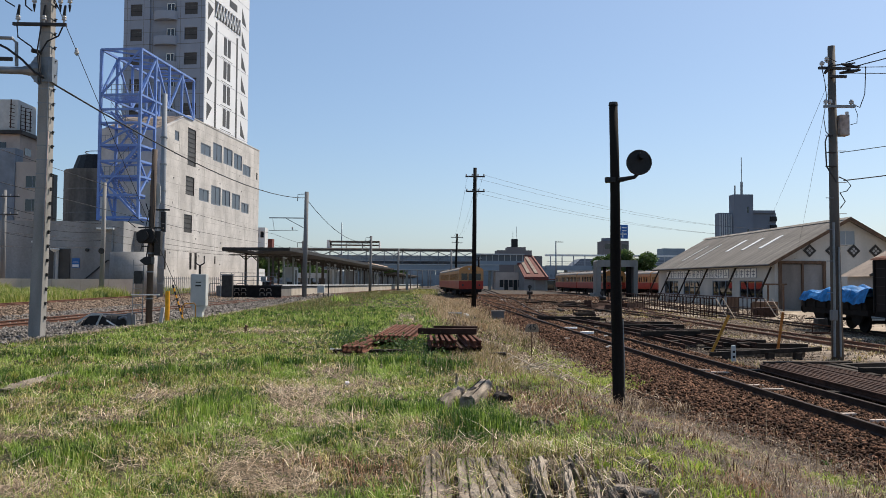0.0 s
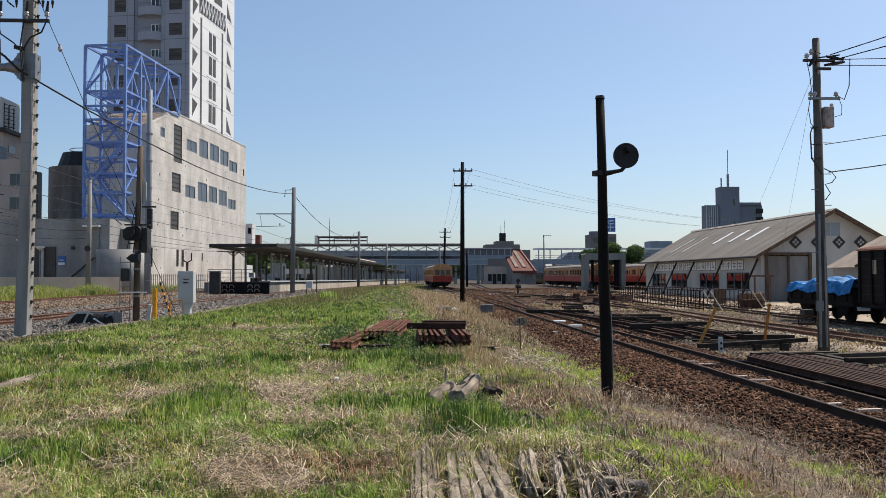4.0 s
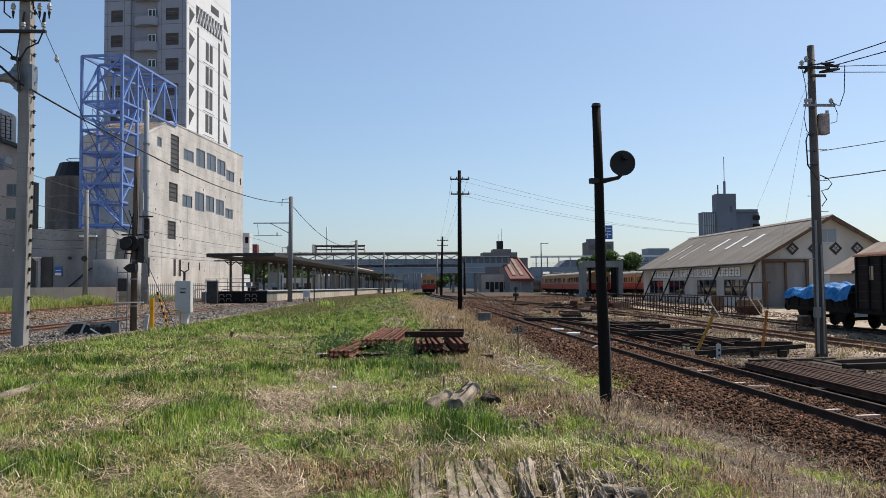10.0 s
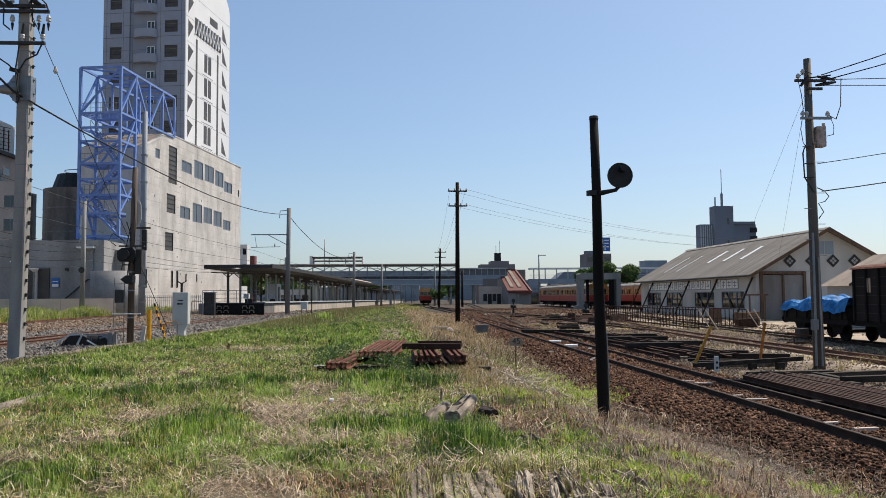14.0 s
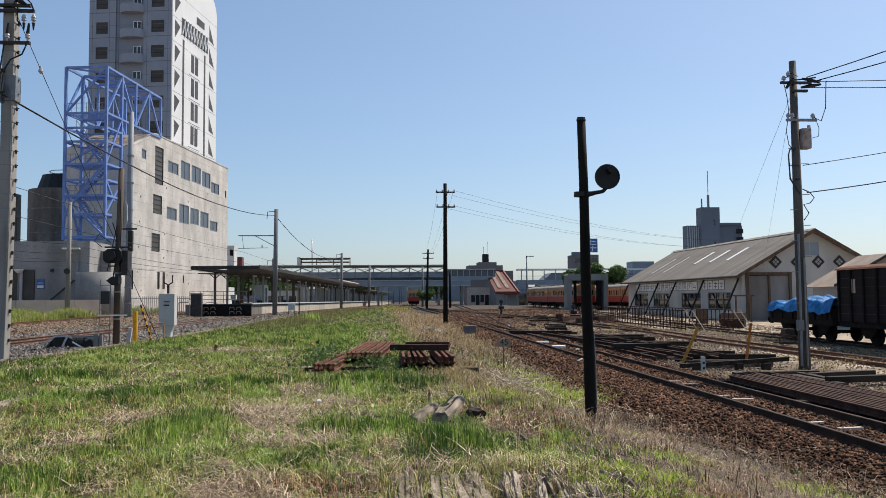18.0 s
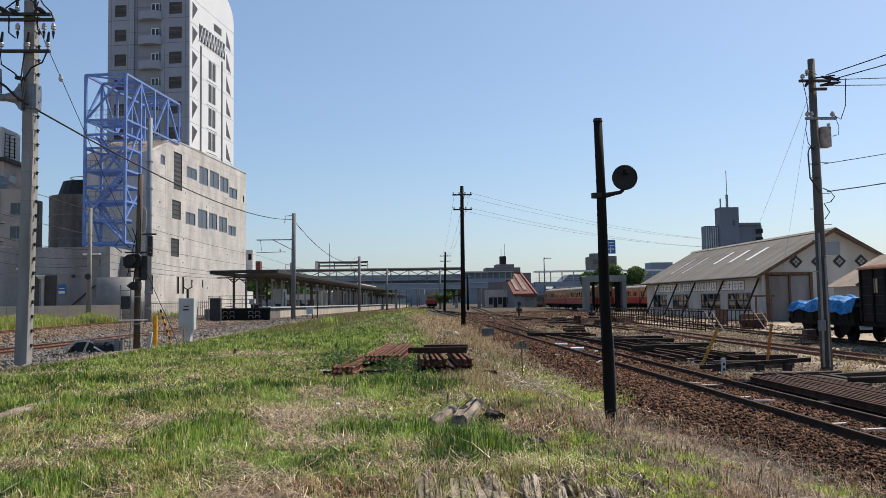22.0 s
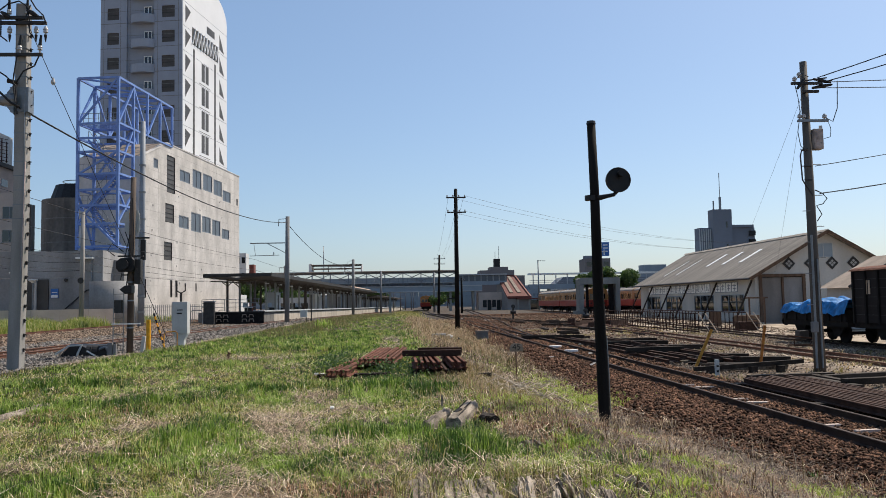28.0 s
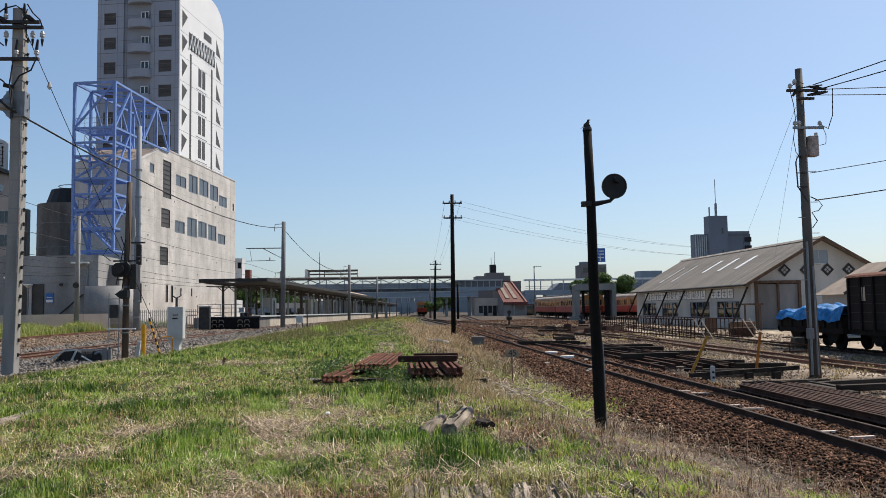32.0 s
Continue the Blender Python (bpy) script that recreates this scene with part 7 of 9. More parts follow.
def build_railing():
    rl = thing("inspection_railing", "long dark steel railing along the inspection pit", "railing", at=pose(17.8, 48.0, -.15))
    L = 27.0
    part("top_rail", Mesh().box(-.04, .04, 0, L, 1.2, 1.26), RUST_DARK, rl)
    part("mid_rail", Mesh().box(-.03, .03, 0, L, .55, .6), RUST_DARK, rl)
    part("foot_rail", Mesh().box(-.04, .04, 0, L, .12, .2), RUST_DARK, rl)
    for k in range(42):
        y = k * L / 41
        part("post", Mesh().box(-.022, .022, y - .022, y + .022, 0, 1.2), RUST_DARK, rl)
    second = copy_thing(rl, pose(20.9, 48.4, -.15))
    tagged(second, "dark steel railing on the far side of the inspection pit")
    for x, y in ((18.2, 47.6), (21.3, 48.0)):
        s = thing("pit_steps", "small steps with pale handrails", "steps", "pit steps", pose(x, y, -.15))
        for dx in (-.35, .35):
            part("handrail", Mesh().bar((dx * .6 - .25, .3, 1.25), (dx * .6 + .25, -.3, .1), .045, .045), BRIDGE_ROOF, s)
        for k in range(4):
            part("tread", Mesh().box(-.35 + k * .15, .3 + k * .15, .2 - k * .16, .35 - k * .16, .8 - k * .24, .85 - k * .24), STEEL_DARK, s)
    pf = thing("timber_porch", "bare timber door porch at the shed corner", "porch", at=pose(27.0, 62, -.12))
    part("frame", Mesh().box(0, .1, 0, .12, 0, 2.0).box(1.2, 1.3, 0, .12, 0, 2.0).box(-.2, 1.5, -.05, .15, 2.0, 2.12), BROWN_WOOD, pf)
    for k, (x, y, w, h) in enumerate(((22.4, 52, 1.2, .6), (24.2, 56, 1.6, .9), (25.5, 60, 1.4, .7), (23.5, 60, 1.0, 1.1))):
        solid("scrap_crate", Mesh().box(-w / 2, w / 2, -.4, .4, 0, h), BROWN_WOOD if k % 2 else RUST_DARK, "low brown crate of scrap beside the shed", "crate", "scrap crates", at=pose(x, y, -.15, 0, 0, k * 23), bevel=.03)
    # point lever stands and scrap heaps farther up the yard
    for x, y, h in ((12.6, 90, 1.6), (17.0, 74, 1.2), (18.0, 72, 1.1)):
        s = thing("point_lever", "black point lever stand", "lever", "point levers", pose(x, y, -.15))
        part("stand", Mesh().tube([(0, 0, 0), (0, 0, h)], [.14, .08], 10), BLACK_PAINT, s)
        part("counterweight", Mesh().tube([(-.3, 0, h * .6), (.3, 0, h * .6)], .2, 12), BLACK_PAINT, s)
        part("target", Mesh().tube([(0, -.03, h), (0, .03, h)], .22, 14), STEEL_DARK, s)
    rs = random.Random(3)
    for k in range(16):
        a, b, c = rs.uniform(.3, .9), rs.uniform(.3, .7), rs.uniform(.2, .6)
        q = Mesh().prism([(-a, 0), (a, 0), (a * .7, c), (-a * .4, c * 1.1)], "y", -b, b)
        solid("scrap_lump", q, RUST_DARK, "dark lump of rusty scrap in a heap", "scrap", "scrap heap", at=pose(15.6 + rs.uniform(-1.8, 2.6), 67 + rs.uniform(-5, 5), -.17, 0, rs.uniform(-8, 8), rs.uniform(0, 180)), bevel=.04)
    # small things near the bank
    sg = thing("speed_sign", "faded grey plate reading 45 on a thin stake", "sign", at=pose(3.0, 21.0, ground_z(3.0, 21) - .05))
    zt = .86 - ground_z(3.0, 21)
    part("stake", Mesh().tube([(0, 0, -.1), (-.02, 0, zt)], .014, 6), BROWN_WOOD, sg)
    pl = part("plate", Mesh().prism([(-.17, zt - .09), (.17, zt - .09), (.18, zt - .04), (.15, zt + .08), (.08, zt + .12), (-.08, zt + .12), (-.15, zt + .08), (-.18, zt - .04)], "y", -.03, -.015), DIRTY, sg, "faded pale plate")
    letters("45", .22, STEEL_DARK, "numerals", pl, pose(0, -.036, zt + .02, 90, 0, 0))
    cb = thing("cable_box", "grey concrete cable box beside the track", "box", at=pose(4.95, 49, ground_z(4.95, 49)))
    part("body", Mesh().box(-.36, .36, -.25, .25, -.1, .5), DRUM, cb, bevel=.04)
    part("lid", Mesh().box(-.4, .4, -.28, .28, .5, .56), DRUM, cb)
    bl = thing("concrete_block", "hollow concrete block in the dry grass", "block", at=pose(1.75, 36, ground_z(1.75, 36)))
    part("body", Mesh().box(-.3, .3, -.15, .15, 0, .07).box(-.3, .3, -.15, .15, .17, .24).box(-.3, -.22, -.15, .15, .07, .17).box(-.03, .05, -.15, .15, .07, .17).box(.22, .3, -.15, .15, .07, .17), CONCRETE_DARK, bl)
    solid("white_stone", Mesh().prism([(-.2, 0), (.2, 0), (.17, .2), (0, .3), (-.15, .22)], "y", -.14, .14), WHITE_PAINT, "white painted stone in the dry grass", "stone", at=pose(2.25, 36.5, ground_z(2.25, 36.5)), bevel=.05)
    for x, y in ((-1.85, 18.6), (-1.7, 18.4), (-1.0, 12.3)):
        solid("litter", Mesh().prism([(-.06, 0), (.05, 0), (.06, .03), (.02, .05), (-.04, .04)], "y", -.03, .03), WHITE_PAINT, "crumpled white litter in the grass", "litter", "litter scraps", at=pose(x, y, ground_z(x, y) + .06, 0, 0, x * 90), bevel=.02)


build_railing()


def rough_timber(l, w, h, seed, split=.03, nx=10):
    """A decayed sleeper: a rough bar along y whose ends are broken."""
    rs = random.Random(seed)
    m = Mesh()
    ring = [(-w / 2, 0), (w / 2, 0), (w / 2 * .98, h * .7), (w * .3, h), (w * .08, h * .93), (-w * .1, h), (-w * .33, h * .95), (-w / 2, h * .75)]
    n = len(ring)
    for i in range(nx + 1):
        y = l * i / nx
        for k, (u, v) in enumerate(ring):
            e = split * (2.2 if i in (0, nx) else 1)
            m.v.append((u + rs.uniform(-split, split) * .6, y + (rs.uniform(-e, e) * 2.0), max(0, v + rs.uniform(-split, split) * (1 if k > 1 else 0))))
    for i in range(nx):
        for k in range(n):
            a, b = i * n + k, i * n + (k + 1) % n
            m.f.append((a, b, b + n, a + n))
    m.f += [tuple(reversed(range(n))), tuple(nx * n + k for k in range(n))]
    return m


def decayed(l, w, h, n, seed, ragged=.25):
    """A sleeper rotted into long fibres: one skin that steps from strip to strip, with ragged ends."""
    rs = random.Random(seed)
    m = Mesh()
    cols, bite, x = [], [(2, 2, 1)], -w / 2
    while x < w / 2 - .01:
        d = rs.uniform(.025, .085) * min(1, w / .2)
        b0 = rs.uniform(-.3, 1.0)
        bite.append((b0, b0 + rs.uniform(.08, .35), rs.uniform(.25, .7)))
        hh, y0, y1 = h * rs.uniform(.62, 1.0), rs.uniform(0, ragged), l - rs.uniform(0, ragged)
        cols += [(x, hh * .9, y0, y1), (x + d * .15, hh, y0, y1), (x + d * .8, hh * rs.uniform(.9, 1), y0, y1), (x + d * .97, hh * .35, y0, y1)]
        x += d
    cols = [(-w / 2, -.03, *cols[0][2:])] + cols + [(cols[-1][0], -.03, *cols[-1][2:])]
    k = len(cols)
    for i in range(n + 1):
        for c, (x, hh, y0, y1) in enumerate(cols):
            lo, hi, deep = bite[min(len(bite) - 1, (c + 3) // 4)]
            dip = (1 - rs.uniform(0, .3) * (rs.random() < .45)) * (.7 if i in (0, n) else 1) * (deep if lo < i / n < hi else 1)
            m.v.append((x + rs.uniform(-.003, .003), y0 + (y1 - y0) * i / n, hh * dip if hh > 0 else hh))
    for i in range(n):
        for j in range(k):
            p, q = i * k + j, i * k + (j + 1) % k
            m.f.append((p, q, q + k, p + k))
    for i in (0, n):
        for j in range(1, k - 2):
            m.f.append((i * k, i * k + j, i * k + j + 1))
    return m


def build_old_timbers():
    g = ground_z
    put = lambda nm, m, mat, lab, cat, grp, at: solid(nm, m, mat, lab, cat, grp, at=at)
    # split block and stubs in the middle distance
    log = put("old_sleeper", rough_timber(1.45, .21, .2, 4, .004, 16), OLD_WOOD, "grey weathered sleeper end split along the grain", "sleeper", "", pose(.66, 10.35, g(.6, 10.6) - .03, 1.6, 0, -14))
    # flat black patch on the top stands in for shade inside the hollow
    part("hollow_shade", Mesh().prism([(-.03 + .035 * math.cos(a) + .012 * math.sin(3 * a), .55 + .2 * math.sin(a) + .03 * math.cos(3 * a)) for a in np.linspace(0, 6.283, 19)[:-1]], "z", .17, .203), UNDER, log, "rotted hollow, its shade as a dark patch")
    for x, y0, l in ((.05, .1, .7), (-.055, .6, .8), (.02, .75, .6)):
        part("grain_split", Mesh().prism([(x, y0), (x + .012, y0 + l * .4), (x + .004, y0 + l), (x - .005, y0 + l * .5)], "z", .17, .206), UNDER, log)
    put("old_sleeper", rough_timber(1.3, .12, .16, 7, .016, 10), OLD_WOOD, "grey broken sleeper sunk in the grass", "sleeper", "", pose(.33, 10.2, g(.4, 10.6), 0, 0, -14))
    put("old_sleeper", rough_timber(.3, .2, .13, 8, .012, 4), DARK_WOOD, "small dark timber stub in dry grass", "sleeper", "", pose(1.16, 10.5, g(1.2, 10.3), 0, 0, 8))
    put("old_sleeper", decayed(.28, .2, .07, 4, 9, .06), OLD_WOOD, "small grey timber stub in dry grass", "sleeper", "", pose(1.43, 8.95, g(1.4, 9), 0, 0, 15))
    for k, (x, y, hh) in enumerate(((.62, 12.3, .3), (1.13, 11.3, .2), (1.2, 11.2, .18))):
        solid("timber_stake", Mesh().tube([(0, 0, -.05), (.01, 0, hh * .75)], [.022, .014], 6), OLD_WOOD, "small grey splintered stake in the grass", "stake", "old stakes", at=pose(x, y, g(x, y)))
    solid("timber_stake", Mesh().tube([(0, 0, -.05), (.01, 0, .14), (.05, 0, .22)], [.05, .05, .07], 8), BROWN_WOOD, "short brown stump in the grass", "stake", at=pose(-5.1, 24.9, g(-5.1, 24.9)))
    # rotten sleepers at the bank's near edge
    for x, y, l, w, h, yaw, s in ((.135, 5.0, 2.45, .22, .06, -1, 21), (.40, 4.95, 2.35, .22, .075, -2, 22), (.665, 4.9, 2.35, .21, .09, 1, 23)):
        put("rotten_sleeper", decayed(l, w, h, 26, s, .3), OLD_WOOD, "flat grey rotten sleeper sunk in straw", "sleeper", "rotten sleepers", pose(x, y, g(x, 6.2), 0, 0, yaw))
    rs = random.Random(17)
    # pale and dark woods alternate, painting lit tops and shade into the splinters
    for k in range(20):
        x, l = .86 + k * .037 + rs.uniform(-.02, .02), rs.uniform(.4, 1.3)
        put("rotten_splinter", decayed(l, rs.uniform(.04, .1), rs.uniform(.07, .14), 10, 60 + k, .2), (BLEACHED_LIT, OLD_WOOD, BLEACHED_LIT, OLD_WOOD, BLEACHED_LIT, DARK_WOOD)[k % 6], "long grey splinter of a rotten sleeper", "timber", "rotten splinters",
            pose(x, rs.uniform(5.9, 6.65) - l * .6, g(x, 6.2) - .03 + .03 * rs.random(), rs.uniform(-1, 4), rs.uniform(-25, 12), rs.uniform(-13, -1)))
    put("old_log", rough_timber(.3, .11, .09, 77, .006), OLD_WOOD, "smooth dark timber offcut in straw", "timber", "", pose(1.75, 5.86, g(1.5, 6), 0, 0, 62))
    put("old_log", decayed(.6, .07, .10, 6, 78, .1), OLD_WOOD, "tilted dark board half sunk in grass", "timber", "", pose(2.02, 6.5, g(2.0, 6.8) - .04, 3, 20, 18))
    put("old_sleeper", rough_timber(2.1, .2, .13, 31, .02, 12), OLD_WOOD, "grey sleeper half buried in the grass", "sleeper", "half-buried sleepers", pose(-5.72, 11.7, g(-5.7, 12.6) - .04, 0, 0, 1))
    put("old_sleeper", rough_timber(.8, .2, .13, 32, .02, 8), OLD_WOOD, "grey sleeper half buried in the grass", "sleeper", "half-buried sleepers", pose(-5.75, 10.5, g(-5.7, 10.6) - .04, 0, 0, 18))


build_old_timbers()


def build_dead_branches():
    """Bare pale branches, forked and arched, tangled on the slope below the sign."""
    rs = random.Random(44)
    for k in range(12):
        y = rs.uniform(14.2, 18.4)
        x = .15 * y + rs.gauss(0, .22)
        yaw, l, m = rs.uniform(0, 360), rs.uniform(.5, 1.0), Mesh()
        spine = [(l * u - l / 2, .09 * l * math.sin(5 * u + k), .02 + .26 * l * math.sin(math.pi * u) * rs.uniform(.6, 1)) for u in (0, .25, .5, .75, 1)]
        m.tube(spine, [.014, .013, .011, .008, .004], 6)
        for q in (1, 2, 3):
            p = Vector(spine[q])
            d = Vector((rs.uniform(.1, .3), rs.choice((-1, 1)) * rs.uniform(.12, .3), rs.uniform(-.02, .16))) * l
            m.tube([tuple(p), tuple(p + d * .55 + Vector((0, 0, .03))), tuple(p + d)], [.009, .007, .003], 5)
        solid("dead_branch", m, PALE_TWIG, "bare pale dead branch tangled in the grass", "branch", "dead branches", at=pose(x, y, ground_z(x, y) + .04, rs.uniform(-15, 15), 0, yaw))


build_dead_branches()


# ---------------------------------------------------------------- trees
def build_tree(x, y, h, spread_r, label, n=2600, leaf=.35, z0=None, seed=1, name="tree"):
    z0 = ground_z(x, y) if z0 is None else z0
    rs = np.random.RandomState(seed)
    t = thing(name, label, "tree", "", pose(x, y, z0))
    tr = Mesh().tube([(0, 0, -.2), (.05, 0, h * .3), (0, .1, h * .55)], [h * .035, h * .028, h * .015], 10)
    part("trunk", tr, BROWN_WOOD, t)
    centres = []
    lim = Mesh()
    for k in range(11):
        a = k * 2.4
        r = spread_r * rs.uniform(.35, .8)
        c = Vector((r * math.cos(a), r * math.sin(a), h * rs.uniform(.5, .88)))
        centres.append((c, spread_r * rs.uniform(.28, .45)))
        lim.tube([(0, 0, h * .35), c * .6 + Vector((0, 0, h * .15)), c], [h * .015, h * .01, h * .004], 6)
    part("limb", lim, BROWN_WOOD, t)
    v = np.zeros((n * 4, 3))
    for i in range(n):
        c, r = centres[rs.randint(len(centres))]
        d = rs.normal(size=3)
        d /= np.linalg.norm(d)
        p = np.array(c) + d * r * rs.uniform(.5, 1.05) * np.array((1, 1, .75))
        u = rs.normal(size=3)
        u /= np.linalg.norm(u)
        w = np.cross(u, rs.normal(size=3))
        w /= np.linalg.norm(w)
        s = leaf * rs.uniform(.6, 1.3)
        v[4 * i:4 * i + 4] = p + np.array([u * -s, w * -s * .5, u * s, w * s * .5])
    me = bpy.data.meshes.new("crown")
    me.from_pydata(v.tolist(), [], np.arange(n * 4).reshape(-1, 4).tolist())
    me.materials.append(LEAF)
    part("crown", me, None, t, "uneven green crown of small leaves")
    return t


def build_trees():
    build_tree(40.4, 170, 9.2, 4.6, "round green street tree beyond the portal", 7000, .3, seed=2)
    build_tree(46.4, 171, 9.0, 4.8, "broad green street tree beyond the portal", 7000, .3, seed=3)
    for k, (x, y, h, r) in enumerate(((-30, 150, 7.5, 3.4), (-26.5, 152, 6.5, 3.2), (-33.5, 156, 8.5, 3.6), (-22, 160, 7, 3.6))):
        build_tree(x, y, h, r, "green tree seen under the platform canopy", 1500, .4, seed=10 + k)
    build_tree(8.1, 168, 3.6, 1.8, "small green bush by the bridge pier", 900, .25, seed=20, name="bush")
    for k in range(7):
        build_tree(-60 + k * 26, 300 + 12 * (k % 3), 7 + k % 3, 4.5, "distant green tree at the edge of town", 700, .7, z0=-.2, seed=30 + k)


build_trees()


# ---------------------------------------------------------------- ground cover
def scatter(rs, n, x0, x1, y0, y1, keep):
    """n random places in a box, thinned by keep(x, y) from 0 to 1."""
    x, y = rs.uniform(x0, x1, n), rs.uniform(y0, y1, n)
    ok = rs.rand(n) < keep(x, y)
    return x[ok], y[ok]


def tufts(rs, cx, cy, per, r):
    """Blades in tufts: places, the way each blade bends, and the tuft that it belongs to."""
    k = np.repeat(np.arange(len(cx)), rs.poisson(per, len(cx)))
    a, d = rs.uniform(0, 2 * math.pi, len(k)), r * np.sqrt(rs.rand(len(k)))
    return cx[k] + d * np.cos(a), cy[k] + d * np.sin(a), a + rs.normal(0, .6, len(k)), k


def blade_mesh(name, mat, x, y, h, w, lean, rs, label, category, flat=False, pile=.09, angle=None):
    """Bent blades, three triangles each, standing at x, y with heights h and widths w."""
    n = len(x)
    z = height(x, y)
    a = rs.uniform(0, 2 * math.pi, n) if angle is None else angle
    w = w + 0 * x
    if flat:                       # stems of one heap lie roughly one way
        a = 9 * value_noise(x, y, .55, 77) + rs.normal(0, .65, n) + math.pi * (rs.rand(n) < .5)
    d = np.stack([np.cos(a), np.sin(a), np.zeros(n)], 1)
    s = np.stack([-np.sin(a), np.cos(a), np.zeros(n)], 1) * (w / 2)[:, None]
    base = np.stack([x, y, z - .01], 1)
    up = np.array([0, 0, 1.0])
    if flat:
        base[:, 2] += rs.uniform(.01, 1, n) ** 1.5 * pile
        mid = base + d * (h * .5)[:, None] + up * (rs.uniform(-.03, .2, n) * h)[:, None] + s * (h * rs.uniform(-.16, .16, n) / w)[:, None]
        tip = base + d * h[:, None] + up * (rs.uniform(-.15, .28, n) * h)[:, None]
    else:
        mid = base + up * (h * .58)[:, None] + d * (h * lean * .3)[:, None]
        tip = base + up * (h * (1 - .25 * lean))[:, None] + d * (h * lean)[:, None]
    v = np.stack([base - s, base + s, mid - s * .75, mid + s * .75, tip], 1).reshape(-1, 3)
    i = np.arange(n)[:, None] * 5
    tri = np.concatenate([i + np.array([[0, 1, 3]]), i + np.array([[0, 3, 2]]), i + np.array([[2, 3, 4]])], 1).reshape(-1, 3)
    me = bpy.data.meshes.new(name)
    me.vertices.add(len(v))
    me.vertices.foreach_set("co", v.astype(np.float32).ravel())
    me.loops.add(tri.size)
    me.loops.foreach_set("vertex_index", tri.astype(np.int32).ravel())
    me.polygons.add(len(tri))
    me.polygons.foreach_set("loop_start", np.arange(0, tri.size, 3, dtype=np.int32))
    me.update(calc_edges=True)
    me.materials.append(mat)
    return tagged(new(name, me), label, category, kind="stuff")


def on_bank(x, y):
    return (step(x, bank_left(y) - .2, bank_left(y) + .5) * (1 - step(x, toe(y) - .6, toe(y) + .1)))


def in_view(x, y, m=1.0):
    return (np.abs(x + .03 * y) < .60 * y + m).astype(float)


# heaps of mown straw and stands of lush grass: x, y, half-widths
HEAPS = [(-3.45, 9.3, .36, .4), (-3.5, 11.4, .35, .5), (-4.0, 8.1, .55, .3), (-1.25, 7.0, .42, .45), (-1.75, 11.6, .55, .9), (-1.15, 9.1, .5, .55), (-1.3, 10.3, .3, .5), (-.95, 6.2, .4, .3), (-1.5, 14.4, .5, .6), (-.8, 12.7, .4, .6),
         (-5.0, 17.5, .8, .3), (-4.9, 14.3, .5, .4), (-4.4, 25, 1.5, .9), (-3.1, 6.2, .3, .2), (.05, 8.6, .22, .35), (-.6, 24, .5, 3), (-2.9, 20.5, .7, .4), (-.35, 33, .4, 7),
         (1.5, 9.9, .35, .5), (1.15, 7.55, .25, .2), (1.75, 9.3, .2, .5)]
LUSH = [(-.1, 15.8, 1.5, 1.6), (.6, 8.4, .5, .5), (-.65, 9.9, .5, .5), (.7, 9.0, .5, .45), (.2, 9.9, .5, .4), (-6.6, 17, 1.5, 1.2), (-2.5, 10, .55, .9), (-7.5, 13.4, 1.5, .8), (-4.6, 13.6, 1.2, .7), (-2.6, 15.5, .8, .9), (-3.0, 7.3, .4, .3)]


def heap_sum(x, y, items):
    return sum(np.exp(-((x - a) / u) ** 2 - ((y - b) / v) ** 2) for a, b, u, v in items)


def lush(x, y):
    return np.clip(heap_sum(x, y, LUSH) + step(y, 17, 30) * (1 - step(x, .2, 1.6)) * .6, 0, 1)


def straw(x, y):
    """1 on heaps of straw, 0 on green."""
    q = 1.25 * heap_sum(x, y, HEAPS) + .75 * (value_noise(x, y, .55, 8) - .5) + .5 * (value_noise(x, y, .22, 9) - .5) - .3 * lush(x, y) * (1 - step(y, 18, 24))
    spots = .6 * value_noise(x, y, .8, 58) + .4 * value_noise(x, y, .28, 18)
    return np.clip(step(q, .3, .65) + .6 * step(spots, .64, .76) * (1 - step(y, 16, 30)) * (1 - lush(x, y)), 0, 1)


def timber_bed(x, y):
    """The rotten sleepers lie bare."""
    return step(x, -.05, .1) * (1 - step(x, 1.6, 1.85)) * (1 - step(y, 6.9, 7.3))


def lime(x, y):
    c = np.interp(y, [11, 13.4, 16, 19, 26], [1.6, 2.0, 2.9, 3.85, 3.5])
    a = np.exp(-((x - c) / .62) ** 2) * step(y, 11, 12.6) * (1 - step(y, 22, 28))
    b = heap_sum(x, y, [(1.4, 8.05, .32, .4), (1.95, 7.4, .25, .25), (2.2, 6.95, .35, .3), (2.2, 6.2, .32, .28), (2.5, 6.1, .3, .22), (4.8, 9.2, .3, .4), (1.7, 6.6, .2, .2), (4.5, 18.6, .35, .9), (2.9, 8.4, .25, .3),
                        (3.6, 9.6, .3, .3), (1.9, 9.0, .2, .3), (3.3, 11.6, .3, .5)])
    return np.clip(a + 1.2 * b, 0, 1) * step(.6 * value_noise(x, y, .5, 12) + .4 * value_noise(x, y, .2, 13), .22, .5)


def dry_edge(x, y):
    """The brown fringe towards the ballast."""
    return step(x, toe(y) - 4.3, toe(y) - 2.9) * (1 - step(x, toe(y) - .2, toe(y) + .5))


def tan_zone(x, y):
    """The tall tan grass beside the yard track."""
    c = np.interp(y, [22, 30, 45, 63, 90], [2.9, 2.6, 2.8, 3.1, 3.3])
    return np.exp(-((x - c) / np.interp(y, [22, 35, 70], [.6, 1.25, 1.4])) ** 2) * step(y, 26, 36) * (1 - step(y, 80, 95))


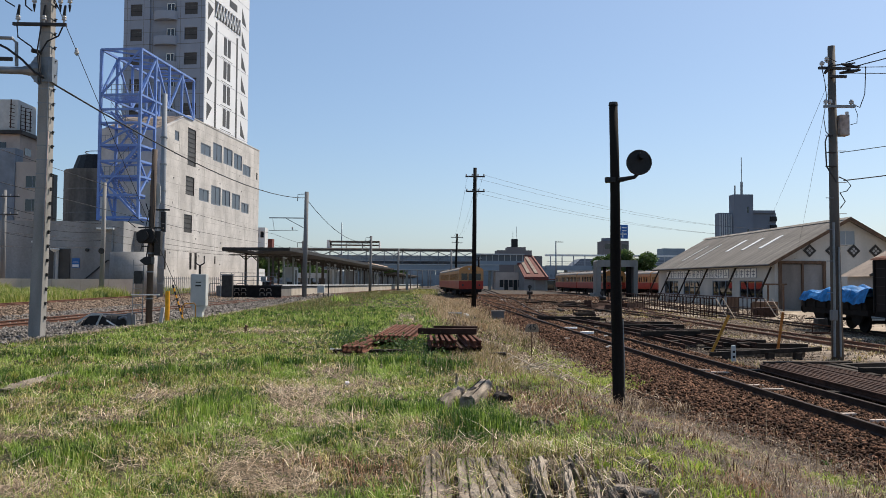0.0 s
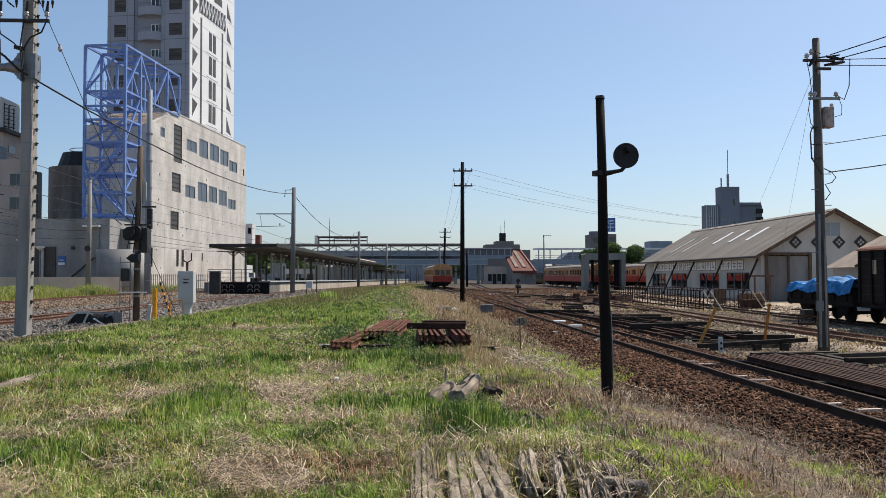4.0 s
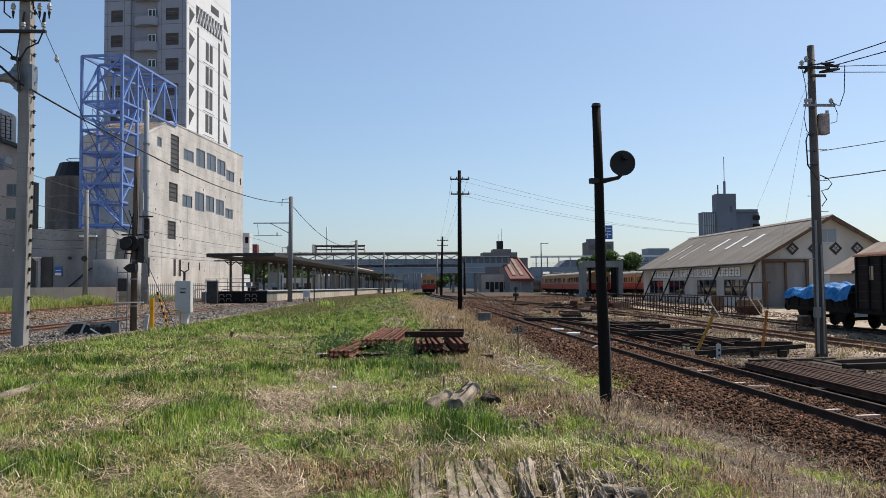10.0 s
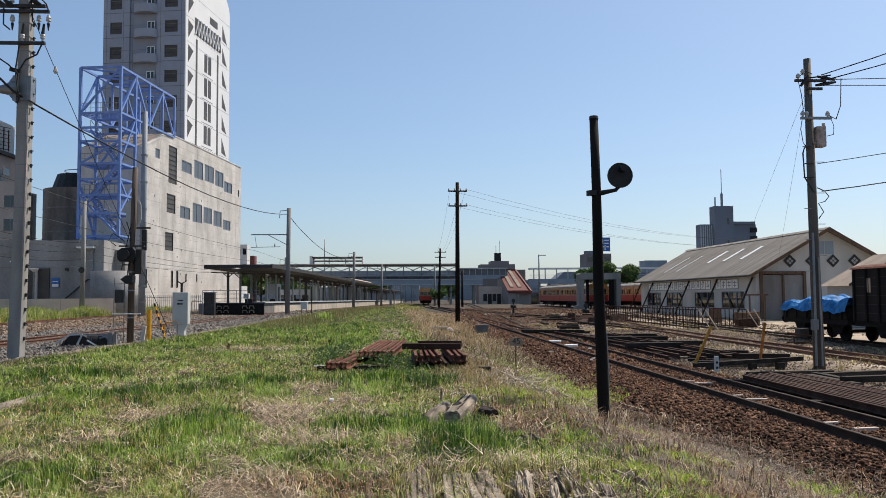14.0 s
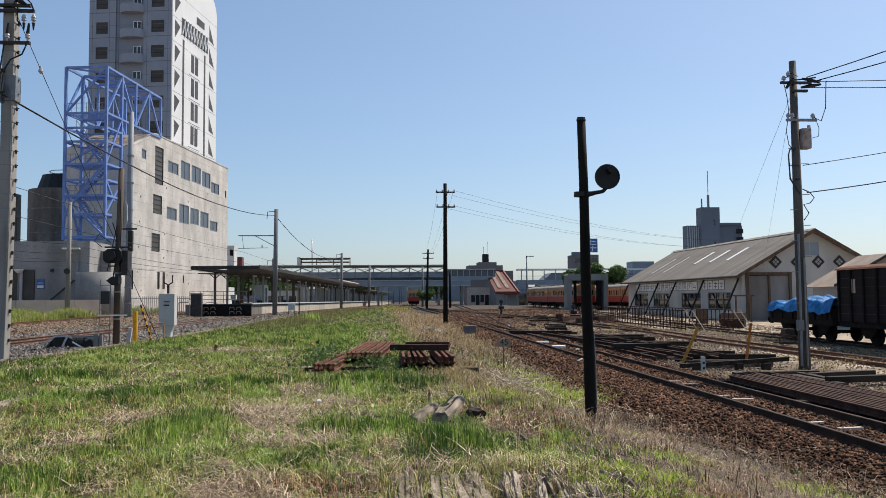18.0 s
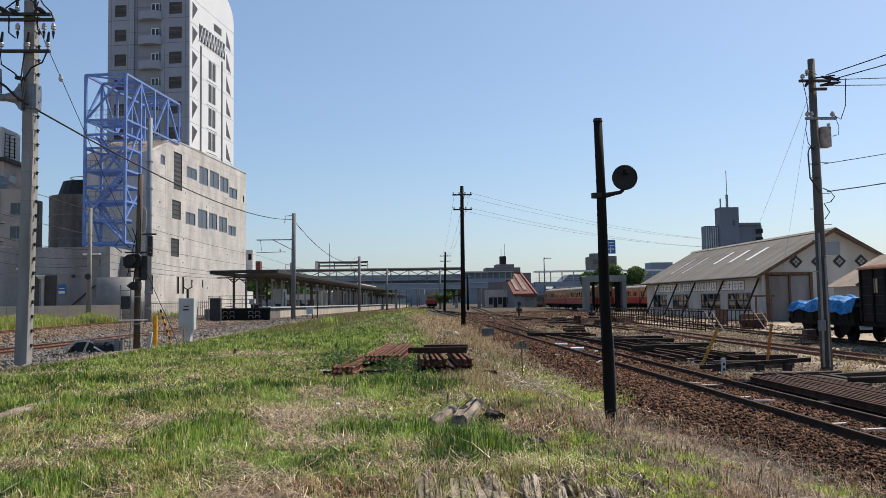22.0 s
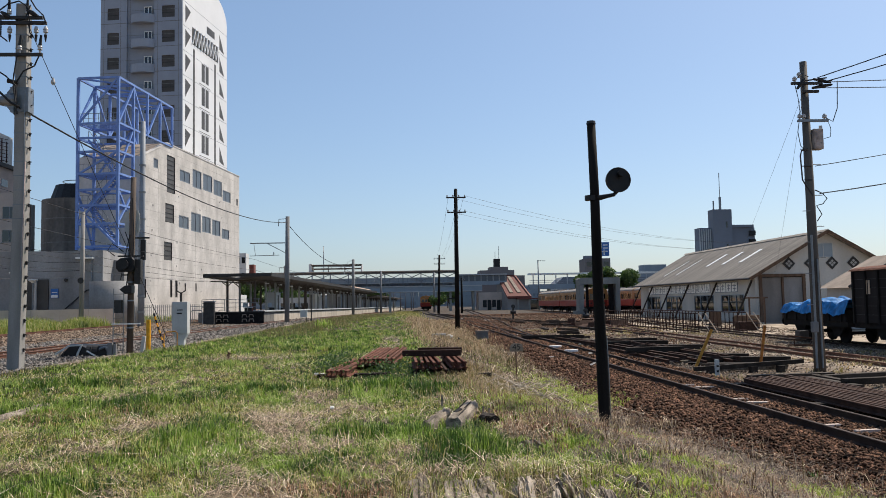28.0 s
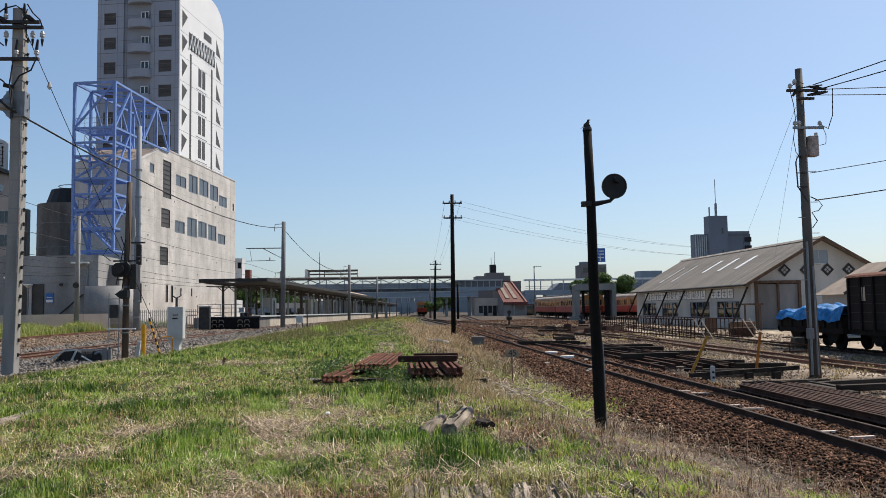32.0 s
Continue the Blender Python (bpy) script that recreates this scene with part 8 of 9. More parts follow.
def build_cover():
    rs = np.random.RandomState(4)
    cat = np.concatenate
    deep, green, fresh, olive, stems = [], [], [], [], []
    log_bed = lambda x, y: 1 - .9 * heap_sum(x, y, [(.62, 10.3, .14, .3), (.85, 11.2, .14, .5)]).clip(0, 1)
    free = lambda x, y: on_bank(x, y) * in_view(x, y) * (1 - .8 * timber_bed(x, y)) * log_bed(x, y) * (1 - .75 * lime(x, y)) * (1 - .65 * heap_sum(x, y, [(-.35, 6.6, .4, .6)]).clip(0, 1))
    for y0, y1, n, wd, per in ((5.2, 9, 10500, .0092, 13), (9, 15, 14500, .0118, 11), (15, 26, 18500, .016, 10), (26, 48, 23000, .018, 10), (48, 120, 20000, .032, 10)):
        box = (-.62 * y1 - 1, min(.6 * y1 + 1, 6), y0, y1)
        x, y = scatter(rs, int(n * 1.35), *box, lambda x, y: free(x, y) * (1 - .84 * straw(x, y)) * (1 - .93 * dry_edge(x, y)) * (1 - .9 * tan_zone(x, y)) * (.3 + .7 * step(value_noise(x, y, .21, 14), .18, .6)))
        rich = lush(x, y)
        pick = rs.rand(len(x)) < np.clip(.17 + .48 * step(.6 * value_noise(x, y, 1.4, 16) + .4 * value_noise(x, y, .4, 19), .36, .62) - .6 * rich, .05, .9)
        tall = (.055 + .075 * value_noise(x, y, .45, 15) ** 1.5 + .10 * rich) * rs.uniform(.6, 1.35, len(x)) * (1 - .15 * step(y, 30, 60))
        tone = .55 * value_noise(x, y, .42, 63) + .25 * value_noise(x, y, 1.3, 64) + .35 * rs.rand(len(x)) - .12 * rich
        for keep, rows, f in ((~pick & (tone < .46), deep, .95), (~pick & (tone >= .46) & (tone < .66), green, 1.0), (~pick & (tone >= .66), fresh, 1.05), (pick, olive, .85)):
            bx, by, a, k = tufts(rs, x[keep], y[keep], per, .035 + .0022 * y0)
            rows.append((bx, by, f * tall[keep][k] * rs.uniform(.45, 1.3, len(bx)), wd * rs.uniform(.5, 1.3, len(bx)), a, np.clip(rs.uniform(.2, 1.35, len(bx)) - .45 * rich[keep][k], .1, 1.5)))
        x, y = scatter(rs, int(n * 7.5), *box, lambda x, y: free(x, y) * (.10 + .90 * straw(x, y)) * (1 - .95 * step(x, 1.0, 2.0)) * (1 - .85 * timber_bed(x, y)) * (1 - .8 * lush(x, y)))
        stems.append((x, y, rs.uniform(.07, .3, len(x)) * (1 + .5 * (rs.rand(len(x)) < .2)) * (1 + .015 * y), wd * .5 * rs.uniform(.4, 1.4, len(x))))
    for name, mat, rows, lab in (("meadow_grass", GREEN, green, "patchy lush green meadow grass on the bank"), ("dark_meadow_grass", DEEP, deep, "deep green grass tufts on the bank"), ("bright_meadow_grass", FRESH, fresh, "bright young grass tufts on the bank"), ("yellowing_grass", OLIVE, olive, "short yellowing grass between straw heaps")):
        x, y, h, w, a, lean = (cat([r[i] for r in rows]) for i in range(6))
        blade_mesh(name, mat, x, y, h, w, lean, rs, lab, "grass", angle=a)
    x, y, h, w = (cat([r[i] for r in stems]) for i in range(4))
    pale = .6 * value_noise(x, y, .3, 65) + .5 * rs.rand(len(x)) > .36
    blade_mesh("straw_litter", STRAW, x[pale], y[pale], h[pale], w[pale], None, rs, "mown pale straw lying in heaps on the bank", "straw", flat=True, pile=.13)
    blade_mesh("brown_straw", STRAW_BROWN, x[~pale], y[~pale], h[~pale], w[~pale], None, rs, "older brown straw under the pale heaps", "straw", flat=True, pile=.08)
    # fresh lime-green tufts
    x, y = scatter(rs, 19000, .5, 6, 5.6, 28, lambda x, y: lime(x, y) * in_view(x, y))
    x, y, a, k = tufts(rs, x, y, 9, .07)
    blade_mesh("fresh_grass", LIME, x, y, rs.uniform(.03, .13, len(x)), .005 + .0008 * y, rs.uniform(.3, 1.3, len(x)), rs, "fresh lime-green grass tufts", "grass", angle=a)
    # dead weeds towards the ballast
    x, y = scatter(rs, 13000, 0, 6.2, 5.4, 40, lambda x, y: dry_edge(x, y) * in_view(x, y) * (.25 + .75 * step(value_noise(x, y, .5, 21), .3, .8)) * (1 - .9 * lime(x, y)))
    x, y, a, k = tufts(rs, x, y, 9, .12)
    blade_mesh("dead_weeds", BROWN_WEED, x, y, rs.uniform(.03, .13, len(x)) * (1 + 1.2 * (value_noise(x, y, .5, 23) > .7)), .004 + .0007 * y, rs.uniform(.3, 1.6, len(x)), rs, "brown dead weeds along the ballast", "weeds", angle=a)
    x, y = scatter(rs, 10000, 1.2, 6.4, 5.4, 28, lambda x, y: dry_edge(x, y) * in_view(x, y) * (.1 + .9 * step(value_noise(x, y, .7, 22), .4, .85)))
    blade_mesh("bleached_stalks", BROWN_WEED, x, y, rs.uniform(.1, .42, len(x)), .0022 + .0004 * y, None, rs, "bleached stalks tangled along the ballast", "straw", flat=True, pile=.12)
    # pale tangled twigs below the sign and thin dry stalks by the ballast
    x, y = scatter(rs, 1500, 2, 5.6, 14, 24, lambda x, y: heap_sum(x, y, [(2.6, 17.2, .7, 1.6), (3.0, 20.5, .7, 1.4), (3.6, 15.2, .5, 1.0)]))
    blade_mesh("pale_twigs", STRAW, x, y, rs.uniform(.3, .9, len(x)), .012 + 0 * x, None, rs, "pale dead twigs tangled on the slope", "weeds", flat=True, pile=.3)
    x, y = scatter(rs, 700, 2, 6, 7, 20, lambda x, y: heap_sum(x, y, [(5.0, 10.4, .4, .9), (3.9, 13.8, .5, .7), (2.9, 22, .5, 1.0), (2.7, 10.5, .4, .5), (4.9, 9.3, .3, .5)]))
    blade_mesh("dry_stalks", BROWN_WEED, x, y, rs.uniform(.2, .62, len(x)), .006 + .0003 * y, rs.uniform(.05, .5, len(x)), rs, "thin upright dry stalks beside the ballast", "weeds")
    # tufts and straw on the rotten sleepers
    x, y = scatter(rs, 1100, -.05, 1.9, 5.4, 7.5, lambda x, y: np.clip(heap_sum(x, y, [(c, 6.4, .05, 2.0) for c in (.0, .265, .53, .8)]) + heap_sum(x, y, [(.2, 7.35, .6, .12), (1.3, 7.2, .5, .2), (1.1, 6.2, .3, .3)]), 0, 1) * .5)
    x, y, a, k = tufts(rs, x, y, 11, .05)
    q = (k % 3 > 0)
    for keep, mat, nm, lab in ((q, OLIVE, "sleeper_tufts", "yellow-green tufts between the rotten sleepers"), (~q, BROWN_WEED, "sleeper_weeds", "brown dead tufts between the rotten sleepers")):
        blade_mesh(nm, mat, x[keep], y[keep], rs.uniform(.05, .2, keep.sum()), .007 + 0 * x[keep], rs.uniform(.2, 1.2, keep.sum()), rs, lab, "weeds", angle=a[keep])
    x, y = scatter(rs, 900, -.2, 2.0, 5.3, 7.4, lambda x, y: .25 + .75 * step(value_noise(x, y, .3, 33), .35, .7))
    blade_mesh("sleeper_straw", STRAW, x, y, rs.uniform(.1, .5, len(x)), .006 + 0 * x, None, rs, "straw strewn over the rotten sleepers", "straw", flat=True, pile=.16)
    # russet weeds round the old sleepers
    x, y = scatter(rs, 90000, -6.6, 3.6, 5.8, 15, lambda x, y: np.clip(heap_sum(x, y, [(1.4, 11.3, .35, .8), (1.65, 10.4, .35, .6), (1.85, 9.6, .3, .6), (2.2, 12.6, .4, .8), (2.8, 6.3, .5, .35), (-.75, 7.1, .5, .2), (-.35, 6.6, .35, .5)]) + .5 * heap_sum(x, y, [(-4.9, 12.6, .9, 1.0)]), 0, 1) * (.15 + .85 * step(value_noise(x, y, .35, 72), .3, .7)))
    blade_mesh("russet_weeds", RUSSET, x, y, rs.uniform(.04, .16, len(x)), .005 + .0006 * y, rs.uniform(.3, 1.4, len(x)), rs, "russet dead weeds round the old sleepers", "weeds")
    x, y = scatter(rs, 60000, .8, 6, 5.6, 20, lambda x, y: dry_edge(x, y) * in_view(x, y) * step(value_noise(x, y, .8, 73), .42, .75) * (1 - .9 * lime(x, y)) * .7)
    blade_mesh("reddish_weeds", RUSSET, x, y, rs.uniform(.03, .14, len(x)), .0045 + .0006 * y, rs.uniform(.4, 1.6, len(x)), rs, "reddish dry weeds on the slope", "weeds")
    # brown litter lying along the ballast and on the rotten sleepers
    x, y = scatter(rs, 80000, -.2, 6.2, 5.2, 24, lambda x, y: np.clip(dry_edge(x, y) + .7 * timber_bed(x, y), 0, 1) * in_view(x, y) * (.25 + .75 * step(value_noise(x, y, .4, 24), .25, .7)) * (1 - .97 * lime(x, y)))
    blade_mesh("weed_litter", LITTER, x, y, rs.uniform(.06, .26, len(x)), .0035 + .0005 * y, None, rs, "brown litter of dead stems on the ground", "weeds", flat=True, pile=.07)
    # soft tan grass behind the old sleepers
    x, y = scatter(rs, 60000, -.2, 3.4, 12, 26, lambda x, y: heap_sum(x, y, [(1.7, 17.5, .75, 3.5), (1.5, 11.3, .5, .8)]) * (.3 + .7 * value_noise(x, y, .5, 71)))
    blade_mesh("tan_grass", SEED, x, y, rs.uniform(.06, .24, len(x)), .004 + .0005 * y, rs.uniform(.2, .9, len(x)), rs, "soft brownish dry grass behind the old sleepers", "grass")
    # single tall brown stalks by the rotten sleepers
    x, y = scatter(rs, 260, .2, 2.4, 5.8, 8.4, lambda x, y: np.exp(-((x - 1.25) / .5) ** 2 - ((y - 6.7) / .8) ** 2))
    blade_mesh("tall_stalks", BROWN_WEED, x, y, rs.uniform(.2, .5, len(x)), .005 + 0 * x, rs.uniform(.05, .35, len(x)), rs, "thin tall brown stalks by the rotten sleepers", "weeds")
    # tall tan grass
    x, y = scatter(rs, 150000, -1, 7, 22, 95, tan_zone)
    blade_mesh("tall_tan_grass", TAN, x, y, rs.uniform(.1, .5, len(x)) * (.35 + .9 * value_noise(x, y, 1.1, 61)), .005 + .0004 * y, rs.uniform(.3, 1.6, len(x)), rs, "tall tan dry grass beside the yard track", "grass")
    x, y = scatter(rs, 40000, -1, 7, 20, 90, lambda x, y: tan_zone(x, y) * step(value_noise(x, y, 1.6, 67), .4, .7) + .6 * heap_sum(x, y, [(3.1, 23, .7, 2.2), (3.6, 29, .8, 2.5)]))
    blade_mesh("green_stems", MIXED, x, y, rs.uniform(.1, .42, len(x)), .005 + .0004 * y, rs.uniform(.2, 1.2, len(x)), rs, "green stems mixed into the dry grass", "grass")
    x, y = scatter(rs, 900, -6, -4.4, 57, 59.4, lambda x, y: np.exp(-((x + 5.24) / .45) ** 2 - ((y - 58.2) / .45) ** 2))
    blade_mesh("weed_clump", FRESH, x, y, rs.uniform(.2, .75, len(x)), .045 + 0 * x, rs.uniform(.1, .9, len(x)), rs, "bright green clump of weeds by the line", "weeds")
    # taller brown-topped grass at the far left of the bank
    x, y = scatter(rs, 70000, -11, 2, 40, 120, lambda x, y: on_bank(x, y) * np.exp(-((x - bank_left(y) - 2.2) / 2.0) ** 2) * (.3 + .7 * value_noise(x, y, 1.5, 66)))
    blade_mesh("seeding_grass", MIXED, x, y, rs.uniform(.12, .42, len(x)), .009 + .0002 * y, rs.uniform(.1, .8, len(x)), rs, "brownish seeding grass along the bank's edge", "grass")
    x, y = scatter(rs, 30000, -11.4, -8, 20, 60, lambda x, y: np.exp(-((x - bank_left(y) - .25) / .35) ** 2))
    blade_mesh("edge_grass", MIXED, x, y, rs.uniform(.04, .2, len(x)), .012 + 0 * x, rs.uniform(.1, .7, len(x)), rs, "uneven grass along the trough", "grass")
    x, y = scatter(rs, 40000, -6, 7, 95, 210, lambda x, y: np.exp(-((x - 1.2 - .012 * (y - 95)) / 1.6) ** 2) * (.2 + .8 * value_noise(x, y, 3, 62)))
    blade_mesh("verge_grass", OLIVE, x, y, rs.uniform(.08, .3, len(x)), .06 + 0 * x, rs.uniform(.1, .6, len(x)), rs, "thin green verge along the far track", "grass")
    # weeds in front of the low wall
    x, y = scatter(rs, 200000, -40, -25.9, 44, 105, lambda x, y: (y < 104.0 + x - .5) * step(y, 50, 56) * (x < -26.2 + .6 * (y - 60) / 40) * (.15 + .85 * value_noise(x, y, 2.2, 31)) + (y > 78) * (x > -28) * .5)
    blade_mesh("wall_weeds", blades("green_weeds", [(.14, .20, .035), (.25, .32, .06), (.40, .42, .13), (.52, .46, .22)]), x, y, rs.uniform(.2, .9, len(x)) * (.35 + 1.2 * value_noise(x, y, 1.3, 32)), .06 + 0 * x, rs.uniform(.1, .6, len(x)), rs, "tall green weeds before the low wall", "weeds")
    # bramble leaves on the rail pile
    n = 1300
    v = np.zeros((n * 4, 3))
    for i in range(n):
        k = rs.randint(6)
        c = ((-1.5, 18.6, .62), (-1.6, 19.6, .66), (-.35, 18.5, .62), (.05, 18.6, .62), (.15, 17.8, .5), (-1.5, 20.8, .7))[k]
        p = np.array(c) + rs.normal(size=3) * np.array((.28, .6, .08))
        u, w = rs.normal(size=3), rs.normal(size=3)
        u /= np.linalg.norm(u)
        w = np.cross(u, w)
        w /= np.linalg.norm(w)
        s = rs.uniform(.02, .045)
        v[4 * i:4 * i + 4] = p + np.array([u * -s, w * -s * .7, u * s, w * s * .7])
    me = bpy.data.meshes.new("bramble")
    me.from_pydata(v.tolist(), [], np.arange(n * 4).reshape(-1, 4).tolist())
    me.materials.append(LEAF)
    tagged(new("bramble", me), "green bramble creeping over the rusty rails", "bramble", kind="stuff")


build_cover()


def stones(name, mat, x, y, size, rs, label, lift=0.0):
    """Angular stones of eight faces each, half sunk in the ground."""
    n = len(x)
    z = height(x, y) + size * rs.uniform(-.1, .9, n) + lift
    dirs = np.array([(1, 0, 0), (-1, 0, 0), (0, 1, 0), (0, -1, 0), (0, 0, 1), (0, 0, -1.0)])
    v = dirs[None] * rs.uniform(.55, 1.25, (n, 6, 1)) + rs.uniform(-.38, .38, (n, 6, 3))
    a = rs.uniform(0, 6.28, n)
    c, s = np.cos(a), np.sin(a)
    vx, vy = v[..., 0] * c[:, None] - v[..., 1] * s[:, None], v[..., 0] * s[:, None] + v[..., 1] * c[:, None]
    v = np.stack([vx, vy * .8, v[..., 2] * .7], -1) * size[:, None, None] + np.stack([x, y, z], 1)[:, None]
    f = np.array([(0, 2, 4), (2, 1, 4), (1, 3, 4), (3, 0, 4), (2, 0, 5), (1, 2, 5), (3, 1, 5), (0, 3, 5)])
    tri = (np.arange(n)[:, None, None] * 6 + f[None]).reshape(-1, 3)
    me = bpy.data.meshes.new(name)
    me.vertices.add(n * 6)
    me.vertices.foreach_set("co", v.astype(np.float32).ravel())
    me.loops.add(tri.size)
    me.loops.foreach_set("vertex_index", tri.astype(np.int32).ravel())
    me.polygons.add(len(tri))
    me.polygons.foreach_set("loop_start", np.arange(0, tri.size, 3, dtype=np.int32))
    me.update(calc_edges=True)
    me.materials.append(mat)
    return tagged(new(name, me), label, "ballast", kind="stuff")


def build_ballast():
    rs = np.random.RandomState(9)
    xs, ys, ss = [], [], []
    for y0, y1, n, s in ((6, 14, 34000, .03), (14, 26, 36000, .036), (26, 50, 26000, .05), (50, 90, 12000, .075)):
        x, y = scatter(rs, n, 4, 8.6, y0, y1, lambda x, y: step(x, toe(y) - .35, toe(y) + .25) * in_view(x, y))
        xs.append(x), ys.append(y), ss.append(s * rs.uniform(.55, 1.5, len(x)))
    cat = np.concatenate
    stones("rusty_ballast", STONE_BROWN, cat(xs), cat(ys), cat(ss), rs, "rust-stained dark brown ballast stones")
    xs, ys, ss = [], [], []
    for y0, y1, n, s in ((18, 36, 34000, .062), (36, 60, 28000, .08), (60, 100, 12000, .1)):
        x, y = scatter(rs, n, -17.5, -9, y0, y1, lambda x, y: step(-x, -bank_left(y) + .1, -bank_left(y) + .5))
        xs.append(x), ys.append(y), ss.append(s * rs.uniform(.6, 1.3, len(x)))
    stones("grey_ballast", STONE_GREY, cat(xs), cat(ys), cat(ss), rs, "clean grey ballast stones beside the main line")
    x, y = scatter(rs, 40000, -25, -14.5, 20, 95, lambda x, y: .2 + .8 * value_noise(x, y, 3, 44))
    stones("old_ballast", STONE_OLD, x, y, rs.uniform(.05, .1, len(x)) * (.6 + .01 * y), rs, "old brown ballast between the main-line tracks")
    x, y = scatter(rs, 18000, 8.6, 26, 40, 110, lambda x, y: value_noise(x, y, 4, 45))
    stones("yard_stones", STONE_OLD, x, y, rs.uniform(.03, .07, len(x)) * (.5 + .01 * y), rs, "brown stones strewn over the upper yard")
    x, y = scatter(rs, 52000, 7.5, 24, 34, 125, lambda x, y: (.1 + .9 * step(value_noise(x, y, 2.2, 46), .35, .7)) * (x < 8.5 + .16 * y))
    stones("dark_yard_ballast", STONE_BROWN, x, y, rs.uniform(.03, .06, len(x)) * (.5 + .012 * y), rs, "dark stained ballast between the fanning tracks")
    x, y = scatter(rs, 80000, 8.4, 20, 11, 50, lambda x, y: .25 + .75 * step(value_noise(x, y, 2.5, 41), .3, .7))
    half = rs.rand(len(x)) < .6
    size = rs.uniform(.012, .026, len(x)) * (1 + .025 * y)
    stones("yard_gravel", STONE_OLD, x[half], y[half], size[half], rs, "pale brown gravel in the yard")
    stones("tan_gravel", STONE_TAN, x[~half], y[~half], size[~half], rs, "dusty tan gravel in the yard")
    x, y = scatter(rs, 2600, 8.4, 20, 12, 60, lambda x, y: step(value_noise(x, y, 1.8, 47), .55, .8) + heap_sum(x, y, [(12.2, 22.0, .9, 1.2), (13.6, 21, 1.2, 1.5)]))
    x, y, a, k = tufts(rs, x, y, 9, .12)
    blade_mesh("yard_weeds", SEED, x, y, rs.uniform(.04, .2, len(x)), .004 + .0007 * y, rs.uniform(.3, 1.4, len(x)), rs, "dry tufts of weeds on the yard gravel", "weeds", angle=a)


build_ballast()


def build_scraps():
    # pale scraps and small stones along the yard tracks
    rs = random.Random(21)
    for k in range(26):
        x, y = rs.uniform(5.6, 9.5) + .0, rs.uniform(24, 95)
        s = rs.uniform(.06, .16) * (.7 + .008 * y)
        solid("pale_scrap", Mesh().prism([(-s, 0), (s, 0), (s * .7, s * .3), (-s * .6, s * .35)], "y", -s * .4, s * .4), WHITE_PAINT if k % 3 else CONCRETE, "pale flat scrap lying on the ballast", "scrap", "pale scraps", at=pose(x, y, ground_z(x, y) + .04, 0, 0, rs.uniform(0, 180)))
    for k in range(14):
        x, y = rs.uniform(10, 17), rs.uniform(48, 80)
        l = rs.uniform(1.2, 3.2)
        solid("old_sleeper", Mesh().box(-.11, .11, -l / 2, l / 2, 0, .16), DARK_WOOD, "dark discarded sleeper on the gravel", "sleeper", "discarded sleepers", at=pose(x, y, ground_z(x, y) + .02, 0, 0, rs.uniform(0, 180)), bevel=.012)


build_scraps()


# ---------------------------------------------------------------- the bird
def build_bird():
    b = thing("small_bird", "small dark bird that lands on the signal mast", "bird", at=pose(3.23, 13.45, 5.06))
    feather = material("dark_feathers", (.03, .027, .025), .7, var=.3, scale=30, fine=120)
    part("body", Mesh().tube([(0, -.075, -.005), (0, -.05, .0), (0, 0, .0), (0, .045, .012), (0, .06, .02)], [.008, .026, .032, .024, .01], 10), feather, b, smooth=True)
    part("head", Mesh().tube([(0, .035, .03), (0, .06, .034), (0, .082, .03)], [.014, .021, .01], 10), feather, b, smooth=True)
    part("beak", Mesh().tube([(0, .08, .03), (0, .102, .026)], [.007, .001], 6), STEEL_DARK, b)
    part("tail", Mesh().prism([(-.012, -.07), (.012, -.07), (.026, -.14), (-.026, -.14)], "z", -.008, -.003), feather, b)
    wings = []
    for s in (-1, 1):
        w = part("wing", Mesh().prism([(0, .035), (s * .05, .045), (s * .115, .01), (s * .105, -.02), (s * .05, -.045), (0, -.03)], "z", .008, .013), feather, b)
        wings.append((s, w))
    for x in (-.012, .012):
        part("leg", Mesh().tube([(x, 0, -.03), (x, .004, -.06)], .003, 5), STEEL_DARK, b)
    return b, wings


bird, wings = build_bird()


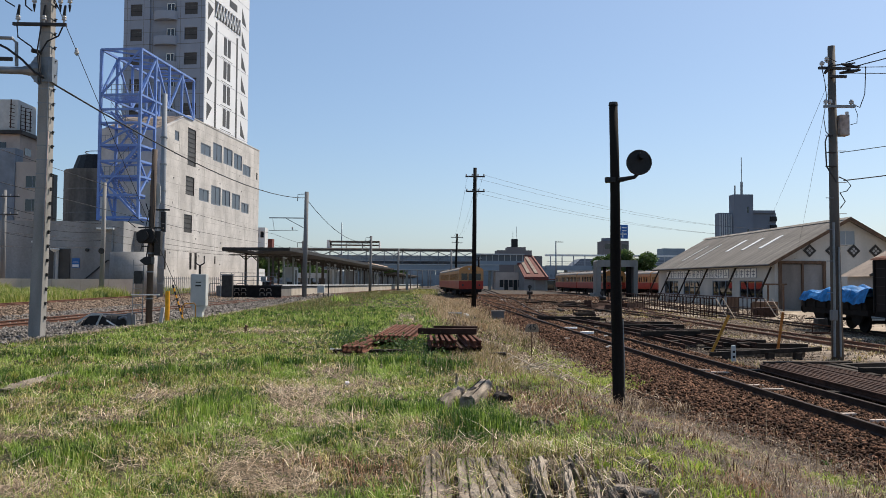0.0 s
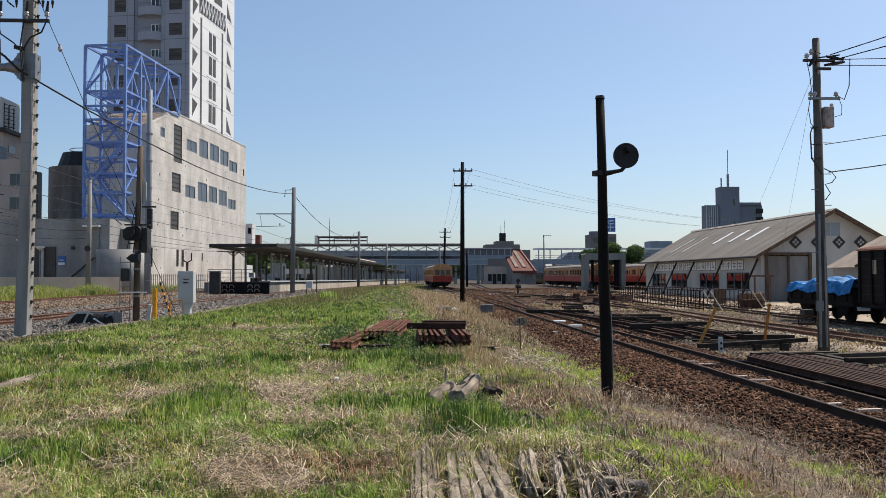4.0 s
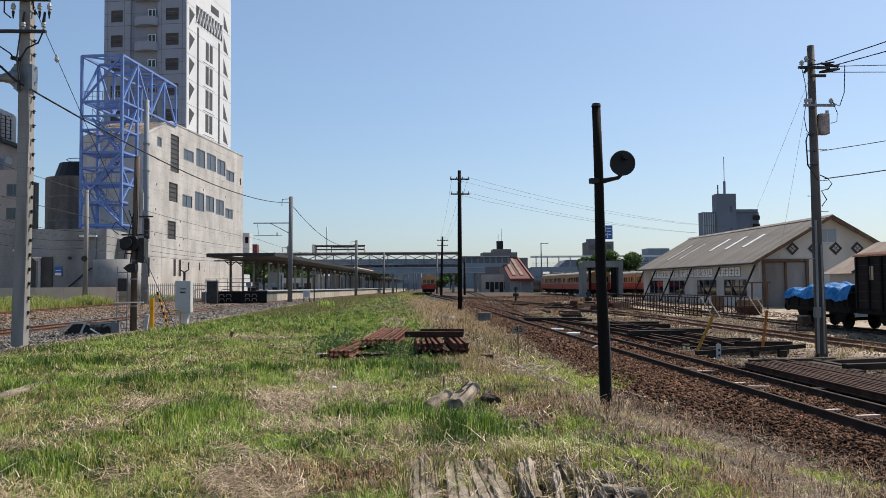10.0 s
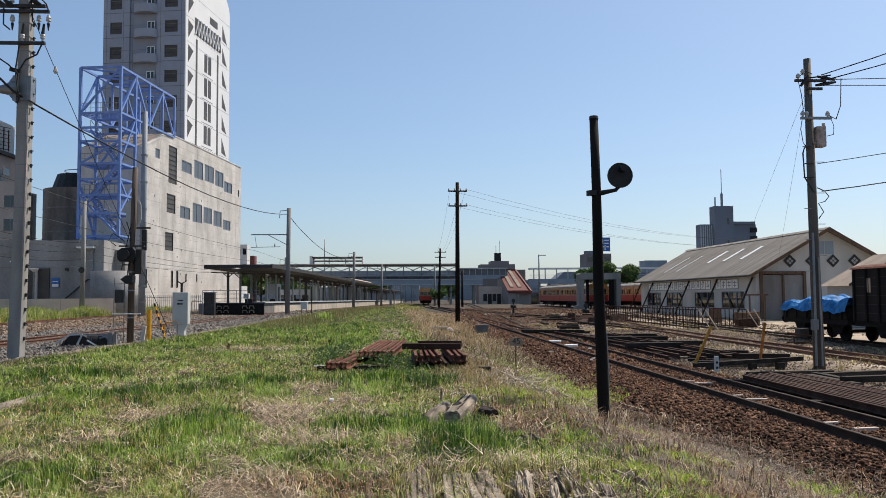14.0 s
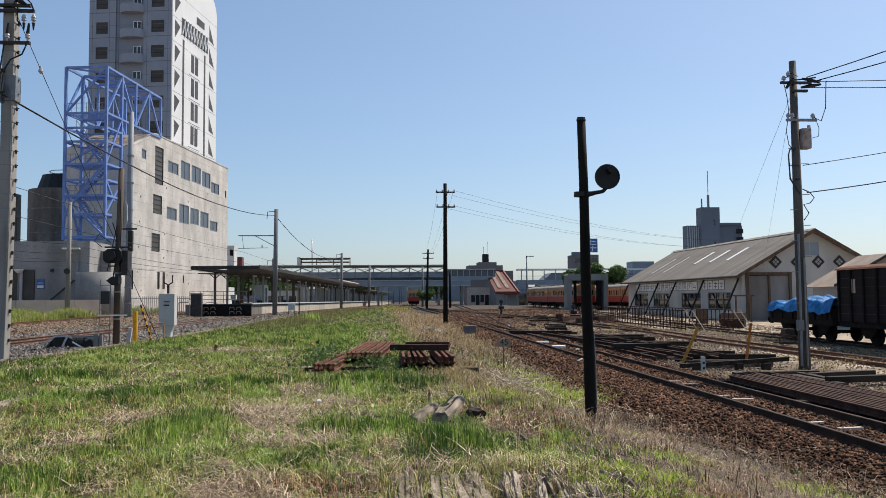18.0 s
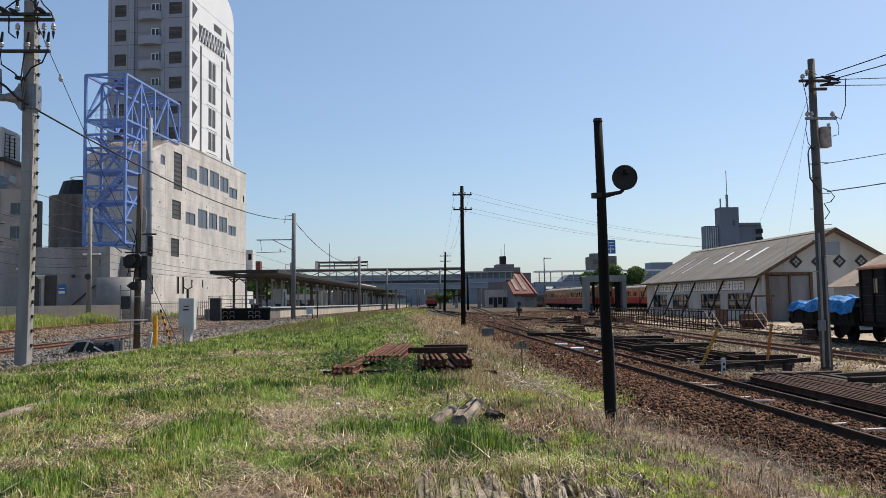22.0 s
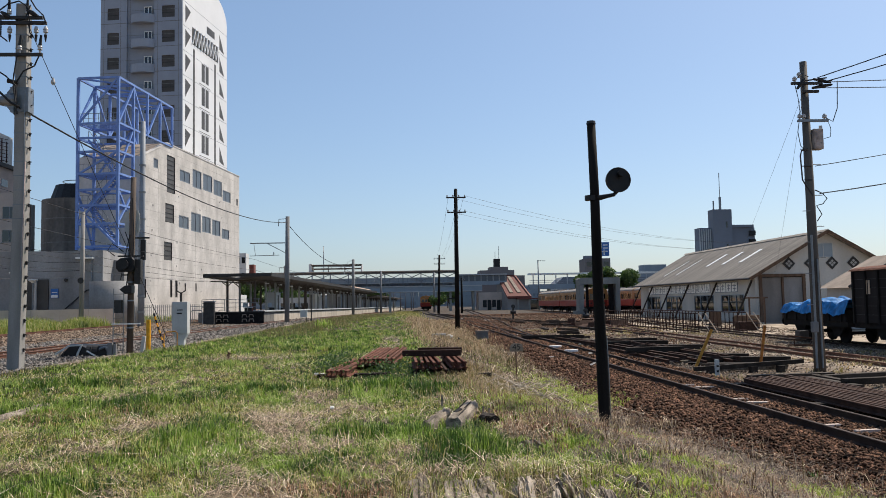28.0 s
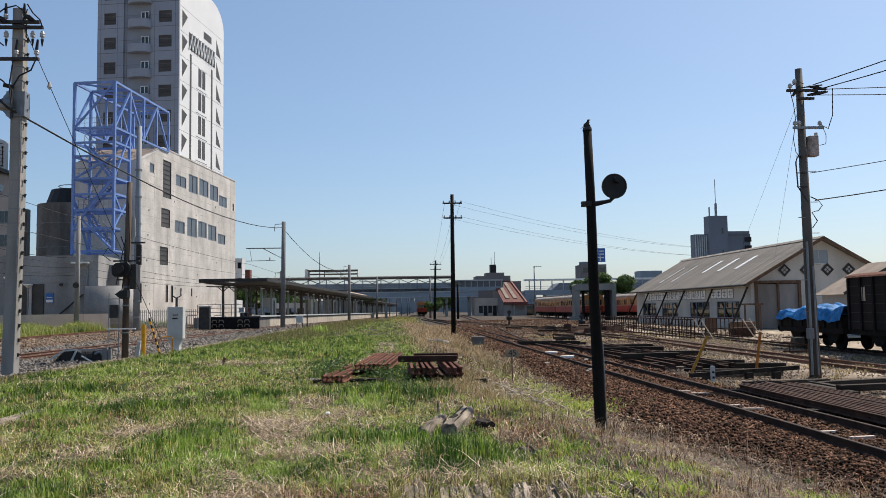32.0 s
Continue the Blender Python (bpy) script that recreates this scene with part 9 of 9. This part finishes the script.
def motions():
    # the railcar draws away, slowing down, along its track
    rows, tail = [], []
    xs, ys = [p[0] for p in YARD_MAIN], [p[1] for p in YARD_MAIN]
    soft = lambda yy: float(np.mean([np.interp(yy + d, ys, xs) for d in np.linspace(-6, 6, 13)]))
    for t, y in ((0, 94), (1.5, 105.5), (3, 115), (5, 128.5), (7, 140), (8.5, 149), (10, 157), (12, 166), (14, 173), (17, 183.5), (20, 191), (23.5, 198), (27.5, 203.5), (30, 206), (32, 207)):
        for out, yy in ((rows, y), (tail, y + 20.4)):
            a, b = soft(yy + 3), soft(yy + 17)
            out.append((t, pose(soft(yy), yy, 0.15, 0, 0, math.degrees(math.atan2(a - b, 14.0)))))
    walk(moving_tail, tail)
    walk(moving_train, rows)
    # the bird waits on the ground far down the yard, flies up and settles on the mast
    way = [(0, (2.4, 33.0, .55), 8, 0), (30.3, (2.4, 33.0, .55), 8, 0), (30.45, (2.6, 30.5, 1.2), -8, 30), (30.6, (2.9, 27, 2.0), -12, 40), (30.7, (3.0, 25, 2.44), -14, 45), (30.8, (2.99, 22.5, 2.78), -16, 45),
           (30.9, (2.95, 20, 3.05), -20, 50), (31.0, (2.94, 18, 3.35), -24, 50), (31.1, (2.97, 16.5, 3.66), -30, 55), (31.2, (3.04, 15.5, 3.96), -35, 55), (31.3, (3.09, 14.7, 4.3), -38, 55), (31.4, (3.13, 14.2, 4.56), -40, 50),
           (31.5, (3.16, 13.8, 4.78), -40, 60), (31.6, (3.2, 13.55, 4.93), -40, 65), (31.7, (3.25, 13.45, 5.04), -60, 50), (31.8, (3.27, 13.45, 5.06), -80, 35), (32, (3.27, 13.45, 5.06), -80, 35)]
    walk(bird, [(t, pose(*p, pitch, 0, yaw)) for t, p, yaw, pitch in way])
    for s, w in wings:
        fold = pose(s * .012, -.02, 0, 0, s * 78, s * -8)
        beat = [(0, fold), (30.25, fold)]
        k = 0
        t = 30.3
        while t < 31.65:
            beat.append((round(t, 2), pose(0, 0, 0, 0, s * (-38 if k % 2 else 32), 0)))
            t, k = t + .1, k + 1
        beat += [(31.75, pose(s * .006, -.01, 0, 0, s * 50, s * -4)), (31.85, fold), (32, fold)]
        walk(w, beat)


motions()
